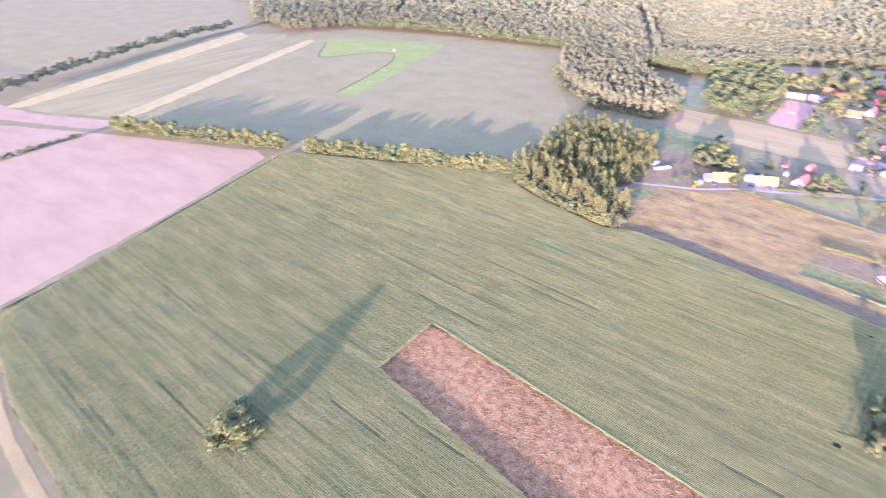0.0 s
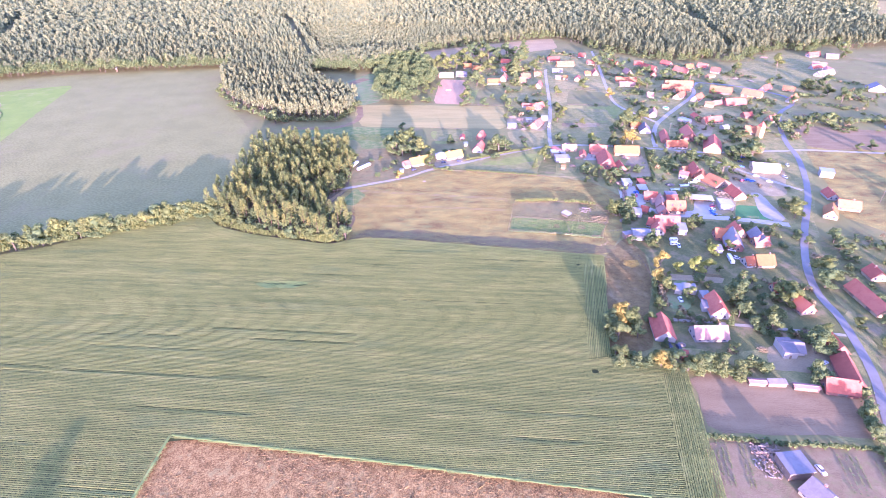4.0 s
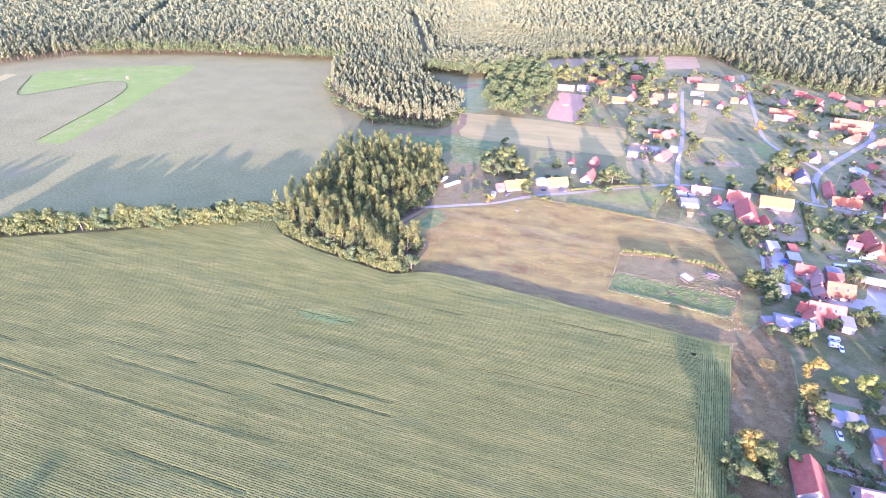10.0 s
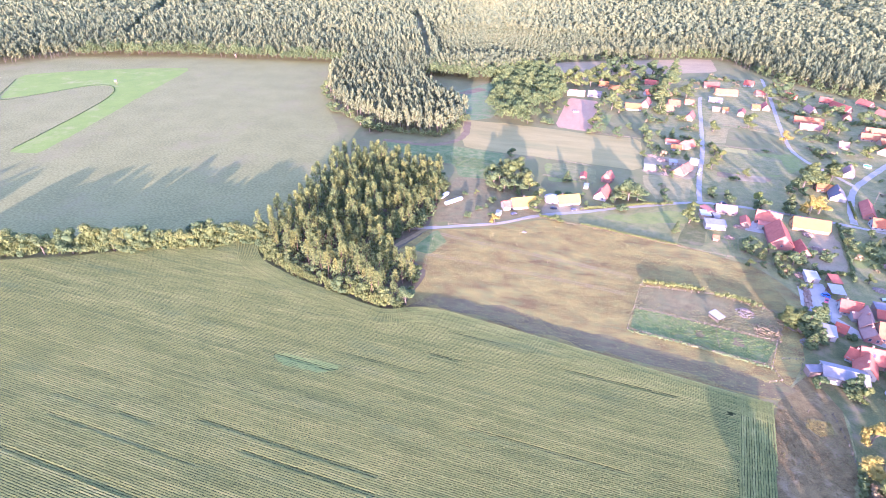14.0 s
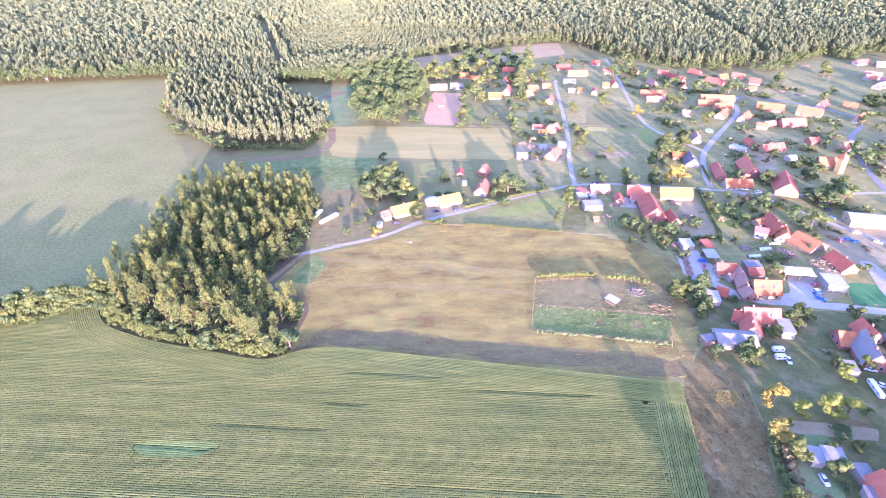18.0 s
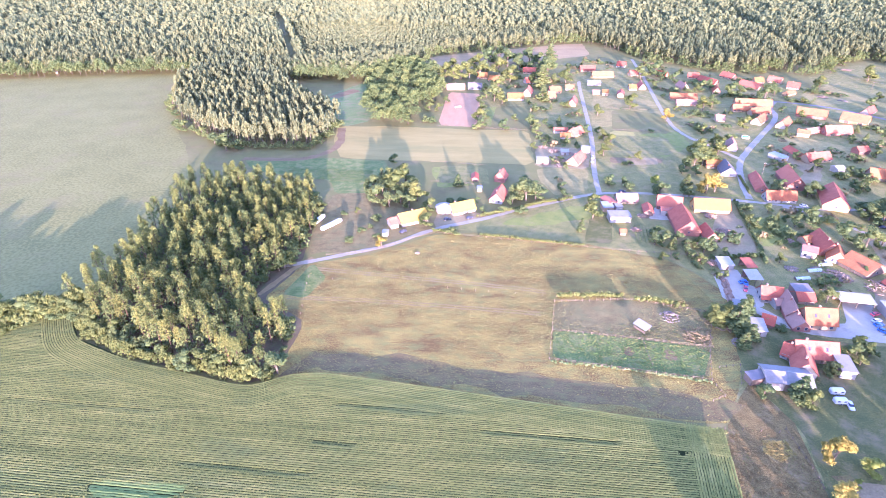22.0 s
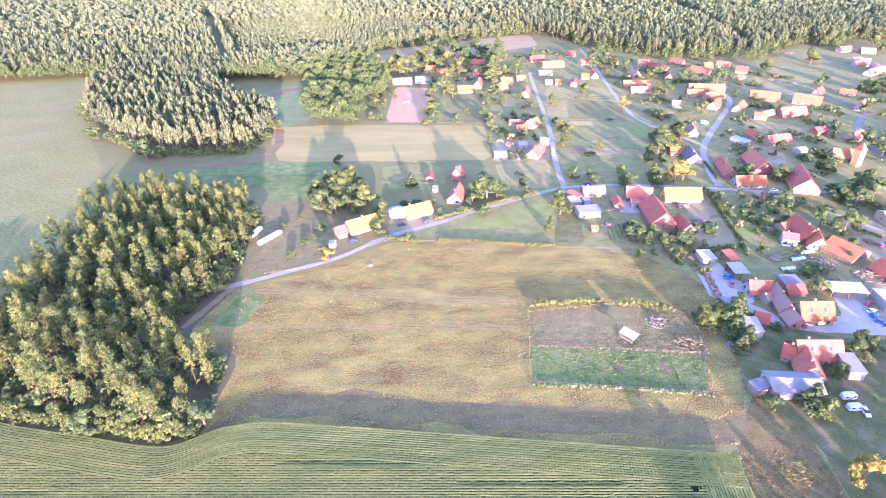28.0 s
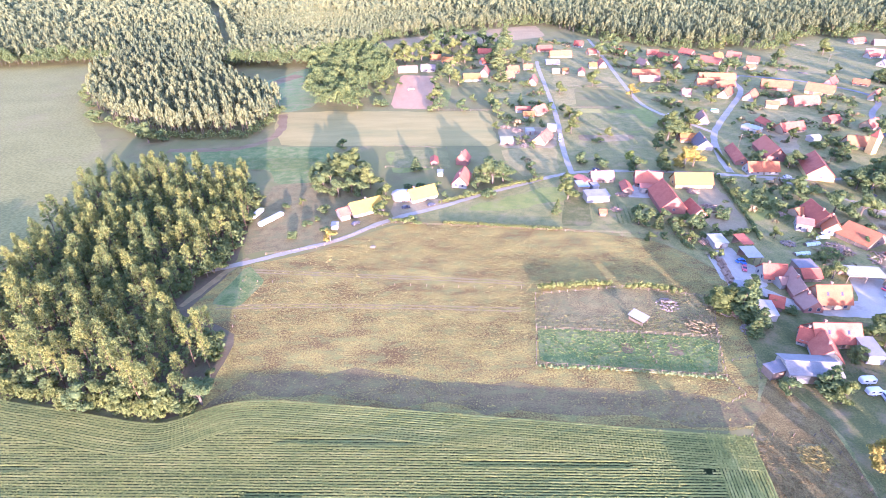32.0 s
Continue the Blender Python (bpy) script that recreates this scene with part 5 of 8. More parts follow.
house("barn", 323.5, 466.0, 19.1, 11.2, -43, 9, "orange", "yellow")
house("house", 351.4, 493.3, 18.2, 6.9, 42, 7, "red", "white")
house("barn", 292.1, 437.4, 20.9, 9.5, 5, 8, "red", "brick")
house("shed", 275.1, 439.9, 13.4, 5.7, 23, 4, "terra", "brick")
house("shed", 234.6, 389.0, 13.4, 6.6, -85, 5, "red", "cream")
house("house", 244.9, 378.8, 18.2, 8.6, 14, 7, "red", "cream")
house("barn", 208.3, 339.3, 23.0, 12, 80, 9, "red", "brick")
house("barn", 186.1, 334.9, 23.0, 6.9, 77, 5, "red", "brick")
house("house", 188.6, 313.4, 16.6, 7.7, -3, 7, "orange", "white")
house("barn", 217.8, 310.7, 22.6, 14.6, 69, 10, "red", "yellow")
house("tent", 249.1, 360.0, 6.2, 5.7, 16, 4, "white", "white")
house("house", 269.4, 347.8, 15.1, 8.6, -15, 8, "orange", "cream")
house("house", 303.2, 382.6, 10.7, 7.7, 23, 6, "red", "cream")
house("shed", 285.5, 395.6, 8.8, 6.9, 13, 5, "red", "brick")
house("house", 375.5, 490.1, 11.4, 6.6, -33, 5, "orange", "cream")
house("house", 358.6, 451.0, 18.2, 6.9, 44, 7, "orange", "white")
house("barn", 504.2, 670.2, 19.0, 7.7, 17, 6, "red", "white")
house("house", 466.8, 596.0, 18.0, 7.7, 14, 6, "red", "white")
house("barn", 457.2, 562.9, 30.7, 7.7, 28, 6, "slate", "white")
house("house", 248.5, 303.6, 12.4, 7.7, 4, 6, "orange", "cream")
house("house", 97.4, 308.0, 11.8, 7.7, 0, 5, "terra", "cream")
house("shed", 85.9, 302.7, 8.4, 5.7, -73, 4, "pink", "cream")
house("shed", 83.8, 296.7, 5.8, 6.6, 4, 3.5, "blue", "cream")
house("shed", 87.6, 284.1, 11.4, 6.9, 3, 4, "pale", "white")
house("shed", 90.0, 295.6, 3.6, 3.8, 8, 3.5, "pale", "white")
house("shed", 85.8, 267.6, 2.9, 2.8, -3, 3, "orange", "wood")
house("house", 120.0, 301.1, 13.1, 9.5, -13, 8, "red", "brick")
house("barn", 120.7, 277.6, 21.4, 12.9, 85, 10, "red", "brick")
house("shed", 116.0, 292.3, 6.0, 4.8, -10, 4, "pink", "white")
house("barn", 142.6, 298.7, 19.4, 9.5, -3, 8, "straw", "yellow")
house("barn", 129.9, 267.2, 11.5, 6.6, 90, 5, "red", "wood")
house("shed", 106.1, 294.0, 9.5, 4.8, 82, 4, "red", "wood")
house("house", 174.8, 355.6, 15.4, 10.3, 80, 7, "slate", "white")
house("shed", 171.3, 398.8, 4.6, 3.8, -55, 4, "orange", "wood")
house("carport", 167.5, 363.5, 5.8, 4.8, -3, 3, "pink", "wood")
house("barn", 171.1, 364.5, 12.3, 6.9, -8, 5, "straw", "cream")
house("house", 197.2, 402.5, 15.4, 6.6, 71, 7, "terra", "white")
house("shed", 220.2, 380.5, 11.4, 5.7, -64, 3.5, "blue", "white")
house("house", 183.0, 257.2, 15.6, 9.5, 84, 8, "red", "brick")
house("house", 183.7, 247.6, 10.5, 7.7, 66, 7, "orange", "white")
house("house", 172.4, 250.3, 6.1, 7.7, -28, 5, "pink", "white")
house("shed", 177.5, 262.6, 5.0, 5.7, 16, 4, "orange", "cream")
house("barn", 191.2, 238.7, 13.5, 16.3, -66, 6, "orange", "wood")
house("house", 24.9, 335.8, 7.3, 6.6, 68, 8, "red", "brick")
house("house", 22.1, 308.8, 15.0, 7.7, 75, 7, "red", "white")
house("house", -26.9, 277.8, 15.6, 8.6, 29, 7, "gold", "white")
house("shed", -36.8, 271.6, 4.3, 6.6, 28, 5, "red", "white")
house("house", 0.3, 291.0, 14.1, 7.7, 27, 6, "gold", "white")
house("shed", 126.7, 238.1, 6.0, 6.9, 1, 3.2, "white", "white")
house("carport", 136.4, 235.7, 4.6, 7.7, 3, 4, "red", "wood")
house("house", 135.6, 212.5, 8.4, 7.7, -8, 7, "red", "white")
house("shed", 136.9, 207.0, 4.5, 4.8, 5, 4, "terra", "white")
house("house", 139.6, 203.7, 14.1, 5.7, 78, 6, "terra", "brick")
house("house", 138.2, 193.2, 6.6, 6.6, 86, 5, "terra", "brick")
house("house", 146.2, 195.4, 11.8, 9.5, -3, 9, "orange", "cream")
house("shed", 149.8, 211.9, 7.0, 6.6, -1, 4, "red", "wood")
house("shed", 151.1, 216.6, 7.4, 5.7, -1, 3.5, "slate", "wood")
house("carport", 169.3, 209.1, 13.6, 6.6, -9, 4, "white", "wood")
house("carport", 134.0, 225.5, 6.0, 7.7, -1, 4, "white", "wood")
house("shed", 182.0, 201.8, 9.8, 8.6, 83, 4, "white", "white")
house("house", 196.2, 218.6, 13.1, 8.6, -83, 6, "red", "cream")
house("house", 134.2, 175.8, 14.7, 9.5, -4, 8, "red", "cream")
house("house", 127.3, 168.9, 9.5, 7.7, 70, 6, "red", "white")
house("house", 125.5, 176.0, 3.9, 6.9, -35, 5, "red", "white")
house("shed", 141.2, 168.1, 5.0, 9.5, -9, 4, "pale", "white")
house("barn", 116.8, 161.0, 15.1, 8.6, -7, 5, "pale", "white")
house("shed", 107.3, 161.4, 3.9, 6.9, -78, 3.5, "slate", "wood")
house("shed", 120.3, 190.0, 5.2, 7.7, -10, 3.5, "white", "white")
house("shed", 126.9, 195.0, 4.4, 6.6, -29, 4, "red", "wood")
house("house", 164.0, 161.0, 11.1, 8.6, -8, 7, "orange", "brick")
house("shed", 154.0, 145.1, 3.8, 5.7, -9, 3, "pale", "white")
house("shed", 122.4, 105.0, 6.2, 5.4, -9, 3.4, "pale", "white")
house("shed", 117.0, 105.0, 3.4, 5.6, -14, 3.2, "pale", "white")
house("shed", 128.0, 98.6, 4.2, 5.5, -1, 3.4, "pale", "white")
house("house", 165.4, 152.7, 15.4, 10.3, 75, 9, "slate", "brick")
house("house", 173.5, 165.5, 9.7, 7.7, -89, 6, "red", "cream")
house("house", 182.7, 156.6, 13.3, 8.6, 86, 7, "slate", "brick")
house("house", 181.6, 152.7, 8.6, 6.9, 5, 5, "red", "cream")
house("house", 172.8, 131.5, 9.7, 8.6, 3, 7, "straw", "cream")
house("house", 165.0, 131.2, 5.3, 6.9, 8, 5, "orange", "white")
house("barn", 98.4, 72.8, 14.0, 9.8, 84, 7, "red", "white")
house("house", 129.8, 89.4, 13.8, 9.5, 85, 8, "red", "white")
house("shed", 125.0, 90.6, 3.2, 5.5, -12, 3.4, "slate", "white")
house("house", 118.5, 70.0, 14.7, 9.5, 1, 7, "terra", "white")
house("shed", 101.9, 56.0, 2.9, 4.8, 3, 3.5, "red", "wood")
house("shed", 148.3, 60.0, 5.7, 10.3, -2, 4, "slate", "white")
house("shed", 126.3, 40.0, 6.5, 2.3, -5, 2.2, "terra", "wood")
house("shed", 134.1, 39.6, 7.1, 2.3, -2, 2.2, "slate", "wood")
house("shed", 144.8, 37.3, 9.4, 2.1, -8, 2.2, "terra", "wood")
house("barn", 505.2, 674.6, 14.8, 7.7, 8, 5, "pink", "white")
house("barn", 522.1, 657.9, 14.9, 10.3, -17, 6, "slate", "wood")
house("house", 476.0, 606.9, 15.4, 8.6, -36, 6, "terra", "cream")
house("house", 467.4, 576.1, 15.4, 9.5, 59, 7, "pink", "white")
house("shed", -39.4, 261.3, 2.9, 2.8, -3, 2.5, "white", "white")
house("shed", 8.2, 337.3, 8.4, 3.8, 88, 3, "red", "wood")
house("shed", 10.9, 319.2, 2.9, 3.8, -3, 2.5, "blue", "white")
house("shed", 121.0, 203.8, 8.4, 4.8, -15, 3, "pale", "white")
house("barn", 151.5, 61.8, 8.8, 9.5, -9, 4, "slate", "white")
house("barn", 170.0, 61.1, 8.4, 7.7, 89, 7, "red", "brick")
house("barn", 166.0, 44.5, 18.1, 7.7, 76, 7, "red", "brick")
house("barn", 158.0, 37.3, 11.8, 7.7, -12, 6, "red", "brick")
house("house", 171.9, 91.2, 10.2, 7.7, -80, 6, "red", "cream")
house("house", 168.3, 105.5, 6.5, 6.6, -5, 5, "red", "cream")
house("barn", 207.8, 96.2, 23.7, 9.5, -87, 7, "red", "cream")
house("house", 225.3, 118.8, 8.2, 7.7, 89, 6, "red", "cream")
house("shed", 119.5, -0.3, 8.5, 9.5, -85, 4, "slate", "wood")
house("house", 121.9, -11.1, 7.1, 8.6, -67, 7, "slate", "cream")
house("hall", 238.3, 263.7, 18.9, 12.9, -13, 6, "white", "cream")
house("house", 261.4, 199.5, 12.8, 7.7, -17, 6, "orange", "cream")
house("house", 244.8, 190.4, 13.4, 7.7, 60, 7, "straw", "white")
house("house", 260.2, 217.2, 11.0, 6.9, 83, 5, "red", "white")
house("shed", 278.4, 253.0, 8.8, 6.9, -20, 5, "blue", "white")
house("hall", 472.2, 490.7, 15.4, 18.9, 71, 9, "slate", "white")
house("barn", 483.2, 422.4, 30.7, 7.7, -17, 5, "white", "white")
house("barn", 575.3, 576.3, 20.4, 10.3, -7, 7, "red", "cream")
house("house", 399.6, 360.4, 7.7, 6.9, -19, 5, "red", "white")
house("house", 379.2, 297.1, 13.2, 6.9, -30, 5, "red", "white")
house("shed", 404.6, 338.3, 12.3, 6.6, -37, 4, "white", "white")
house("shed", 317.5, 234.1, 7.6, 6.9, -21, 4, "slate", "wood")

# ---- garden and street trees ----
tree("broadleaf", -41.9, 295.0, 14.9, 1.2)
tree("broadleaf", -50.4, 300.2, 12.6, 1.2)
tree("broadleaf", -35.7, 299.4, 13.8, 1.2)
tree("broadleaf", -30.5, 310.5, 12.6, 1.2)
tree("conifer", -51.0, 328.7, 10.3, 1.35)
tree("broadleaf", -48.1, 311.5, 14.9, 1.2)
tree("olive", -40.2, 314.0, 16.1, 1.2)
tree("broadleaf", -30.1, 294.3, 12.6, 1.2)
tree("olive", -26.4, 303.0, 12.6, 1.2)
tree("broadleaf", -54.3, 314.8, 12.6, 1.2)
tree("broadleaf", -45.1, 324.3, 13.8, 1.2)
tree("olive", -36.1, 327.8, 12.6, 1.2)
tree("olive", -17.8, 290.3, 9, 1.2)
tree("olive", -18.6, 271.9, 8, 1.2)
tree("conifer", -2.4, 325.9, 8, 1.35)
tree("broadleaf", -47.6, 362.4, 10.3, 1.2)
tree("bush", -0.6, 301.6, 5, 1.15)
tree("bush", -5.7, 299.8, 4, 1.15)
tree("broadleaf", 23.7, 337.9, 6, 1.2)
tree("broadleaf", 9.2, 302.5, 6, 1.2)
tree("broadleaf", 12.1, 290.0, 6, 1.2)
tree("bush", 24.6, 291.3, 5, 1.15)
tree("bush", -6.2, 264.5, 4, 1.15)
tree("bush", -2.8, 263.2, 3, 1.15)
tree("broadleaf", 38.3, 306.4, 15, 1.3)
tree("broadleaf", 44.3, 308.0, 13, 1.3)
tree("broadleaf", 34.0, 309.0, 12, 1.3)
tree("broadleaf", 46.0, 309.1, 8, 1.2)
tree("broadleaf", 29.9, 301.3, 7, 1.2)
tree("bush", 33.7, 290.8, 5, 1.15)
tree("broadleaf", 61.7, 312.8, 8, 1.2)
tree("conifer", 64.5, 269.7, 8, 1.35)
tree("olive", 73.5, 285.3, 11, 1.2)
tree("olive", 77.4, 304.4, 7, 1.2)
tree("broadleaf", 92.6, 330.5, 11, 1.2)
tree("broadleaf", 102.4, 332.5, 8, 1.2)
tree("bush", 104.2, 326.4, 5, 1.15)
tree("broadleaf", 120.5, 318.9, 14, 1.5)
tree("golden", 148.8, 321.5, 13.5, 1.35)
tree("golden", 155.0, 323.5, 12.5, 1.3)
tree("broadleaf", 137.1, 316.3, 7, 1.2)
tree("conifer", 140.2, 330.3, 11, 1.35)
tree("broadleaf", 144.4, 351.2, 10, 1.2)
tree("olive", 106.6, 414.2, 9, 1.2)
tree("olive", 100.0, 383.1, 9, 1.2)
tree("broadleaf", 106.0, 431.9, 8.8, 1.2)
tree("broadleaf", 56.6, 423.9, 10, 1.2)
tree("olive", 51.5, 394.0, 6, 1.2)
tree("broadleaf", 55.9, 465.2, 8.8, 1.2)
tree("broadleaf", 31.8, 436.5, 10, 1.2)
tree("broadleaf", 42.1, 461.3, 8.8, 1.2)
tree("broadleaf", 14.5, 444.8, 8.8, 1.2)
tree("bush", 10.0, 437.8, 5, 1.15)
tree("broadleaf", 17.6, 467.6, 8.8, 1.2)
tree("olive", 148.8, 502.9, 13.8, 1.2)
tree("golden", 169.7, 466.1, 8.8, 1)
tree("olive", 114.7, 478.0, 11.2, 1.2)
tree("broadleaf", 100.0, 479.0, 8.8, 1.2)
tree("broadleaf", 96.4, 432.5, 11.2, 1.2)
tree("broadleaf", 156.1, 362.5, 15, 1.2)
tree("olive", 163.9, 367.3, 14, 1.5)
tree("olive", 165.2, 389.6, 10, 1.2)
tree("olive", 188.4, 400.3, 9, 1.2)
tree("bush", 204.3, 418.9, 6, 1.15)
tree("olive", 225.2, 446.7, 11.2, 1.2)
tree("bush", 211.0, 447.6, 5, 1.15)
tree("olive", 187.6, 434.0, 8.8, 1.2)
tree("broadleaf", 196.6, 328.8, 8, 1.2)
tree("broadleaf", 210.9, 319.5, 11, 1.2)
tree("broadleaf", 207.4, 318.0, 8, 1.2)
tree("broadleaf", 271.2, 375.1, 9, 1.2)
tree("broadleaf", 290.2, 385.6, 11, 1.2)
tree("conifer", 246.0, 328.6, 13, 1.35)
tree("broadleaf", 244.1, 333.2, 9, 1.2)
tree("broadleaf", 228.9, 283.2, 19, 1.2)
tree("broadleaf", 225.6, 288.9, 16, 1.2)
tree("broadleaf", 238.8, 286.1, 17, 1.2)
tree("broadleaf", 248.8, 307.6, 9, 1.2)
tree("broadleaf", 191.1, 283.3, 11, 1.2)
tree("broadleaf", 179.2, 286.0, 7, 1.2)
tree("broadleaf", 160.9, 280.4, 9, 1.2)
tree("olive", 158.6, 283.8, 6, 1.2)
tree("broadleaf", 174.5, 296.7, 6, 1.2)
tree("bush", 163.8, 299.5, 5, 1.15)
tree("bush", 167.8, 276.8, 5, 1.15)
tree("bush", 170.8, 267.4, 5, 1.15)
tree("broadleaf", 176.8, 265.9, 6, 1.2)
tree("broadleaf", 102.6, 265.3, 8, 1.2)
tree("broadleaf", 107.9, 265.0, 7, 1.2)
tree("broadleaf", 111.9, 260.3, 7, 1.2)
tree("olive", 99.1, 242.2, 5, 1.2)
tree("broadleaf", 106.0, 243.8, 6, 1.2)
tree("broadleaf", 113.8, 244.3, 6, 1.2)
tree("olive", 116.7, 241.2, 6, 1.2)
tree("conifer", 125.7, 253.0, 8, 1.35)
tree("broadleaf", 131.8, 249.5, 6, 1.2)
tree("broadleaf", 115.0, 256.2, 7, 1.2)
tree("bush", 134.4, 263.6, 4, 1.15)
tree("olive", 105.5, 192.3, 9, 1.2)
tree("conifer", 112.3, 190.7, 13, 1.35)
tree("conifer", 110.9, 179.7, 9, 1.35)
tree("bush", 125.0, 195.6, 4, 1.15)
tree("broadleaf", 106.7, 153.9, 9, 1.2)
tree("conifer", 117.8, 153.4, 10, 1.35)
tree("broadleaf", 135.4, 164.4, 7, 1.2)
tree("olive", 147.0, 174.4, 7, 1.2)
tree("olive", 154.2, 179.9, 6, 1.2)
tree("olive", 156.0, 176.3, 5.9, 1.08)
tree("broadleaf", 151.7, 177.1, 5.9, 1.08)
tree("olive", 149.2, 170.9, 4.9, 1.08)
tree("broadleaf", 135.8, 165.8, 6.9, 1.08)
tree("broadleaf", 146.0, 123.6, 4.5, 1.1)
tree("olive", 111.8, 105.5, 8, 1.1)
tree("olive", 124.2, 107.8, 4.9, 1.08)
tree("lime", 149.3, 140.4, 8, 1.2)
tree("olive", 159.7, 145.5, 7.8, 1.08)
tree("olive", 149.9, 147.8, 6.9, 1.08)
tree("broadleaf", 120.6, 99.0, 8, 1.1)
tree("olive", 134.2, 108.9, 4.9, 1.08)
tree("bush", 130.8, 113.6, 4.9, 1.08)
tree("broadleaf", 189.1, 233.2, 7.8, 1.08)
tree("broadleaf", 159.0, 210.4, 8.8, 1.08)
tree("broadleaf", 162.5, 222.8, 4.9, 1.08)
tree("broadleaf", 177.7, 181.7, 5.9, 1.08)
tree("olive", 178.7, 177.8, 6.9, 1.08)
tree("broadleaf", 71.7, 72.3, 8.8, 1.08)
tree("broadleaf", 75.6, 76.8, 9.8, 1.08)
tree("golden", 81.2, 79.3, 9.5, 0.95)
tree("olive", 86.2, 77.6, 10.8, 1.08)
tree("broadleaf", 76.7, 67.3, 10.8, 1.08)
tree("broadleaf", 85.9, 68.6, 7.8, 1.08)
tree("conifer", 72.4, 49.8, 7.8, 1.2)
tree("olive", 76.9, 56.0, 5.9, 1.08)
tree("conifer", 80.1, 49.8, 10.8, 1.08)
tree("conifer", 84.4, 49.4, 9.8, 1.08)
tree("golden", 89.8, 48.5, 7.8, 0.9)
tree("conifer", 94.0, 47.0, 8.8, 1.15)
tree("broadleaf", 100.2, 45.9, 7.8, 1.08)
tree("conifer", 104.7, 46.0, 9.5, 1.1)
tree("broadleaf", 110.0, 46.2, 7.8, 1.08)
tree("conifer", 113.7, 46.0, 9.5, 1.1)
tree("broadleaf", 117.4, 44.5, 7.0, 1.0)
tree("conifer", 120.5, 42.8, 10.8, 1.08)
tree("conifer", 127.7, 50.5, 8.8, 1.08)
tree("broadleaf", 126.0, 60.1, 7.8, 1.08)
tree("broadleaf", 95.1, 80.2, 6.9, 1.08)
tree("olive", 102.6, 90.4, 6.9, 1.08)
tree("conifer", 140.8, 92.9, 15.7, 1.08)
tree("broadleaf", 138.8, 84.1, 8.8, 1.08)
tree("broadleaf", 148.7, 92.3, 5.9, 1.08)
tree("broadleaf", 149.4, 74.4, 9.8, 1.08)
tree("broadleaf", 154.9, 94.9, 6.9, 1.08)
tree("olive", 167.9, 93.2, 10.8, 1.08)
tree("broadleaf", 109.0, 81.5, 5.9, 1.08)
tree("conifer", 96.4, 62.5, 6.9, 1.08)
tree("bush", 131.6, 49.8, 5.9, 1.08)
tree("broadleaf", 169.3, 157.6, 6.9, 1.08)
tree("olive", 158.3, 112.3, 5.9, 1.08)
tree("broadleaf", 194.3, 109.1, 12.7, 1.08)
tree("broadleaf", 183.5, 35.4, 12.7, 1.08)
tree("olive", 190.6, 76.1, 6.9, 1.08)
tree("broadleaf", 161.1, 58.9, 12.7, 1.08)
tree("olive", 171.0, 68.7, 7.8, 1.08)
tree("broadleaf", 158.4, 21.9, 7.8, 1.08)
tree("broadleaf", 156.7, 16.7, 6.9, 1.08)
tree("broadleaf", 156.1, 12.9, 7.8, 1.08)
tree("broadleaf", 151.2, 40.2, 7.8, 1.08)
tree("broadleaf", 156.7, 71.9, 6.9, 1.08)
tree("olive", 193.2, 61.1, 6.9, 1.08)
tree("broadleaf", 200.6, 60.5, 10.8, 1.08)
tree("broadleaf", 226.2, 97.2, 10.8, 1.08)
tree("olive", 219.8, 186.1, 12.7, 1.08)
tree("broadleaf", 203.7, 256.7, 14.7, 1.08)
tree("broadleaf", 197.7, 265.2, 11.8, 1.08)
tree("broadleaf", 212.3, 258.1, 8.8, 1.08)
tree("broadleaf", 223.8, 145.7, 8.8, 1.08)
tree("broadleaf", 225.4, 133.0, 6.9, 1.08)
tree("bush", 230.8, 148.4, 4.9, 1.08)
tree("broadleaf", 167.4, 57.6, 6.9, 1.08)
tree("broadleaf", 161.6, 97.9, 7.8, 1.08)
tree("broadleaf", 149.2, 83.0, 7.8, 1.08)
tree("broadleaf", 147.1, 66.8, 5.9, 1.08)
tree("conifer", 147.2, 104.0, 13.7, 1.08)
tree("broadleaf", 143.7, 85.6, 7.8, 1.08)
tree("olive", 171.3, 99.5, 10.8, 1.08)
tree("broadleaf", 537.3, 657.0, 11.8, 1.08)
tree("broadleaf", 347.2, 307.5, 8.8, 1.08)
tree("olive", 350.2, 290.7, 7.8, 1.08)
tree("broadleaf", 406.9, 445.0, 16.7, 1.08)
tree("broadleaf", 405.6, 468.8, 13.7, 1.08)
tree("broadleaf", 428.8, 454.1, 13.7, 1.08)
tree("broadleaf", 401.0, 494.7, 11.8, 1.08)
tree("broadleaf", 353.6, 439.9, 13.7, 1.08)
tree("broadleaf", 299.4, 367.5, 12.7, 1.08)
tree("broadleaf", 305.4, 358.3, 11.8, 1.08)
tree("broadleaf", 283.3, 352.3, 10.8, 1.08)
tree("broadleaf", 348.4, 389.3, 9.8, 1.08)
tree("broadleaf", 359.2, 378.8, 8.8, 1.08)
tree("broadleaf", 367.0, 368.9, 8.8, 1.08)
tree("broadleaf", 329.9, 382.0, 7.8, 1.08)
tree("broadleaf", 540.0, 565.6, 8.8, 1.08)
tree("olive", 555.3, 503.2, 10.8, 1.08)
tree("broadleaf", 434.7, 361.6, 7.8, 1.08)
tree("olive", 324.4, 206.6, 8.8, 1.08)
tree("olive", 313.5, 203.0, 9.8, 1.08)
tree("olive", 346.4, 239.5, 8.8, 1.08)
tree("broadleaf", 188.3, 615.4, 15, 1.2)
tree("broadleaf", 207.4, 628.3, 18, 1.2)
tree("broadleaf", 211.6, 613.8, 13.5, 1.2)
tree("broadleaf", 218.5, 599.6, 12, 1.2)
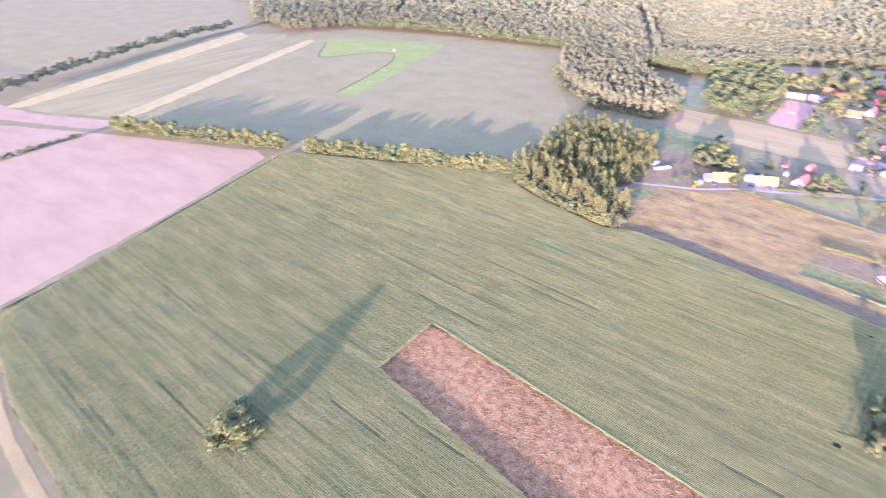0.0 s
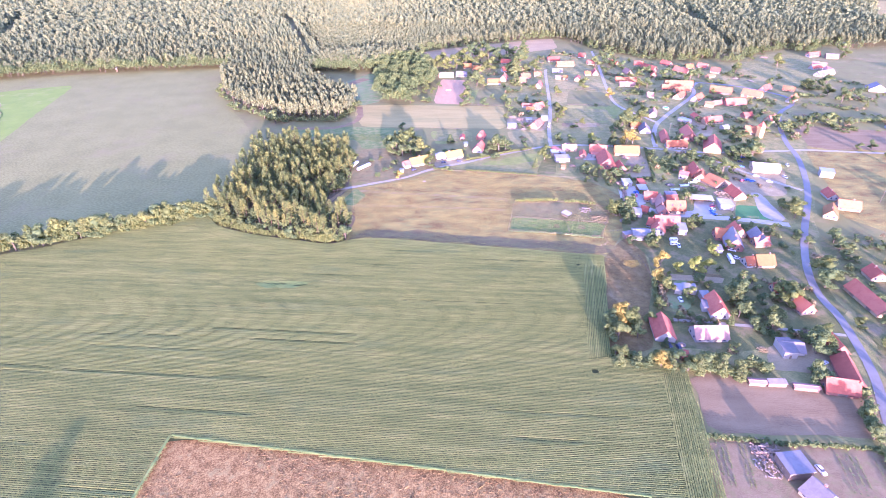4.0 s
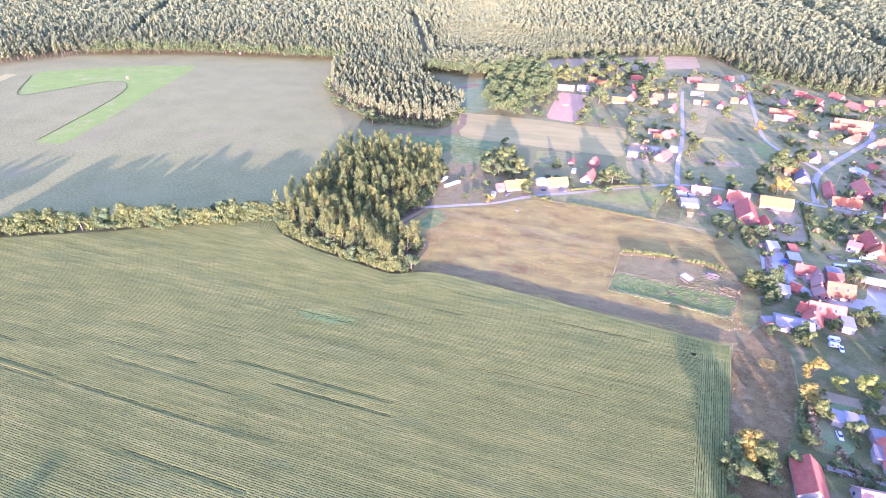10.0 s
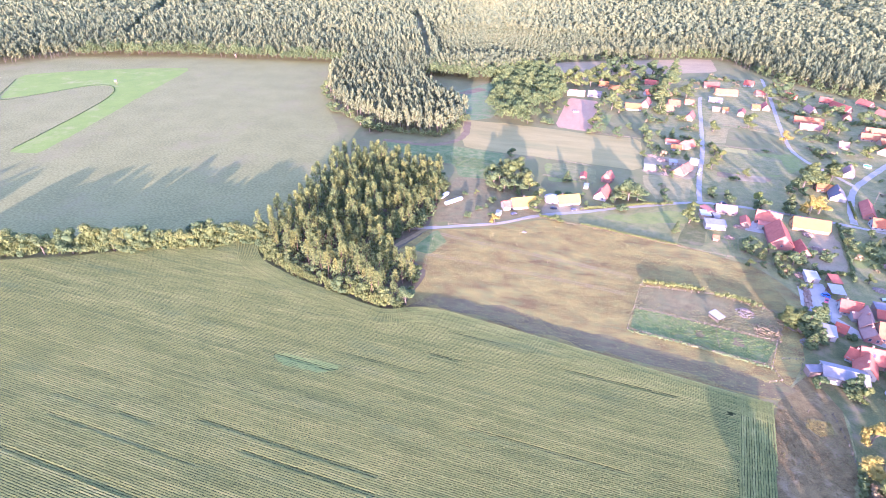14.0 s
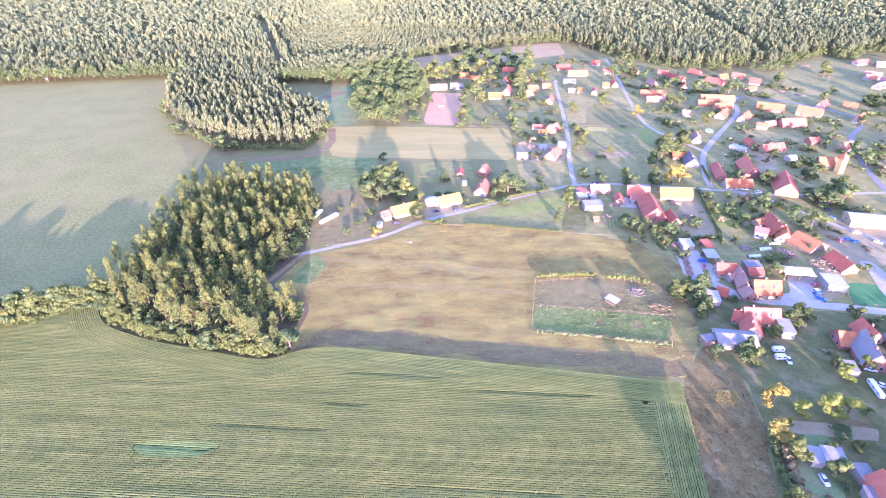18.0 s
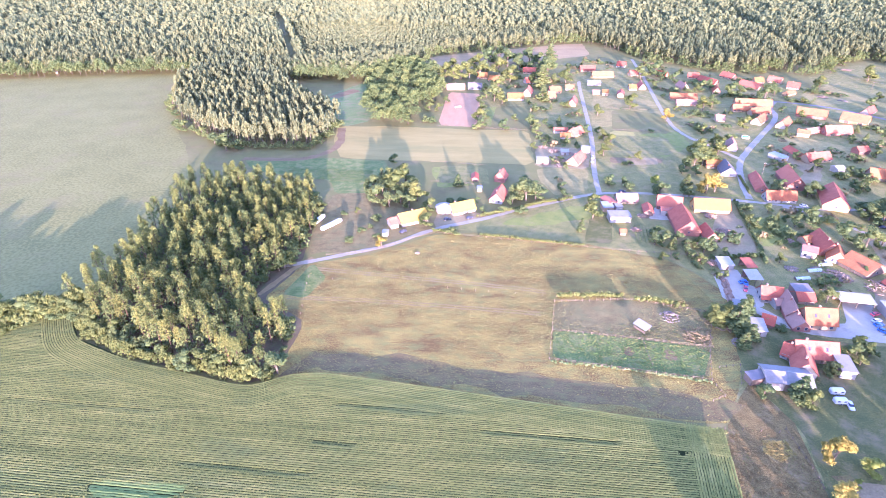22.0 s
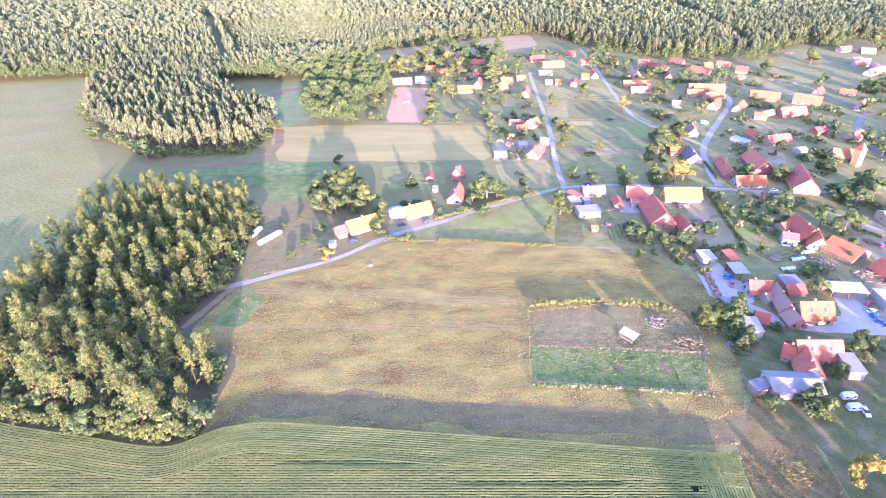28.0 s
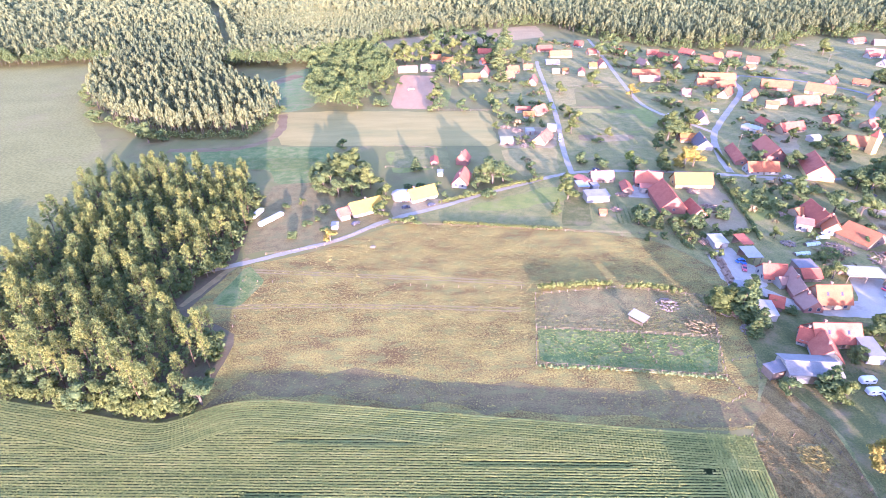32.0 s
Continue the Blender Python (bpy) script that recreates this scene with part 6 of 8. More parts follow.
tree("broadleaf", 234.0, 565.6, 16.5, 1.2)
tree("broadleaf", 245.0, 572.1, 15, 1.2)
tree("broadleaf", 256.3, 547.7, 15, 1.2)
tree("broadleaf", 267.3, 553.9, 13.5, 1.2)
tree("broadleaf", 282.2, 534.8, 16.5, 1.2)
tree("broadleaf", 298.9, 551.7, 12, 1.2)
tree("olive", 212.1, 498.8, 12.5, 1.2)
tree("broadleaf", 223.2, 507.7, 12, 1.2)
tree("broadleaf", 278.8, 494.5, 10, 1.2)
tree("broadleaf", 355.1, 577.2, 18, 1.2)
tree("olive", 425.2, 613.1, 18, 1.2)
tree("broadleaf", 388.8, 538.8, 12, 1.2)
tree("broadleaf", 396.9, 496.4, 13.5, 1.2)
tree("olive", -5.2, 607.0, 18, 1.2)
tree("olive", -13.1, 602.3, 16.5, 1.2)
tree("olive", 3.4, 606.4, 15, 1.2)
tree("broadleaf", 21.3, 627.0, 16.5, 1.2)
tree("olive", 36.4, 631.6, 19.5, 1.2)
tree("olive", 46.8, 598.2, 16.5, 1.2)
tree("broadleaf", 60.6, 647.5, 18, 1.2)
tree("broadleaf", 74.7, 652.6, 16.5, 1.2)
tree("olive", 75.1, 583.6, 19.5, 1.2)
tree("broadleaf", 88.0, 636.7, 19.5, 1.2)
tree("broadleaf", 93.6, 595.0, 13.5, 1.2)
tree("olive", 104.9, 594.3, 16.5, 1.2)
tree("broadleaf", 27.2, 520.4, 16.5, 1.2)
tree("olive", 34.0, 510.3, 11.2, 1.2)
tree("broadleaf", 20.2, 530.9, 12, 1.2)
tree("broadleaf", 66.5, 449.0, 8.8, 1.2)
tree("bush", 89.6, 506.7, 5, 1.15)
tree("bush", -52.1, 264.2, 3, 1.15)
tree("bush", -56.5, 253.5, 3, 1.15)
tree("bush", -46.3, 278.2, 4, 1.15)
tree("bush", -66.4, 283.5, 3, 1.15)
tree("olive", -58.6, 286.2, 4, 1.2)
tree("bush", -49.0, 269.0, 2.5, 1.15)
tree("broadleaf", 206.0, 78.2, 8.8, 1.08)
tree("broadleaf", 213.2, 71.3, 8.8, 1.08)
tree("broadleaf", 190.3, 52.1, 6.9, 1.08)
tree("olive", 202.6, 54.7, 7.8, 1.08)
tree("broadleaf", 211.9, 96.0, 6.9, 1.08)
tree("broadleaf", 174.2, 19.3, 8.8, 1.08)
tree("bush", 130.1, 190.4, 3, 1.15)
tree("broadleaf", 429.0, 621.5, 13, 1.2)
tree("olive", 361.6, 589.1, 13, 1.2)
tree("olive", 409.3, 652.5, 11, 1.2)
tree("olive", 444.6, 688.6, 10, 1.2)
tree("olive", 349.0, 666.6, 14, 1.5)
tree("olive", 331.2, 646.4, 12, 1.2)
tree("broadleaf", 223.8, 692.6, 15, 1.2)
tree("broadleaf", 210.0, 680.6, 14, 1.5)
tree("broadleaf", 242.5, 718.8, 13, 1.2)
tree("broadleaf", 216.5, 632.0, 10, 1.2)
tree("broadleaf", 252.5, 623.7, 9, 1.2)
tree("olive", 283.7, 662.2, 9, 1.2)
tree("broadleaf", 531.3, 724.9, 15, 1.2)
tree("broadleaf", 577.8, 769.4, 15, 1.2)
tree("olive", 507.8, 711.9, 13, 1.2)
tree("broadleaf", 562.8, 700.2, 17, 1.2)
tree("broadleaf", 547.3, 667.1, 18, 1.2)
tree("broadleaf", 609.1, 754.2, 17, 1.2)
tree("broadleaf", 366.8, 514.8, 10, 1.2)
tree("broadleaf", 400.9, 506.5, 10, 1.2)
tree("broadleaf", 405.4, 498.5, 9, 1.2)
tree("broadleaf", 427.8, 510.5, 14, 1.5)
tree("golden", -40.1, 249.7, 5, 1)
tree("bush", -44.0, 258.0, 3, 1.15)
tree("broadleaf", 14.5, 511.5, 12.5, 1.2)
tree("broadleaf", 15.0, 484.4, 12.5, 1.2)
tree("olive", 12.0, 460.0, 11.2, 1.2)
tree("broadleaf", 19.9, 547.9, 16.5, 1.2)
tree("olive", 32.3, 555.9, 15, 1.2)
tree("conifer", 72.9, 523.4, 19.5, 1.35)
tree("conifer", 77.4, 571.3, 22.5, 1.35)
tree("broadleaf", 87.0, 608.7, 24, 1.2)
tree("broadleaf", 86.1, 684.0, 22.5, 1.2)
tree("conifer", 98.6, 676.4, 24, 1.35)
tree("broadleaf", 75.9, 691.5, 19.5, 1.2)
tree("broadleaf", 62.3, 685.7, 21, 1.2)
tree("broadleaf", 48.2, 670.2, 22.5, 1.2)
tree("broadleaf", 40.1, 694.1, 21, 1.2)
tree("broadleaf", 26.5, 681.6, 21, 1.2)
tree("olive", 15.0, 613.6, 18, 1.2)
tree("olive", 11.0, 642.1, 19.5, 1.2)
tree("olive", -16.7, 635.3, 18, 1.2)
tree("olive", -22.6, 616.2, 18, 1.2)
tree("olive", -26.9, 578.4, 13.5, 1.2)
tree("olive", -29.3, 514.4, 10, 1.2)
tree("olive", -23.3, 486.8, 8.8, 1.2)
tree("olive", -31.6, 487.3, 8.8, 1.2)
tree("olive", -17.1, 513.6, 7.5, 1.2)
tree("bush", -32.9, 455.1, 6, 1.15)
tree("bush", -26.4, 454.7, 5, 1.15)
tree("olive", -46.5, 448.5, 10, 1.2)
tree("broadleaf", 58.2, 508.7, 10, 1.2)
tree("broadleaf", 62.2, 490.1, 11.2, 1.2)
tree("broadleaf", 54.0, 442.3, 11.2, 1.2)
tree("olive", 109.5, 405.1, 10, 1.2)
tree("conifer", 115.1, 192.8, 12, 1.35)
tree("conifer", 118.5, 198.4, 11, 1.35)
tree("olive", 105.7, 195.6, 9, 1.2)
tree("olive", 108.7, 194.8, 9, 1.2)
tree("conifer", 111.6, 198.0, 8, 1.35)
tree("conifer", 114.9, 183.4, 8, 1.35)
tree("olive", 179.7, 382.9, 11, 1.2)
tree("broadleaf", 176.6, 388.9, 12, 1.2)
tree("olive", 169.5, 385.8, 12, 1.2)
tree("olive", 188.3, 409.3, 10, 1.2)
tree("broadleaf", 134.6, 318.1, 9, 1.2)
tree("broadleaf", 153.3, 350.6, 11, 1.2)
tree("broadleaf", 150.8, 362.8, 11, 1.2)
tree("broadleaf", 99.6, 257.1, 8, 1.2)
tree("broadleaf", 103.4, 256.9, 8, 1.2)
tree("conifer", 107.6, 254.0, 8, 1.35)
tree("broadleaf", 113.0, 248.4, 8, 1.2)
tree("olive", 120.2, 256.0, 7, 1.2)
tree("broadleaf", 121.7, 250.5, 8, 1.2)
tree("broadleaf", 226.1, 293.8, 14, 1.5)
tree("broadleaf", 235.1, 295.5, 15, 1.2)
tree("broadleaf", 244.6, 297.9, 15, 1.2)
tree("broadleaf", 255.6, 356.6, 9, 1.2)
tree("broadleaf", 258.5, 351.4, 10, 1.2)
tree("broadleaf", 259.0, 344.5, 9, 1.2)
tree("broadleaf", 189.2, 278.8, 11, 1.2)
tree("broadleaf", 180.8, 279.3, 8, 1.2)


# larger trees of the gardens by the road
for kind, x, y, h, w in (("olive", 199, 118, 13, 1.5), ("olive", 224, 196, 12, 1.4), ("broadleaf", 218, 199, 11, 1.3), ("broadleaf", 222, 137, 9, 1.4), ("broadleaf", 348, 372, 13, 1.4), ("broadleaf", 337, 380, 12, 1.4),
                         ("broadleaf", 298, 352, 14, 1.3), ("broadleaf", 338, 308, 9, 1.3), ("broadleaf", 226, 155, 10, 1.3), ("broadleaf", 210, 153, 8, 1.3), ("olive", 164, 64, 12, 1.3), ("broadleaf", 143, 98, 13, 1.2),
                         ("olive", 168, 99, 10, 1.3), ("olive", 155, 83, 8, 1.5), ("broadleaf", 143, 77, 8, 1.5), ("broadleaf", 153, 44, 9, 1.3), ("broadleaf", 76, 75, 10, 1.3), ("olive", 83, 77, 10, 1.2), ("broadleaf", 87, 74, 8, 1.2),
                         ("olive", 73, 57, 6, 1.4), ("broadleaf", 80, 54, 7, 1.4), ("olive", 91, 53, 7, 1.4), ("broadleaf", 97, 52, 8, 1.4), ("olive", 104, 49.5, 8, 1.4), ("broadleaf", 109, 49, 9, 1.3), ("olive", 115, 48, 8, 1.4),
                         ("broadleaf", 123, 48.5, 8, 1.4), ("broadleaf", 132, 47, 6, 1.4)):
    tree(kind, x, y, h, w, "garden trees")


# ---- fences, hedges, vehicles and clutter ----
POST = link("post", boxv(-0.07, -0.07, 0, 0.07, 0.07, 1), BOX, M_WOOD)
RAIL = link("rail", boxv(0, -0.02, -0.03, 1, 0.02, 0.03), BOX, M_WOOD)
POST_MESH, RAIL_MESH = POST.data, RAIL.data
bpy.data.objects.remove(POST)
bpy.data.objects.remove(RAIL)
fence_rng = random.Random(3)


def fence(name, pts, gap, height, label):
    """Posts with two rails between them, along a line."""
    e = thing(name, *pts[0], 0, label, "fence", "field fences")
    ox, oy = pts[0]
    spots = []
    for (x0, y0), (x1, y1) in zip(pts, pts[1:]):
        n = max(1, round(math.hypot(x1 - x0, y1 - y0) / gap))
        spots += [(x0 + (x1 - x0) * i / n, y0 + (y1 - y0) * i / n) for i in range(n)]
    spots.append(pts[-1])
    for i, (x, y) in enumerate(spots):
        p = new("post", POST_MESH)
        p.parent = e
        p.matrix_basis = pose(x - ox, y - oy, 0, fence_rng.uniform(-4, 4), fence_rng.uniform(-4, 4), 0) @ Matrix.Diagonal((1.3, 1.3, height * fence_rng.uniform(0.9, 1.1), 1))
        if i and gap < 5:
            x0, y0 = spots[i - 1]
            d = math.hypot(x - x0, y - y0)
            for z in (0.45, 0.88):
                r = new("rail", RAIL_MESH)
                r.parent = e
                r.matrix_basis = pose(x0 - ox, y0 - oy, height * z, 0, 0, math.degrees(math.atan2(y - y0, x - x0))) @ Matrix.Diagonal((d, 1, 1, 1))
    return e


M_BROWNLEAF = mat("dry_brown_leaves", [(0.15, 0.115, 0.055), (0.22, 0.165, 0.075), (0.27, 0.20, 0.09)], 4, 0, 0.8, island=0.4, see=0.15)
HEDGE = {"dark": M_LEAF, "olive": M_OLIVE, "lush": M_LUSH, "brown": M_BROWNLEAF}
hedge_rng = np.random.RandomState(8)


def hedge(pts, height, width, kind, label):
    """A row of shrubs: leaf sprays over irregular lumps."""
    spec = []
    for q in curve_points(pts, max(0.9, width * 0.42)):
        k = hedge_rng.uniform(0.65, 1.2)
        r = min(width, height * 1.2) * 0.55 * k
        spec.append((q.x + hedge_rng.normal(0, width * 0.18), q.y + hedge_rng.normal(0, width * 0.18), height * 0.5 * k, r, min(1.4, height * 0.5 / max(r, 0.2))))
    spec = spec[:420]
    v, f = clumps(spec, 26, min(0.5, 0.16 * width + 0.1), int(hedge_rng.randint(9999)))
    v[:, 2] = np.maximum(v[:, 2], 0.02)
    return tagged(bulk("hedge", v, f, HEDGE[kind]), label, "hedge", "garden hedges")


PAINT = {
    "white": mat("white_car_paint", [(0.46, 0.45, 0.44), (0.55, 0.54, 0.53)], 1, 0, 0.3), "blue": mat("blue_car_paint", [(0.05, 0.13, 0.42), (0.07, 0.17, 0.5)], 1, 0, 0.3),
    "black": mat("dark_car_paint", [(0.03, 0.03, 0.04), (0.05, 0.05, 0.06)], 1, 0, 0.3), "pink": mat("red_car_paint", [(0.42, 0.06, 0.08), (0.5, 0.09, 0.1)], 1, 0, 0.3),
}
CAR_WORD = {"white": "white", "blue": "blue", "black": "dark", "pink": "red"}


def wheel(parent, x, y, r=0.32):
    bm = bmesh.new()
    bmesh.ops.create_cone(bm, cap_ends=True, segments=12, radius1=r, radius2=r, depth=0.2, matrix=pose(x, y, r, 90, 0, 0))
    t = part("wheel", bm, M_TYRE, parent)
    bm = bmesh.new()
    bmesh.ops.create_cone(bm, cap_ends=True, segments=10, radius1=r * 0.55, radius2=r * 0.5, depth=0.22, matrix=pose(x, y, r, 90, 0, 0))
    part("rim", bm, PAINT["white"], t)


def loft(sections, close=True):
    """A skin over cross sections of equally many points."""
    bm = bmesh.new()
    rings = [[bm.verts.new(p) for p in s] for s in sections]
    n = len(rings[0])
    for a, b in zip(rings, rings[1:]):
        for k in range(n):
            bm.faces.new((a[k], a[(k + 1) % n], b[(k + 1) % n], b[k]))
    if close:
        bm.faces.new(rings[0][::-1])
        bm.faces.new(rings[-1])
    bmesh.ops.recalc_face_normals(bm, faces=bm.faces)
    return bm


car_made = {}


def car(x, y, turn, colour):
    """A parked car: body, glazed cabin with roof, lamps, wheels."""
    if colour in car_made:
        return copy_thing(car_made[colour], pose(x, y, 0.04, 0, 0, turn))
    e = thing("car", x, y, turn, CAR_WORD[colour] + " parked car on a yard or lane", "car", "parked cars", 0.04)

    def ring(u, w, z0, z1):
        return [(u, -w, z0), (u, w, z0), (u, w, z1 - 0.12), (u, w * 0.86, z1), (u, -w * 0.86, z1), (u, -w, z1 - 0.12)]

    part("body", loft([ring(-2.15, 0.72, 0.35, 0.75), ring(-2.0, 0.84, 0.25, 0.92), ring(-0.5, 0.88, 0.22, 0.96), ring(1.1, 0.87, 0.22, 0.93), ring(1.95, 0.8, 0.26, 0.78), ring(2.15, 0.66, 0.34, 0.62)]), PAINT[colour], e)
    part("cabin", loft([ring(-1.85, 0.70, 0.85, 1.0), ring(-1.35, 0.66, 0.85, 1.40), ring(0.2, 0.66, 0.85, 1.42), ring(1.05, 0.70, 0.85, 0.98)]), M_GLASS, e, "dark car windows")
    part("roof", loft([ring(-1.4, 0.60, 1.33, 1.44), ring(-0.5, 0.62, 1.36, 1.49), ring(0.25, 0.58, 1.33, 1.44)]), PAINT[colour], e)
    for sy in (-0.58, 0.58):
        block("headlight", (2.06, sy - 0.14, 0.56, 2.14, sy + 0.14, 0.68), PAINT["white"], e)
    for u in (-1.3, 1.35):
        for w in (-0.8, 0.8):
            wheel(e, u, w)
    car_made[colour] = e
    return e


def trailer(x, y, turn, length):
    """A pale caravan or long trailer with rounded ends."""
    e = thing("caravan", x, y, turn, "long white caravan trailer parked on grass", "caravan", "caravans")
    h, w, l = 2.2, 1.0, length / 2

    def ring(u, k):
        return [(u, -w * k, 0.5), (u, w * k, 0.5), (u, w * k, h * k - 0.2), (u, w * 0.8 * k, h * k), (u, -w * 0.8 * k, h * k), (u, -w * k, h * k - 0.2)]

    body = part("body", loft([ring(-l, 0.82), ring(-l + 0.4, 0.97), ring(-l + 1.0, 1.0), ring(l - 1.0, 1.0), ring(l - 0.4, 0.97), ring(l, 0.82)]), PAINT["white"], e)
    for k in range(max(2, int(length / 3))):
        u = -l + length * (k + 0.5) / max(2, int(length / 3))
        for s in (-1, 1):
            a, b = sorted((s * (w - 0.02), s * (w + 0.03)))
            block("window", (u - 0.45, a, 1.35, u + 0.45, b, 1.85), M_GLASS, body)
    for u in (-0.5, 0.3):
        for s in (-0.95, 0.95):
            wheel(e, u, s)
    block("drawbar", (l - 0.1, -0.06, 0.42, l + 1.1, 0.06, 0.54), M_TYRE, e)


def ring_poly(r, n, z, cx=0.0, cy=0.0):
    return [(cx + r * math.cos(2 * math.pi * k / n), cy + r * math.sin(2 * math.pi * k / n), z) for k in range(n)]


def white_hut(x, y):
    """A white eight-sided hut with a shallow roof."""
    e = thing("round_hut", x, y, 10, "white eight-sided hut beside the yellow-roofed house", "hut")
    part("wall", loft([ring_poly(4.8, 10, 0), ring_poly(4.8, 10, 3.0)]), WALL["white"], e)
    part("roof", loft([ring_poly(5.3, 10, 2.9), ring_poly(5.35, 10, 3.1), ring_poly(2.6, 10, 4.3), ring_poly(0.3, 10, 4.9)]), ROOF["white"], e)
    block("door", (-0.6, -4.75, 0.1, 0.6, -4.5, 2.2), M_WOOD, e)


def pool(x, y):
    e = thing("swimming_pool", x, y, 0, "round blue garden swimming pool on grass", "pool")
    bm = loft([ring_poly(2.9, 20, 0.0), ring_poly(2.9, 20, 1.1), ring_poly(2.7, 20, 1.1), ring_poly(2.7, 20, 0.95)], False)
    part("rim", bm, PAINT["white"], e)
    bm = bmesh.new()
    bm.faces.new([bm.verts.new(q) for q in ring_poly(2.72, 20, 0.97)])
    part("water", bm, M_WATER, e, "clear blue pool water")


def paddock_shelter(x, y):
    """An open shelter with a white lean-to roof on posts."""
    e = thing("animal_shelter", x, y, -52, "open wooden shelter with a white sheet roof", "shelter")
    for u in (-2.6, 2.6):
        for v, h in ((-1.5, 2.0), (1.5, 2.6)):
            block("post", (u - 0.1, v - 0.1, 0, u + 0.1, v + 0.1, h), M_WOOD, e)
    block("back_wall", (-2.6, -1.55, 0, 2.6, -1.45, 1.0), M_WOOD, e)
    slab(e, -3.1, 3.1, -1.9, 1.93, 1.9, 2.7, 0.1, ROOF["white"], "roof")


def church_tower(x, y):
    """A square tower with louvres and a pyramid roof."""
    e = thing("church_tower", x, y, 14, "slim ochre church tower with a red pyramid roof", "tower")
    w = 2.1
    part("wall", loft([[(-w, -w, z), (w, -w, z), (w, w, z), (-w, w, z)] for z in (0, 10.5)]), WALL["yellow"], e)
    part("cornice", loft([[(-k, -k, z), (k, -k, z), (k, k, z), (-k, k, z)] for k, z in ((w + 0.02, 10.1), (w + 0.25, 10.35), (w + 0.25, 10.5))]), WALL["cream"], e)
    part("roof", loft([[(-k, -k, z), (k, -k, z), (k, k, z), (-k, k, z)] for k, z in ((w + 0.35, 10.45), (1.5, 12.0), (0.08, 14.8))]), ROOF["red"], e)
    for u in (-0.9, 0.9):
        block("louvre", (u - 0.35, -w - 0.07, 7.6, u + 0.35, -w + 0.02, 9.6), M_GLASS, e)
    for z in (2.2, 5.0):
        block("window", (-0.3, -w - 0.06, z, 0.3, -w + 0.02, z + 1.0), M_GLASS, e)


def arena_jump(x, y):
    """A low white jump of two stands and poles."""
    e = thing("jump_stand", x, y, 15, "white wooden jump standing in the riding arena", "jump")
    for u in (-2.2, 2.2):
        block("stand", (u - 0.25, -0.5, 0, u + 0.25, 0.5, 1.5), PAINT["white"], e)
    for z in (0.4, 0.8, 1.2):
        block("pole", (-2.0, -0.08, z, 2.0, 0.08, z + 0.16), PAINT["white"], e)
    block("filler", (-1.7, 0.3, 0, 1.7, 0.9, 0.7), WALL["brick"], e)


def utility_pole(x, y, turn):
    """A wooden pole with a crossarm and insulators."""
    e = thing("utility_pole", x, y, turn, "weathered wooden utility pole with a crossarm", "pole", "utility poles")
    part("pole", loft([ring_poly(0.16, 8, 0), ring_poly(0.11, 8, 9.0)]), M_WOOD, e)
    arm = block("crossarm", (-0.9, -0.07, 8.3, 0.9, 0.07, 8.45), M_WOOD, e)
    for u in (-0.75, 0.0, 0.75):
        block("insulator", (u - 0.06, -0.06, 8.45, u + 0.06, 0.06, 8.65), PAINT["white"], arm)


LOG = loft([ring_poly(0.16, 7, -2.0), ring_poly(0.15, 7, 2.0)])
LOG_MESH = bpy.data.meshes.new("log")
LOG.to_mesh(LOG_MESH)
LOG.free()
LOG_MESH.materials.append(mat("cut_log", [(0.20, 0.125, 0.08), (0.33, 0.215, 0.14)], 0.8, 0.2, 0.9, spread=0.7))
log_rng = random.Random(12)


def log_stack(x, y, turn):
    """Cut logs laid in layers."""
    e = thing("log_stack", x, y, turn, "stack of cut reddish logs beside the yard", "log stack", "log stacks", 0.07)
    for layer in range(4):
        for k in range(6 - layer):
            p = new("log", LOG_MESH)
            p.parent = e
            p.matrix_basis = pose(log_rng.uniform(-0.15, 0.15), (k - (5 - layer) / 2) * 0.33, 0.16 + 0.285 * layer, 0, 90, 0)
    return e


M_FILM = mat("milky_film", [(0.30, 0.36, 0.30), (0.40, 0.45, 0.38)], 0.8, 0.2, 0.4)


def polytunnel(x, y, turn):
    """A low garden tunnel: film over hoops, with end boards."""
    e = thing("polytunnel", x, y, turn, "low milky garden tunnel over vegetable beds", "polytunnel", "garden tunnels")
    arch = [(math.cos(math.pi * k / 8) * 1.1, math.sin(math.pi * k / 8) * 1.15) for k in range(9)]
    part("film", loft([[(u, a, b) for a, b in arch] for u in (-3.5, -1.2, 1.2, 3.5)]), M_FILM, e)
    for u in (-3.52, -1.2, 1.2, 3.52):
        part("hoop", loft([[(u + d, a * k, b * k) for a, b in arch] for d, k in ((-0.03, 1.01), (-0.03, 1.04), (0.03, 1.04), (0.03, 1.01))]), M_WOOD, e)


def hunting_stand(x, y):
    e = thing("hunting_stand", x, y, 20, "pale wooden hunting stand at the field edge", "hunting stand")
    for u in (-0.8, 0.8):
        for v in (-0.8, 0.8):
            block("leg", (u - 0.09, v - 0.09, 0, u + 0.09, v + 0.09, 3.2), M_WOOD, e)
    cab = block("cabin", (-1.0, -1.0, 3.0, 1.0, 1.0, 5.0), WALL["cream"], e)
    block("opening", (-0.7, -1.04, 4.0, 0.7, -0.98, 4.5), M_GLASS, cab)
    slab(e, -1.2, 1.2, -1.25, 4.95, 1.25, 5.35, 0.08, ROOF["slate"], "roof")


HEAP = {"brush": (M_BROWNLEAF, "heap of cut brushwood and earth"), "stone": (mat("rubble_stone", [(0.14, 0.11, 0.08), (0.25, 0.20, 0.15)], 0.8, 0.2, 0.9, island=0.4), "heap of pale rubble stones"), "timber": (mat("cut_timber", [(0.20, 0.13, 0.08), (0.30, 0.21, 0.14)], 0.8, 0.2, 0.9, island=0.4), "untidy pile of cut timber")}
heap_rng = np.random.RandomState(4)


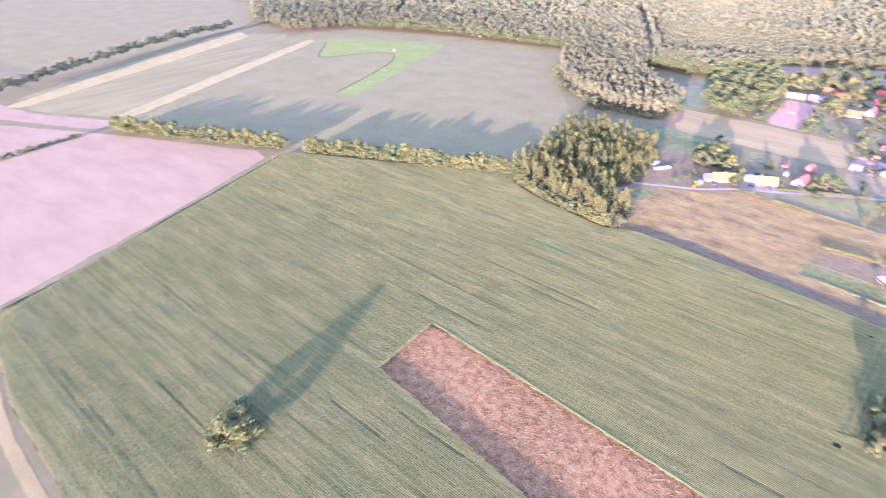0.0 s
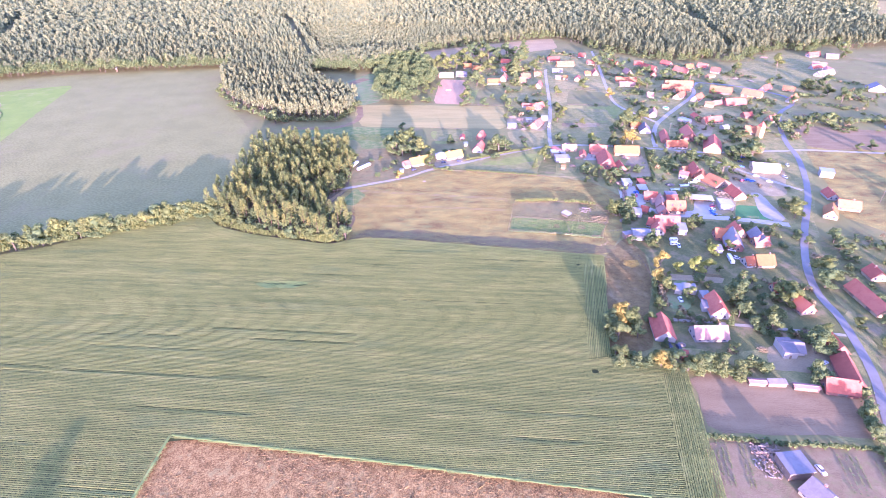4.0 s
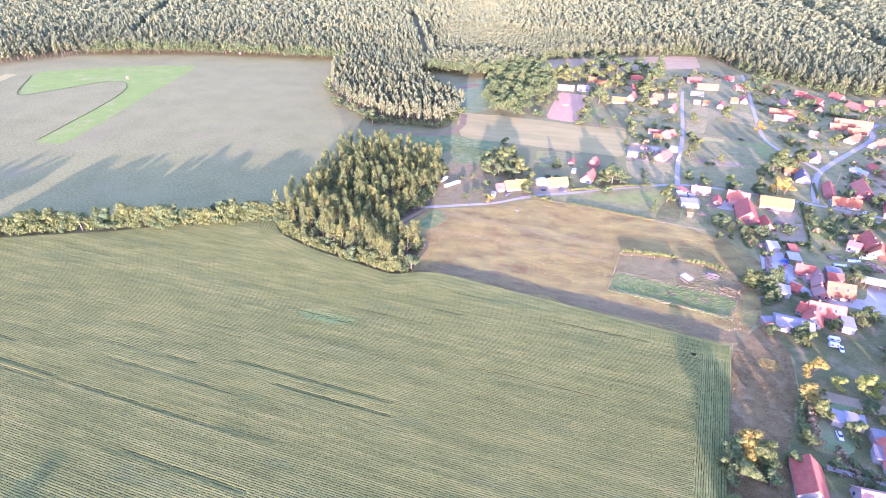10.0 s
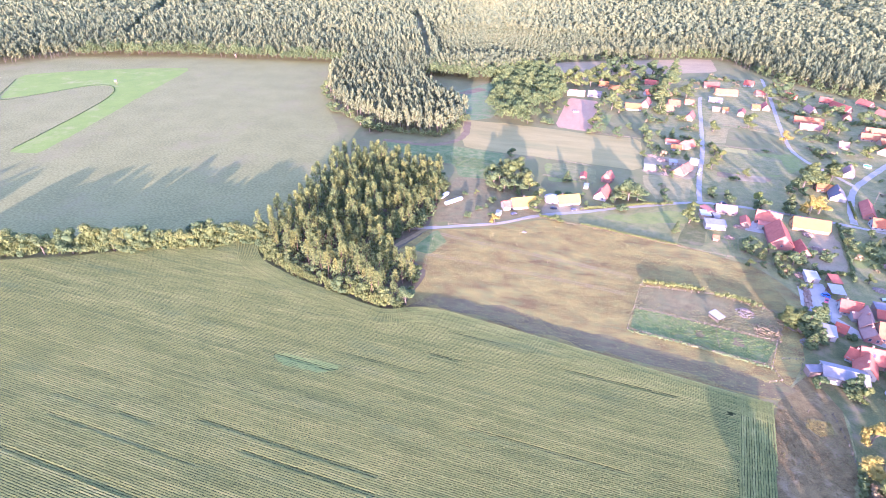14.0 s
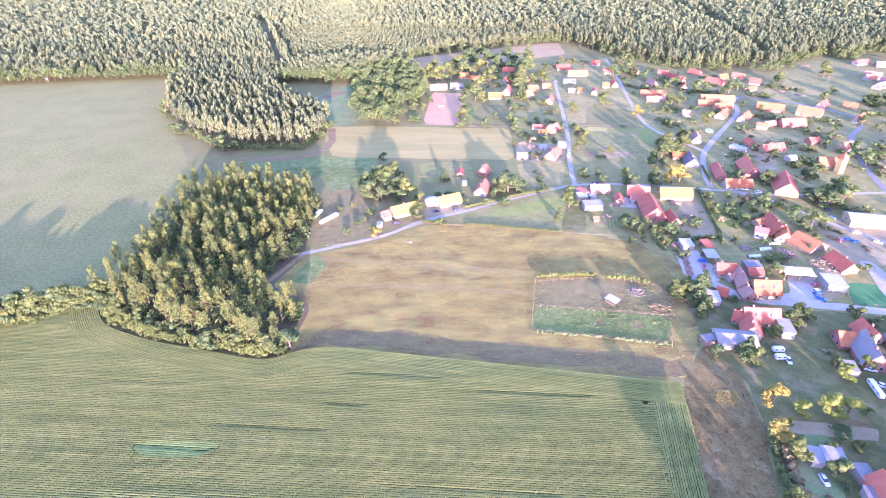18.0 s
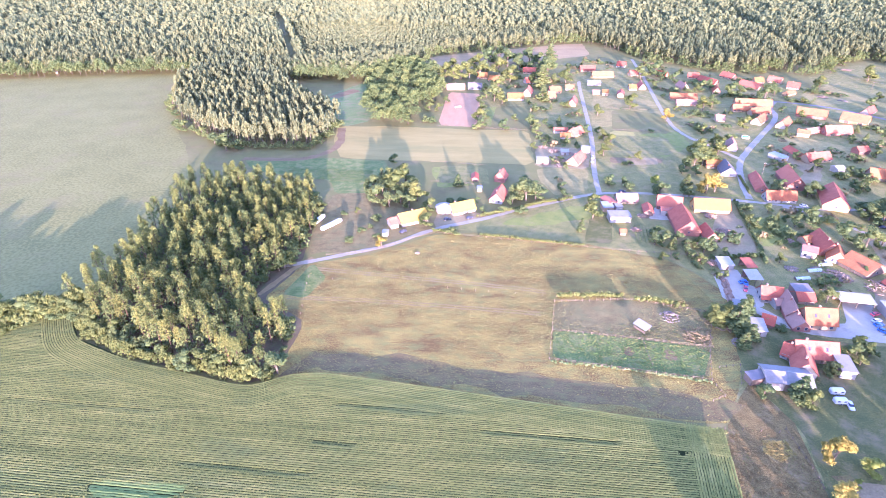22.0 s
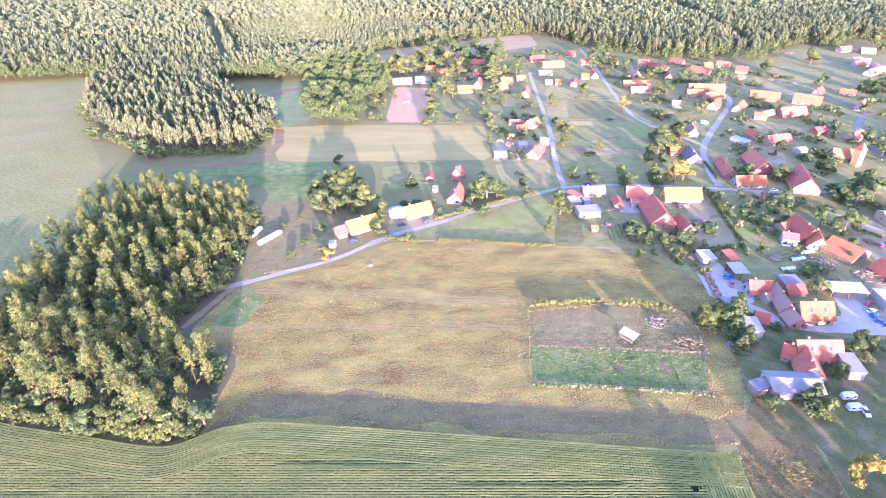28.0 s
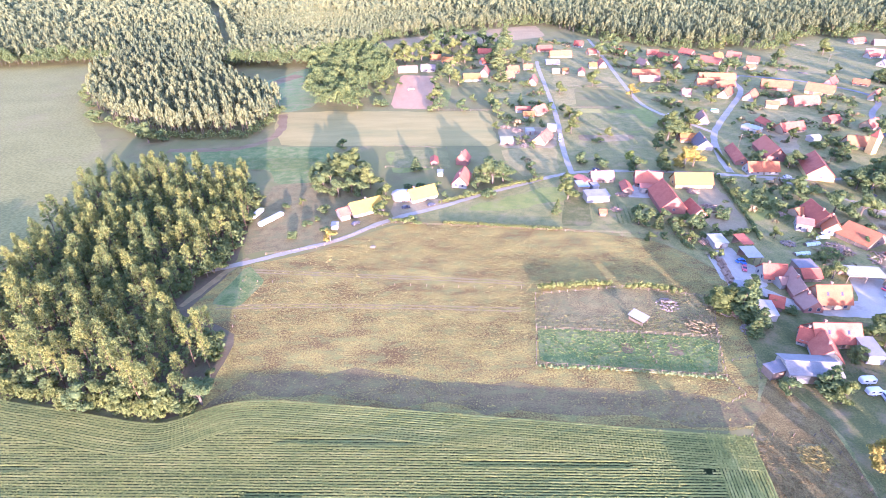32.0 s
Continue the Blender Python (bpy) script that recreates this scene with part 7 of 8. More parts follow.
def heap(x, y, radius, height, kind):
    """A loose heap of many small pieces."""
    n = 90
    a, r = heap_rng.uniform(0, 6.28, n), radius * np.sqrt(heap_rng.uniform(0, 1, n))
    verts, faces = [], []
    for k in range(n):
        z = max(0.05, height * (1 - (r[k] / radius) ** 1.4) * heap_rng.uniform(0.5, 1))
        s = heap_rng.uniform(0.2, 0.5)
        ln = {"timber": 2.6, "stone": 1.0, "brush": 1.6}[kind] * s
        m = Euler((heap_rng.normal(0, 0.25), heap_rng.normal(0, 0.25), heap_rng.uniform(0, 3))).to_matrix()
        base = len(verts)
        for q in boxv(-ln, -s * 0.5, -s * 0.4, ln, s * 0.5, s * 0.4):
            v = m @ Vector(q) + Vector((r[k] * math.cos(a[k]), r[k] * math.sin(a[k]), z))
            verts.append((v.x, v.y, max(0.0, v.z)))
        faces += [tuple(i + base for i in f) for f in BOX]
    e = link("heap", verts, faces, HEAP[kind][0])
    e.matrix_basis = pose(x, y, 0.07)
    return tagged(e, HEAP[kind][1], "heap", "heaps", "stuff")


car(129.8, 224.1, 16, "blue")
car(128.5, 218.6, -112, "pink")
car(-30.5, 264.8, 43, "black")
car(-7.5, 279.8, 16, "black")
car(5.0, 282.1, 28, "black")
car(98.4, 321.0, 8, "black")
car(199.1, 305.4, -1, "white")
car(179.6, 415.8, -70, "white")
car(91.5, 377.6, -99, "white")
car(89.5, 369.6, -97, "white")
car(174.6, 202.4, 19, "pink")
car(172.4, 197.9, 17, "white")
car(171.6, 195.3, 11, "blue")
car(170.7, 191.1, -45, "blue")
car(179.2, 198.7, -68, "white")
car(130.4, 223.5, -94, "blue")
car(212.9, 244.1, 20, "pink")
car(217.4, 245.4, 11, "blue")
car(220.1, 243.3, 20, "blue")
car(227.1, 252.7, -19, "white")
car(231.7, 241.9, -44, "white")
car(133.8, 150.6, -101, "white")
car(115.8, 97.5, -92, "white")
car(123.8, -0.5, -93, "white")
car(128.9, -0.9, -77, "white")
car(160.8, 52.3, 25, "white")
car(162.5, 145.7, -26, "white")
car(161.3, 137.1, -34, "white")
car(165.6, 129.6, 29, "white")
car(98.4, 63.6, -70, "black")
car(102.5, 61.7, -84, "black")
car(260.9, 273.0, -105, "white")
car(233.7, 290.0, -5, "blue")
car(227.9, 280.5, -6, "black")
car(224.3, 270.6, -29, "blue")
car(247.1, 250.2, -76, "white")
trailer(-70.2, 269.8, 54, 14)
trailer(-78.1, 275.9, 73, 9)
trailer(131.2, 152.1, 0, 4.2)
trailer(132.6, 156.5, 0, 4.6)
trailer(157.1, 135.2, -98, 9)
fence("paddock_fence", [(41.9, 205.8), (35.1, 169.2), (91.8, 160.7), (97.9, 179.3), (107.0, 200.3), (75.5, 208.4), (41.9, 205.8)], 3.2, 1.3, "weathered wooden post fence round the paddock")
fence("paddock_divider", [(38.5, 186.4), (68.8, 182.8), (99.0, 178.6)], 3.2, 1.2, "low wooden fence across the paddock")
fence("paddock_divider", [(73.2, 182.1), (72.8, 175), (72.8, 167.8)], 2.6, 1.1, "low wooden fence across the green paddock")
fence("meadow_fence", [(-65.8, 192.4), (-69.8, 219.8), (-23.5, 216.2), (7.7, 212.4), (43.2, 209.4)], 6, 1.1, "thin row of pale fence posts across the meadow")
fence("lane_fence", [(-65.7, 239.5), (-45.2, 243.9), (-27.0, 256.7), (-12.0, 265.5)], 3.5, 1.1, "pale wooden fence along the lane")
fence("meadow_edge_fence", [(-12.0, 264.4), (9.9, 261.1), (44.6, 255.5), (64.6, 252.8), (89.3, 249.4), (123.5, 245.6)], 4, 1.2, "post and wire fence on the meadow's edge")
fence("arena_fence", [(-21.7, 444.6), (10.5, 439.7), (54.0, 435.6)], 4, 1.3, "dark wooden fence below the riding arena")
fence("pasture_fence", [(-22.1, 365.6), (-8.0, 363.7), (16.5, 359.4)], 4, 1.2, "weathered wooden pasture fence")
fence("pasture_fence", [(-19.8, 331.7), (-1.1, 329.9), (14.9, 327.3)], 4, 1.2, "weathered wooden pasture fence")
fence("garden_fence", [(127.4, 500.7), (172.2, 495.9)], 4, 1.2, "light wooden garden fence between plots")
fence("garden_fence", [(110.0, 439.3), (157.0, 437.9)], 4, 1.2, "light wooden garden fence between plots")
fence("corral_fence", [(97.0, 167.4), (105.2, 169.0), (101.5, 159.3), (110.1, 157.5)], 3, 1.3, "pale wooden corral rails")
fence("corral_fence", [(91.8, 160.7), (93.6, 153.3), (88.6, 151.0)], 3, 1.2, "pale wooden corral rails")
fence("corner_fence", [(87.7, 139.1), (104.4, 138.2)], 5, 1.2, "thin fence at the dry grassy corner")
fence("garden_fence", [(107.1, 139.5), (107.9, 125.2), (107.1, 114.8)], 4, 1.2, "garden fence at the dry corner")
fence("pitch_fence", [(184.4, 197.5), (182.9, 186.9), (196.4, 185.4)], 4, 1.4, "dark fence round the playing pitch")
hedge([(161.5, 309.4), (157.1, 286.0), (152.7, 261.6), (147.7, 240.8)], 2.2, 1.8, "dark", "clipped dark green garden hedge")
hedge([(-14.7, 266.8), (-6.7, 264.7)], 2, 2, "olive", "sunlit yellow-green shrubs by the lane")
hedge([(10.0, 263.2), (29.7, 260.0), (44.8, 257.0), (62.3, 254.0)], 1.6, 1.8, "olive", "sunlit yellow-green hedge on the meadow's edge")
hedge([(44.3, 209.3), (56.4, 210.2), (71.7, 210.1)], 2.6, 2, "olive", "sunlit shrub hedge at the paddock")
hedge([(76.6, 208.4), (88.1, 207.0), (95.4, 203.8)], 2.6, 2, "olive", "shrubs along the paddock fence")
hedge([(35.9, 167.9), (57.6, 165.6), (77.6, 162.4), (90.5, 159.9)], 0.9, 1.4, "lush", "rank green grass margin of the paddock")
hedge([(108.6, 107.5), (107.4, 98.2), (106.2, 91.0)], 3.2, 3.2, "brown", "overgrown brown hedge beside the dry corner")
hedge([(106.6, 112.5), (104.4, 101.5), (102.6, 90.5)], 2.6, 2.6, "dark", "dark green overgrown garden hedge")
hedge([(71.2, 54.2), (84.8, 51.4), (100.7, 48.8)], 2.5, 3, "dark", "dense hedge at the maize edge")
hedge([(101.9, 48.7), (118.8, 46.0), (125.4, 44.9)], 2.5, 3, "olive", "shrubby yellow-green garden hedge row")
hedge([(95.3, 13.4), (121.8, 10.1), (154.2, 8.4)], 1.6, 2.4, "dark", "low green hedge by the ploughed plot")
hedge([(167.2, 35.2), (160.5, 21.3), (158.2, 12.3)], 5, 5, "dark", "roadside shrubs in dense row")
hedge([(155.5, 8.7), (152.9, -9.0)], 2.5, 3, "dark", "dense green hedge along the road")
hedge([(9.9, 284.4), (30.7, 294.4), (46.5, 302.5), (66.2, 310.2)], 1.8, 2, "olive", "young trees and shrubs lining the lane")
hedge([(180.6, 348.8), (175.7, 322.2)], 1.2, 1.5, "olive", "low clipped hedge by the green")
hedge([(326.5, 385.7), (350.2, 377.6), (390.8, 378.6), (423.7, 384.4)], 5, 7, "dark", "tall dark hedge between fields")
hedge([(304.2, 220.2), (290.6, 185.6), (283.1, 148.9)], 2.5, 5, "dark", "scrubby bank on the dry grassland")
hedge([(-483.2, -36.5), (-488.4, -6.9), (-488.7, 23.7)], 4, 6, "dark", "dark shrubs along the ditch")
hedge([(-278.2, -109.4), (-284.3, -67.1), (-298.8, -12.5), (-311.2, 41.8), (-325.1, 98.9)], 1.2, 2.2, "lush", "grassy ditch bank between the fields")
hedge([(-606, 422), (-550, 357), (-529, 385), (-511, 425), (-492, 433), (-473, 419), (-456, 390), (-440, 344), (-425, 291), (-414, 251)], 0.4, 1.3, "dark", "dark grassy ditch along the green tongue")
hedge([(125.5, 244.4), (148.1, 248.3)], 2, 2.5, "olive", "garden shrubs in a row")
field("plot_kitchen_plot", [(93.7, 281.1), (108.9, 282.1), (102.4, 257.1), (87.8, 256.8)], 0.0620, M_LAWN, "green garden plot among the houses", 50, 0.3)
field("plot_farm_court", [(146.1, 300.6), (155.7, 300.0), (149.7, 256.2), (147.5, 247.3), (132.4, 248.1), (138.3, 271.2)], 0.0631, M_EARTH, "bare trodden earth among the houses", 51, 0.3)
field("plot_farm_court", [(117.5, 305.9), (125.8, 299.5), (120.9, 283.4), (104.4, 285.6), (111.4, 298.9)], 0.0642, M_YARD, "pale paved courtyard", 52, 0.3)
field("plot_cottage_plot", [(75.5, 297.4), (85.3, 290.0), (78.8, 257.3), (63.3, 258.2)], 0.0653, M_GARDEN, "short dry grass plot", 53, 0.3)
field("plot_cottage_plot", [(131.7, 498.5), (171.5, 486.9), (163.4, 431.7), (118.5, 438.8)], 0.0664, M_GROUND, "short dry grass plot", 54, 0.3)
field("plot_cottage_plot", [(111.4, 427.9), (156.8, 425.1), (154.9, 387.3), (101.0, 379.2)], 0.0675, M_LAWN, "green garden plot among the houses", 55, 0.3)
field("plot_bare_bed", [(113.9, 378.5), (136.7, 379.3), (134.1, 366.6), (110.3, 365.9)], 0.0686, M_EARTH, "bare trodden earth among the houses", 56, 0.3)
field("plot_cottage_plot", [(28.8, 505.2), (57.6, 503.3), (58.6, 438.2), (20.7, 440.5)], 0.0697, M_GROUND, "short dry grass plot", 57, 0.3)
field("plot_pasture", [(-14.9, 360.2), (16.4, 356.5), (18.1, 327.1), (-17.2, 330.8)], 0.0708, M_LAWN, "green garden plot among the houses", 58, 0.3)
field("plot_green", [(143.7, 319.9), (166.4, 352.6), (177.7, 353.9), (171.3, 320.0)], 0.0719, M_LAWN, "green garden plot among the houses", 59, 0.3)
field("plot_bare_bank", [(232.3, 400.8), (245.4, 376.2), (235.8, 360.6), (219.6, 377.8)], 0.0730, M_EARTH, "bare trodden earth among the houses", 60, 0.3)
field("plot_meadow_east", [(369.2, 580.9), (399.4, 490.6), (446.5, 551.0), (408.2, 619.4)], 0.0741, M_LAWN, "green garden plot among the houses", 61, 0.3)
field("plot_bare_yard", [(53.4, 399.3), (93.8, 396.9), (84.8, 357.3), (49.9, 359.4)], 0.0752, M_EARTH, "bare trodden earth among the houses", 62, 0.3)
field("plot_house_court", [(314.6, 496.1), (342.9, 458.9), (350.1, 427.4), (313.3, 429.7), (298.3, 461.7)], 0.0763, M_LAWN, "green garden plot among the houses", 63, 0.3)
field("plot_gravel_yard", [(-15.1, 278.4), (-12.7, 288.9), (7.2, 289.7), (15.6, 285.4), (10.8, 279.4), (-12.1, 267.8)], 0.0774, M_EARTH, "pale trodden earth yard", 64, 0.3)
field("plot_bare_yard", [(191.4, 229.2), (197.2, 216.0), (187.5, 197.4), (171.8, 189.2), (169.3, 193.4)], 0.0785, M_EARTH, "bare trodden earth among the houses", 65, 0.3)
field("plot_lawn", [(119.4, 189.0), (133.2, 188.3), (129.6, 176.5), (110.3, 166.7), (109.0, 177.5)], 0.0796, M_GARDEN, "dark green garden lawn among the houses", 66, 0.3)
field("plot_lawn", [(136.1, 153.7), (151.5, 150.3), (142.8, 130.9), (127.0, 131.1)], 0.0807, M_GARDEN, "dark green garden lawn among the houses", 67, 0.3)
field("plot_bare_bed", [(117.4, 121.5), (146.5, 117.5), (142.5, 112.0), (115.9, 115.8)], 0.0818, M_EARTH, "bare trodden earth among the houses", 68, 0.3)
field("plot_lawn", [(108.3, 100.5), (119.5, 98.3), (115.6, 86.9), (104.7, 88.9)], 0.0829, M_LAWN, "green garden plot among the houses", 69, 0.3)
field("plot_farm_court", [(143.4, 64.4), (170.7, 66.0), (168.7, 51.5), (157.4, 45.6), (135.0, 49.0)], 0.0840, M_EARTH, "bare trodden earth among the houses", 70, 0.3)
field("plot_kitchen_plot", [(94.3, 11.1), (113.2, 9.6), (107.5, -7.6), (89.9, -6.7)], 0.0851, M_SOIL, "dark dug garden soil", 71, 0.3)
field("plot_lawn", [(119.5, 115.4), (128.3, 114.7), (117.6, 89.1), (103.5, 92.5)], 0.0862, M_LUSH, "fresh green lawn", 72, 0.3)
field("plot_bare_court", [(212.2, 272.0), (255.7, 267.7), (232.0, 217.5), (197.0, 220.8)], 0.0873, M_EARTH, "bare trodden earth among the houses", 73, 0.3)
field("plot_gravel_court", [(209.0, 224.4), (215.7, 223.8), (214.4, 186.2), (206.7, 179.0), (201.2, 189.8)], 0.0884, M_LANE, "pale gravel yard", 74, 0.3)
field("plot_roadside_lawn", [(180.6, 34.1), (189.1, 33.5), (168.1, 7.8), (171.1, 17.7)], 0.0895, M_LUSH, "fresh green lawn", 75, 0.3)
field("plot_shade_meadow", [(-67.4, 203.6), (-61.0, 219.4), (-70.8, 232.0), (-78.2, 205.8)], 0.0906, M_PADDOCK, "green shaded grass at the wood edge", 76, 0.3)
white_hut(-9.6, 290.6)
pool(217.8, 425.6)
arena_jump(-6.3, 498.3)
paddock_shelter(74.5, 188.8)
church_tower(270, 338)
hunting_stand(-450.4, 600.8)
hunting_stand(-489.4, 439.4)
heap(95.5, 185.6, 6, 1.6, "brush")
heap(88.4, 197.2, 4, 1.2, "stone")
heap(190.8, 221.2, 8, 2.2, "timber")
heap(175.6, 229.5, 3, 1.4, "stone")
heap(140.5, 272.3, 4, 1.5, "timber")
heap(113.9, 7.2, 5, 1.2, "timber")
heap(112.1, 0.5, 5, 1.2, "stone")
heap(56.2, 366.0, 4, 1.3, "timber")
heap(66.3, 362.4, 4, 1.2, "stone")
heap(140.0, 290.3, 3, 1.2, "timber")
heap(210.3, 247.5, 3, 1, "brush")
heap(123.2, 239.7, 3, 1.4, "timber")
heap(104.3, 194.7, 3, 0.8, "brush")
heap(108.6, 191.8, 3, 0.7, "timber")
heap(110.4, 181.8, 3, 0.9, "stone")
heap(59.0, 397.8, 3, 1, "timber")
heap(65.6, 390.4, 4, 1, "timber")
heap(67.2, 378.0, 3, 0.9, "stone")
heap(76.0, 385.2, 3, 1, "timber")
heap(57.9, 365.9, 3, 0.8, "stone")
heap(69.5, 370.4, 3, 0.8, "timber")
heap(62.4, 378.2, 2.5, 0.9, "stone")
heap(175.5, 232.1, 5, 1.6, "timber")
heap(176.8, 229.8, 4, 1.4, "timber")
heap(157.9, 236.8, 3, 1, "stone")
heap(169.4, 237.2, 2.5, 0.9, "stone")
heap(170.2, 263.5, 2, 0.8, "timber")
heap(102.6, 289.0, 2.5, 1, "timber")
heap(139.1, 269.9, 3, 1.1, "timber")
heap(94.2, 272.4, 2, 1, "timber")
heap(151.3, 60.0, 2, 0.8, "brush")
heap(139.0, 61.0, 2, 0.8, "brush")
heap(104.5, 63.9, 1.5, 0.8, "stone")
heap(125.8, 60.3, 2, 0.8, "brush")
heap(242.8, 419.9, 3, 0.8, "brush")
heap(-21.0, 243.6, 0.9, 0.5, "stone")
heap(243.7, 379.7, 3, 0.9, "stone")
heap(445.0, 698.7, 5, 1, "stone")
heap(433.7, 664.4, 5, 1, "timber")
heap(342.5, 546.4, 4, 1, "timber")
heap(354.0, 534.4, 4, 1, "stone")
for k in range(8):
    log_stack(119.0 + 0.55 * k - 1.5 * (k % 2), 208.5 + 2.5 * k, 84 + 3 * math.sin(4 * k))
utility_pole(276.5, 434.9, 20)
utility_pole(402.5, 571.0, 20)
utility_pole(288.1, 207.6, 20)
utility_pole(195.8, 350.8, 20)
polytunnel(175.2, 241.3, 8)
polytunnel(167.6, 235.8, 8)
polytunnel(179.9, 244.5, 8)
polytunnel(158.4, 228.5, 8)

# ---- single trees of the southern gardens ----
for kind, x, y, h, w in (("golden", 115.2, 128.0, 9.5, 0.72), ("lime", 123.9, 124.1, 8, 1.1), ("lime", 132.6, 123.6, 10.5, 1.1), ("lime", 138.6, 122.8, 9.5, 1.15), ("golden", 109.8, 113.2, 7, 1.05), ("olive", 119.4, 148.9, 9, 0.75), ("broadleaf", 120.3, 94, 5, 1.0), ("lime", 117.5, 119.6, 3, 1.1),
                         ("broadleaf", 115, 201, 7.5, 1.1), ("lime", 121.4, 331, 7, 1.5), ("broadleaf", 39.5, 322, 10, 1.5), ("broadleaf", 62, 323, 6, 1.3), ("conifer", 92.8, 334, 6, 1.2)):
    tree(kind, x, y, h, w)

# ---- garden planting between the houses ----
TAKEN = [(o.matrix_basis.translation.x, o.matrix_basis.translation.y) for o in bpy.data.objects if o.get("category") in ("house", "barn", "shed", "carport", "hall", "stable", "car", "caravan", "hut")]
LANES = [q for pts in ([(-15, 268), (31, 293), (84, 318), (158, 313), (208, 302), (288, 306)], [(84, 318), (99, 422), (116, 573)], [(205, 716), (178, 515), (171, 454), (194, 380)],
                       [(172, 314), (195, 379), (230, 428), (280, 505), (331, 513), (375, 460)], [(368, 490), (305, 370), (250, 225), (197, 131), (187, 85), (177, 44), (160, 4)], [(112, 208), (150, 187), (212, 177)])
         for q in curve_points(pts, 4)]


def free(x, y, house_gap=9.5, lane_gap=4.5):
    return all((x - a) ** 2 + (y - b) ** 2 > house_gap ** 2 for a, b in TAKEN) and all((x - q.x) ** 2 + (y - q.y) ** 2 > lane_gap ** 2 for q in LANES)


GARDENS = [([(96, 60), (182, 60), (200, 120), (225, 175), (130, 180), (112, 150), (108, 100)], 9.5), ([(110, 215), (180, 208), (258, 232), (282, 300), (180, 300), (120, 300)], 9.5),
           ([(60, 330), (80, 330), (96, 440), (110, 560), (60, 540), (56, 440)], 10), ([(95, 330), (170, 325), (190, 385), (165, 440), (165, 520), (112, 560), (104, 440)], 13),
           ]
GARDENS += [([(185, 320), (300, 320), (330, 400), (350, 460), (300, 500), (240, 430), (205, 380)], 10), ([(185, 430), (260, 480), (330, 530), (400, 560), (310, 610), (210, 690), (180, 600)], 10.5),
           ([(20, 560), (120, 590), (190, 700), (150, 715), (30, 640)], 11), ([(290, 330), (330, 400), (390, 500), (450, 560), (500, 480), (420, 360), (330, 340)], 14), ([(196, 20), (240, 30), (330, 80), (300, 150), (245, 165), (212, 120), (200, 80)], 10.5)]
for i, (poly, gap) in enumerate(GARDENS):
    for x, y in scatter(poly, gap, 60 + i, 0.45):
        if free(x, y) and not (106 < x < 152 and 90 < y < 160) and math.sin(x * 0.11 + 1.7 * math.sin(y * 0.07)) + tree_rng.uniform(-1, 1) > (0.45 if i == 0 else 1.1 if i == 3 else 0.8):
            k = tree_rng.choice(["bush", "bush", "bush", "olive", "conifer"] if i == 0 else ["bush", "bush", "bush", "broadleaf", "olive", "conifer"])
            tree(k, x, y, tree_rng.uniform(2, 4.5) if k == "bush" else tree_rng.uniform(3.5, 7.5), 1.1, "garden trees")



# ---- vegetable beds ----
def beds(x, y, turn, length, width, n, material, label):
    """Rows of low garden plants on a plot."""
    rng = np.random.RandomState(int(abs(x) * 7 + abs(y)))
    c, s = math.cos(radians(turn)), math.sin(radians(turn))
    spec = []
    for k in range(n):
        v = -width / 2 + width * (k + 0.5) / n
        for u in np.arange(-length / 2, length / 2, 0.9):
            if rng.uniform() > 0.12:
                spec.append((x + u * c - v * s, y + u * s + v * c, 0.25, rng.uniform(0.25, 0.5), 0.7))
    vv, ff = clumps(spec, 5, 0.22, 5, False)
    vv[:, 2] = np.maximum(vv[:, 2], 0.05)
    return tagged(bulk("vegetable_bed", vv, ff, material), label, "vegetable bed", kind="stuff")


beds(98, 4, 78, 22, 5, 3, M_LEAF, "rows of green vegetables on dark soil")
beds(105, 2, 78, 20, 3, 2, M_OLIVE, "rows of yellow-green vegetables on soil")
beds(140, -2, 78, 16, 8, 4, M_LEAF, "rows of green vegetables on dark soil")
beds(150, -3, 78, 14, 4, 2, M_LEAF, "rows of green vegetables on dark soil")
beds(98, 268, 80, 20, 12, 6, M_LEAF, "rows of kitchen vegetables on a plot")
beds(172, 262, 30, 22, 12, 5, M_OLIVE, "rows of garden vegetables on a plot")
beds(168, 240, 20, 18, 9, 4, M_LEAF, "rows of garden vegetables on a plot")
beds(186, 250, 30, 16, 8, 4, M_OLIVE, "rows of garden vegetables on a plot")
beds(-90, 340, -4, 60, 20, 9, M_OLIVE, "leafy crop rows beside the wood")

# ---- shrubs and tall herbs too many to count ----
SHRUB = clumps([(0, 0, 0.5, 0.55, 0.8), (0.45, 0.2, 0.35, 0.4, 0.8), (-0.3, -0.4, 0.3, 0.4, 0.7)], 11, 0.21, 91, False)
shrub_rng = np.random.RandomState(15)
found = np.concatenate([scatter(poly, 3.1, 80 + i, 0.5) for i, (poly, _) in enumerate(GARDENS) if i != 3])
dense = np.sin(found[:, 0] * 0.13 + 2.1 * np.sin(found[:, 1] * 0.045)) + np.cos(found[:, 1] * 0.16 + found[:, 0] * 0.05) + shrub_rng.normal(0, 0.55, len(found))
found = found[dense > 1.3]
built = np.array(TAKEN)
found = found[(np.hypot(found[:, None, 0] - built[None, :, 0], found[:, None, 1] - built[None, :, 1]) > 7.5).all(1)]
lane = np.array([(q.x, q.y) for q in LANES])
found = found[(np.hypot(found[:, None, 0] - lane[None, :, 0], found[:, None, 1] - lane[None, :, 1]) > 4).all(1)]
found = found[~((found[:, 0] > 106) & (found[:, 0] < 152) & (found[:, 1] > 96) & (found[:, 1] < 160))]
kindof = shrub_rng.randint(0, 5, len(found))
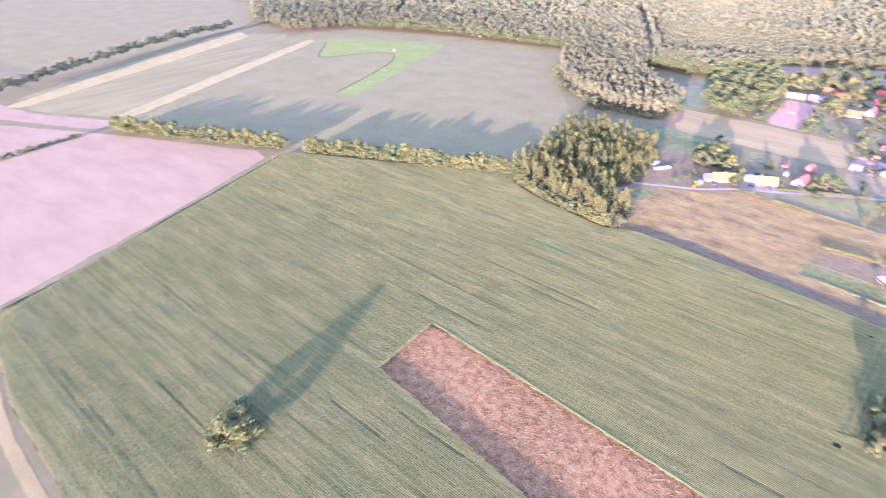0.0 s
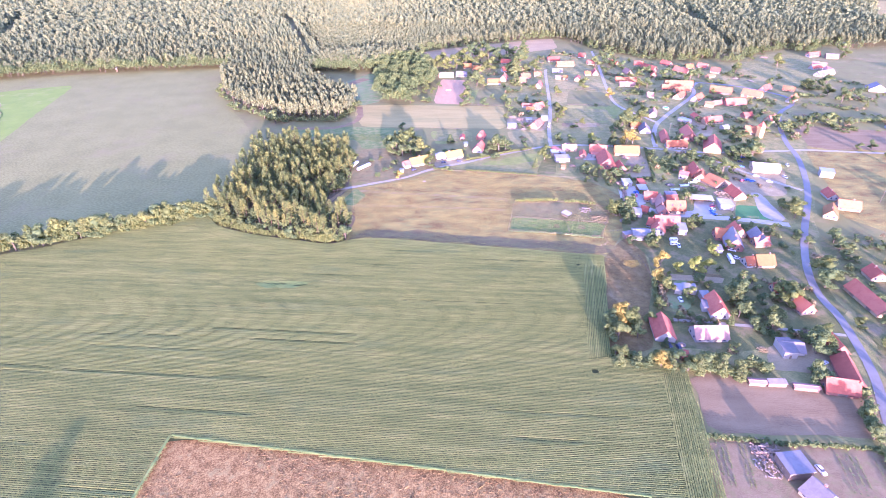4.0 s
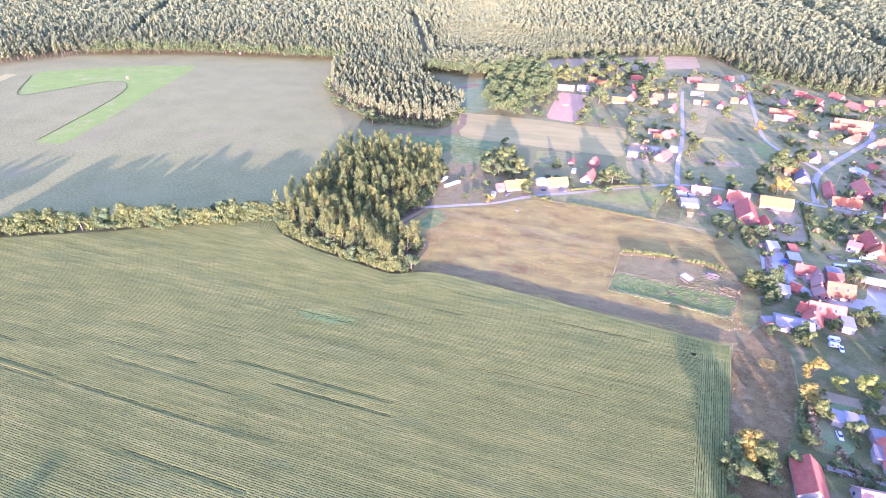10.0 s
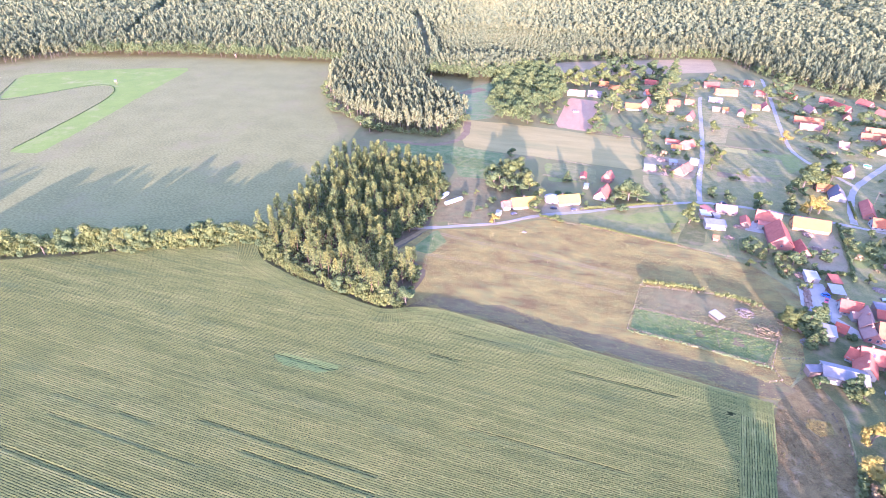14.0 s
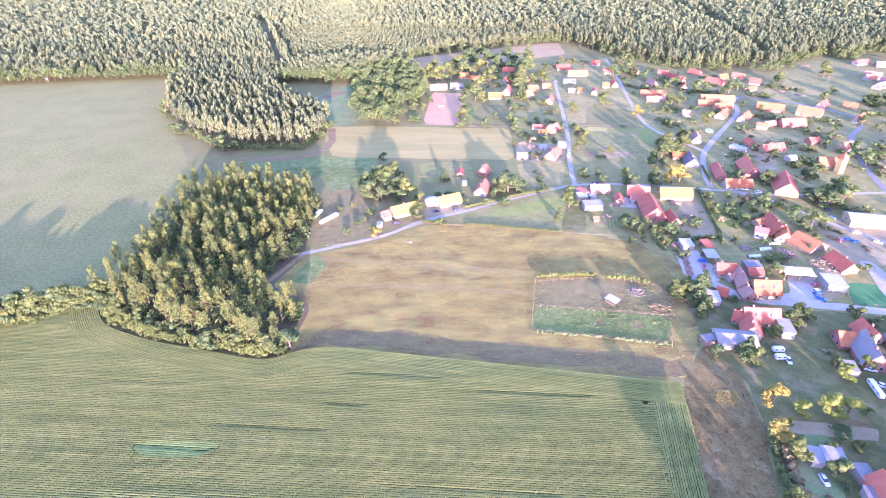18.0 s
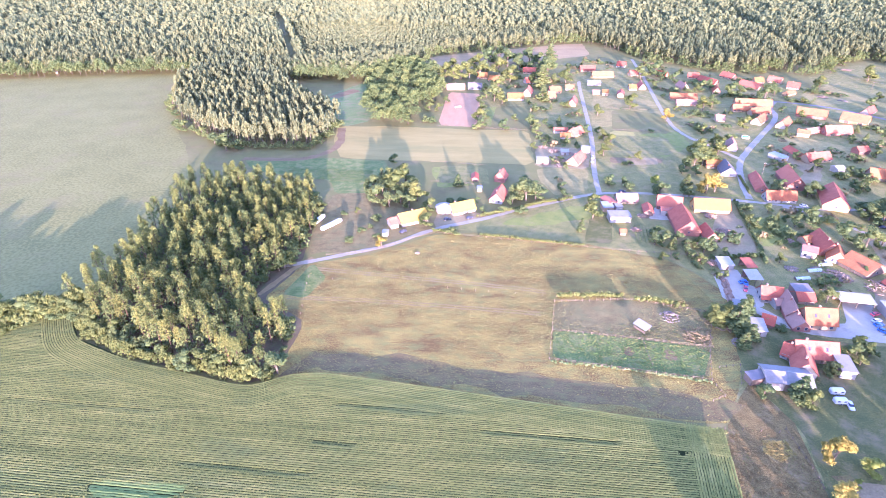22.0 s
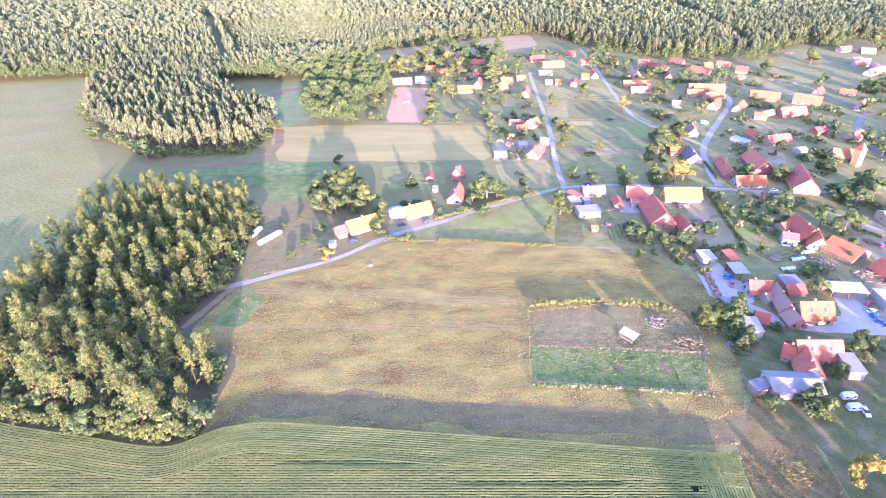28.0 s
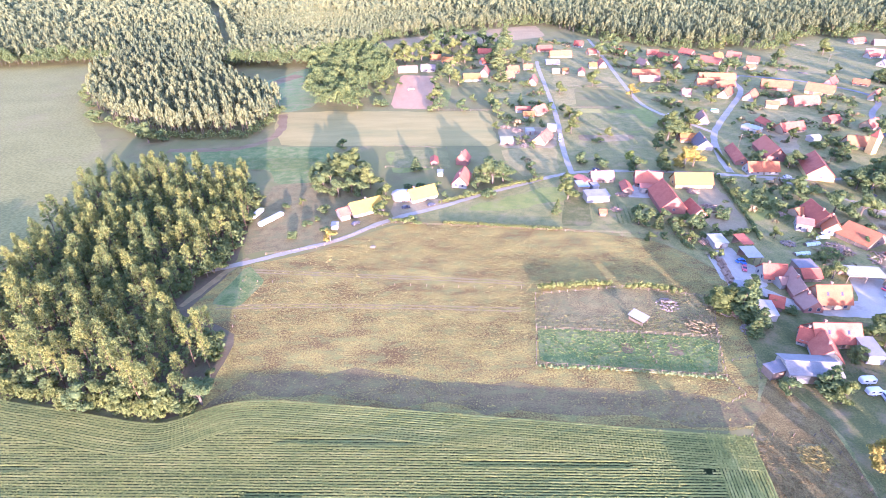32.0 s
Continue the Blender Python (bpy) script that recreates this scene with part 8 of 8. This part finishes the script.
for k, (m, label) in {0: (M_BROWNLEAF, "dry brown shrubs and herbs in gardens"), 1: (M_OLIVE, "yellow-green shrubs in the gardens"), 2: (M_LEAF, "dark green shrubs in the gardens")}.items():
    some = found[(kindof == k) | ((kindof > 2) & (k == 2))]
    wood_mass("garden_shrubs", some, shrub_rng.gamma(4, 0.42, len(some)) + 0.5, shrub_rng.gamma(4, 0.5, len(some)) + 0.8, SHRUB, m, label, 90 + k)

# ---- tufts of the dry meadow and weeds of the fallow strip ----
tuft_rng = np.random.RandomState(14)


def tufts(name, poly, spacing, seed, least, size, base, rise, material, label):
    """Crossed blades standing in drifts over a field."""
    tp = scatter(poly, spacing, seed, 0.5)
    thick = np.sin(tp[:, 0] * 0.09 + 2 * np.sin(tp[:, 1] * 0.05)) + np.cos(tp[:, 1] * 0.13 + tp[:, 0] * 0.03) + tuft_rng.normal(0, 0.8, len(tp))
    tp = tp[thick > least]
    n = len(tp)
    ang = tuft_rng.uniform(0, 3.14, n)
    sz = tuft_rng.gamma(2.5, size, n) + 2 * size
    dx, dy = np.cos(ang) * sz, np.sin(ang) * sz
    quads = []
    for sx, sy in ((dx, dy), (-dy, dx)):
        lean = tuft_rng.normal(0, 0.12, (n, 2))
        low, x, y = np.full(n, base), tp[:, 0], tp[:, 1]
        quads.append(np.stack([np.stack([x - sx, y - sy, low], 1), np.stack([x + sx, y + sy, low], 1), np.stack([x + sx * 1.2 + lean[:, 0], y + sy * 1.2 + lean[:, 1], base + sz * rise], 1),
                               np.stack([x - sx * 1.2 + lean[:, 0], y - sy * 1.2 + lean[:, 1], base + sz * rise * 0.8], 1)], 1))
    v = np.concatenate(quads).reshape(-1, 3)
    return tagged(bulk(name, v, np.arange(len(v)).reshape(-1, 4), material), label, "grass", kind="stuff")


MEADOW = [(-60, 153), (-44, 160), (89, 141), (112, 205), (104, 238), (60, 256), (9, 263), (-36, 244), (-72, 230), (-64, 190)]
M_TUFT = mat("dry_grass_tufts", [(0.22, 0.165, 0.05), (0.32, 0.24, 0.07), (0.25, 0.225, 0.06)], 9, 0, 0.9, island=0.4, see=0.2)
M_STRAW_TUFT = mat("straw_tufts", [(0.15, 0.105, 0.04), (0.22, 0.155, 0.06), (0.165, 0.15, 0.045)], 9, 0, 0.9, island=0.5, see=0.2)
M_GREEN_TUFT = mat("green_tufts", [(0.10, 0.12, 0.04), (0.15, 0.16, 0.05), (0.19, 0.165, 0.06)], 9, 0, 0.9, island=0.5, see=0.2)
M_PADDOCK_TUFT = mat("paddock_herbs", [(0.11, 0.16, 0.04), (0.16, 0.21, 0.05), (0.22, 0.23, 0.06)], 9, 0, 0.9, island=0.5, see=0.25)
M_WEED_TUFT = mat("dry_weeds", [(0.208, 0.115, 0.041), (0.354, 0.215, 0.078), (0.25, 0.19, 0.057)], 9, 0, 0.9, island=0.5, see=0.25)
tufts("grass_tufts", MEADOW, 0.6, 70, -0.2, 0.045, 0.04, 0.34, M_TUFT, "yellow grass tufts on the dry meadow")
tufts("weed_tufts", PATCH, 0.7, 71, -0.4, 0.055, 0.05, 0.4, M_WEED_TUFT, "dry reddish weeds on the fallow strip")
tufts("grass_tufts", [(87.5, 139), (105, 162), (112, 140), (105, 110), (96, 85), (92, 62), (70.5, 54)], 0.55, 72, -0.3, 0.05, 0.04, 0.4, M_STRAW_TUFT, "dry weeds of the grassy corner")
tufts("grass_tufts", [(107, 160), (113, 140), (106, 112), (112, 104), (140, 120), (150, 150), (128, 172)], 0.9, 73, 0.2, 0.06, 0.02, 0.3, M_GREEN_TUFT, "rough grass tufts of the gardens")
tufts("grass_tufts", [(97.8, 135), (105, 135.3), (105.6, 130), (99.6, 127), (95.9, 130.5)], 0.35, 74, -9, 0.05, 0.06, 0.7, M_TUFT, "pale straw tufts in the dry corner")
tufts("paddock_tufts", [(39, 187), (36, 170), (90, 162), (98, 178)], 0.7, 75, -0.2, 0.06, 0.08, 0.5, M_PADDOCK_TUFT, "fresh green herbs in the paddock")
tufts("paddock_tufts", [(42, 206), (39, 188), (98, 179), (105, 202), (76, 207)], 0.8, 76, 0.1, 0.06, 0.06, 0.5, M_GREEN_TUFT, "weeds on the brown paddock")
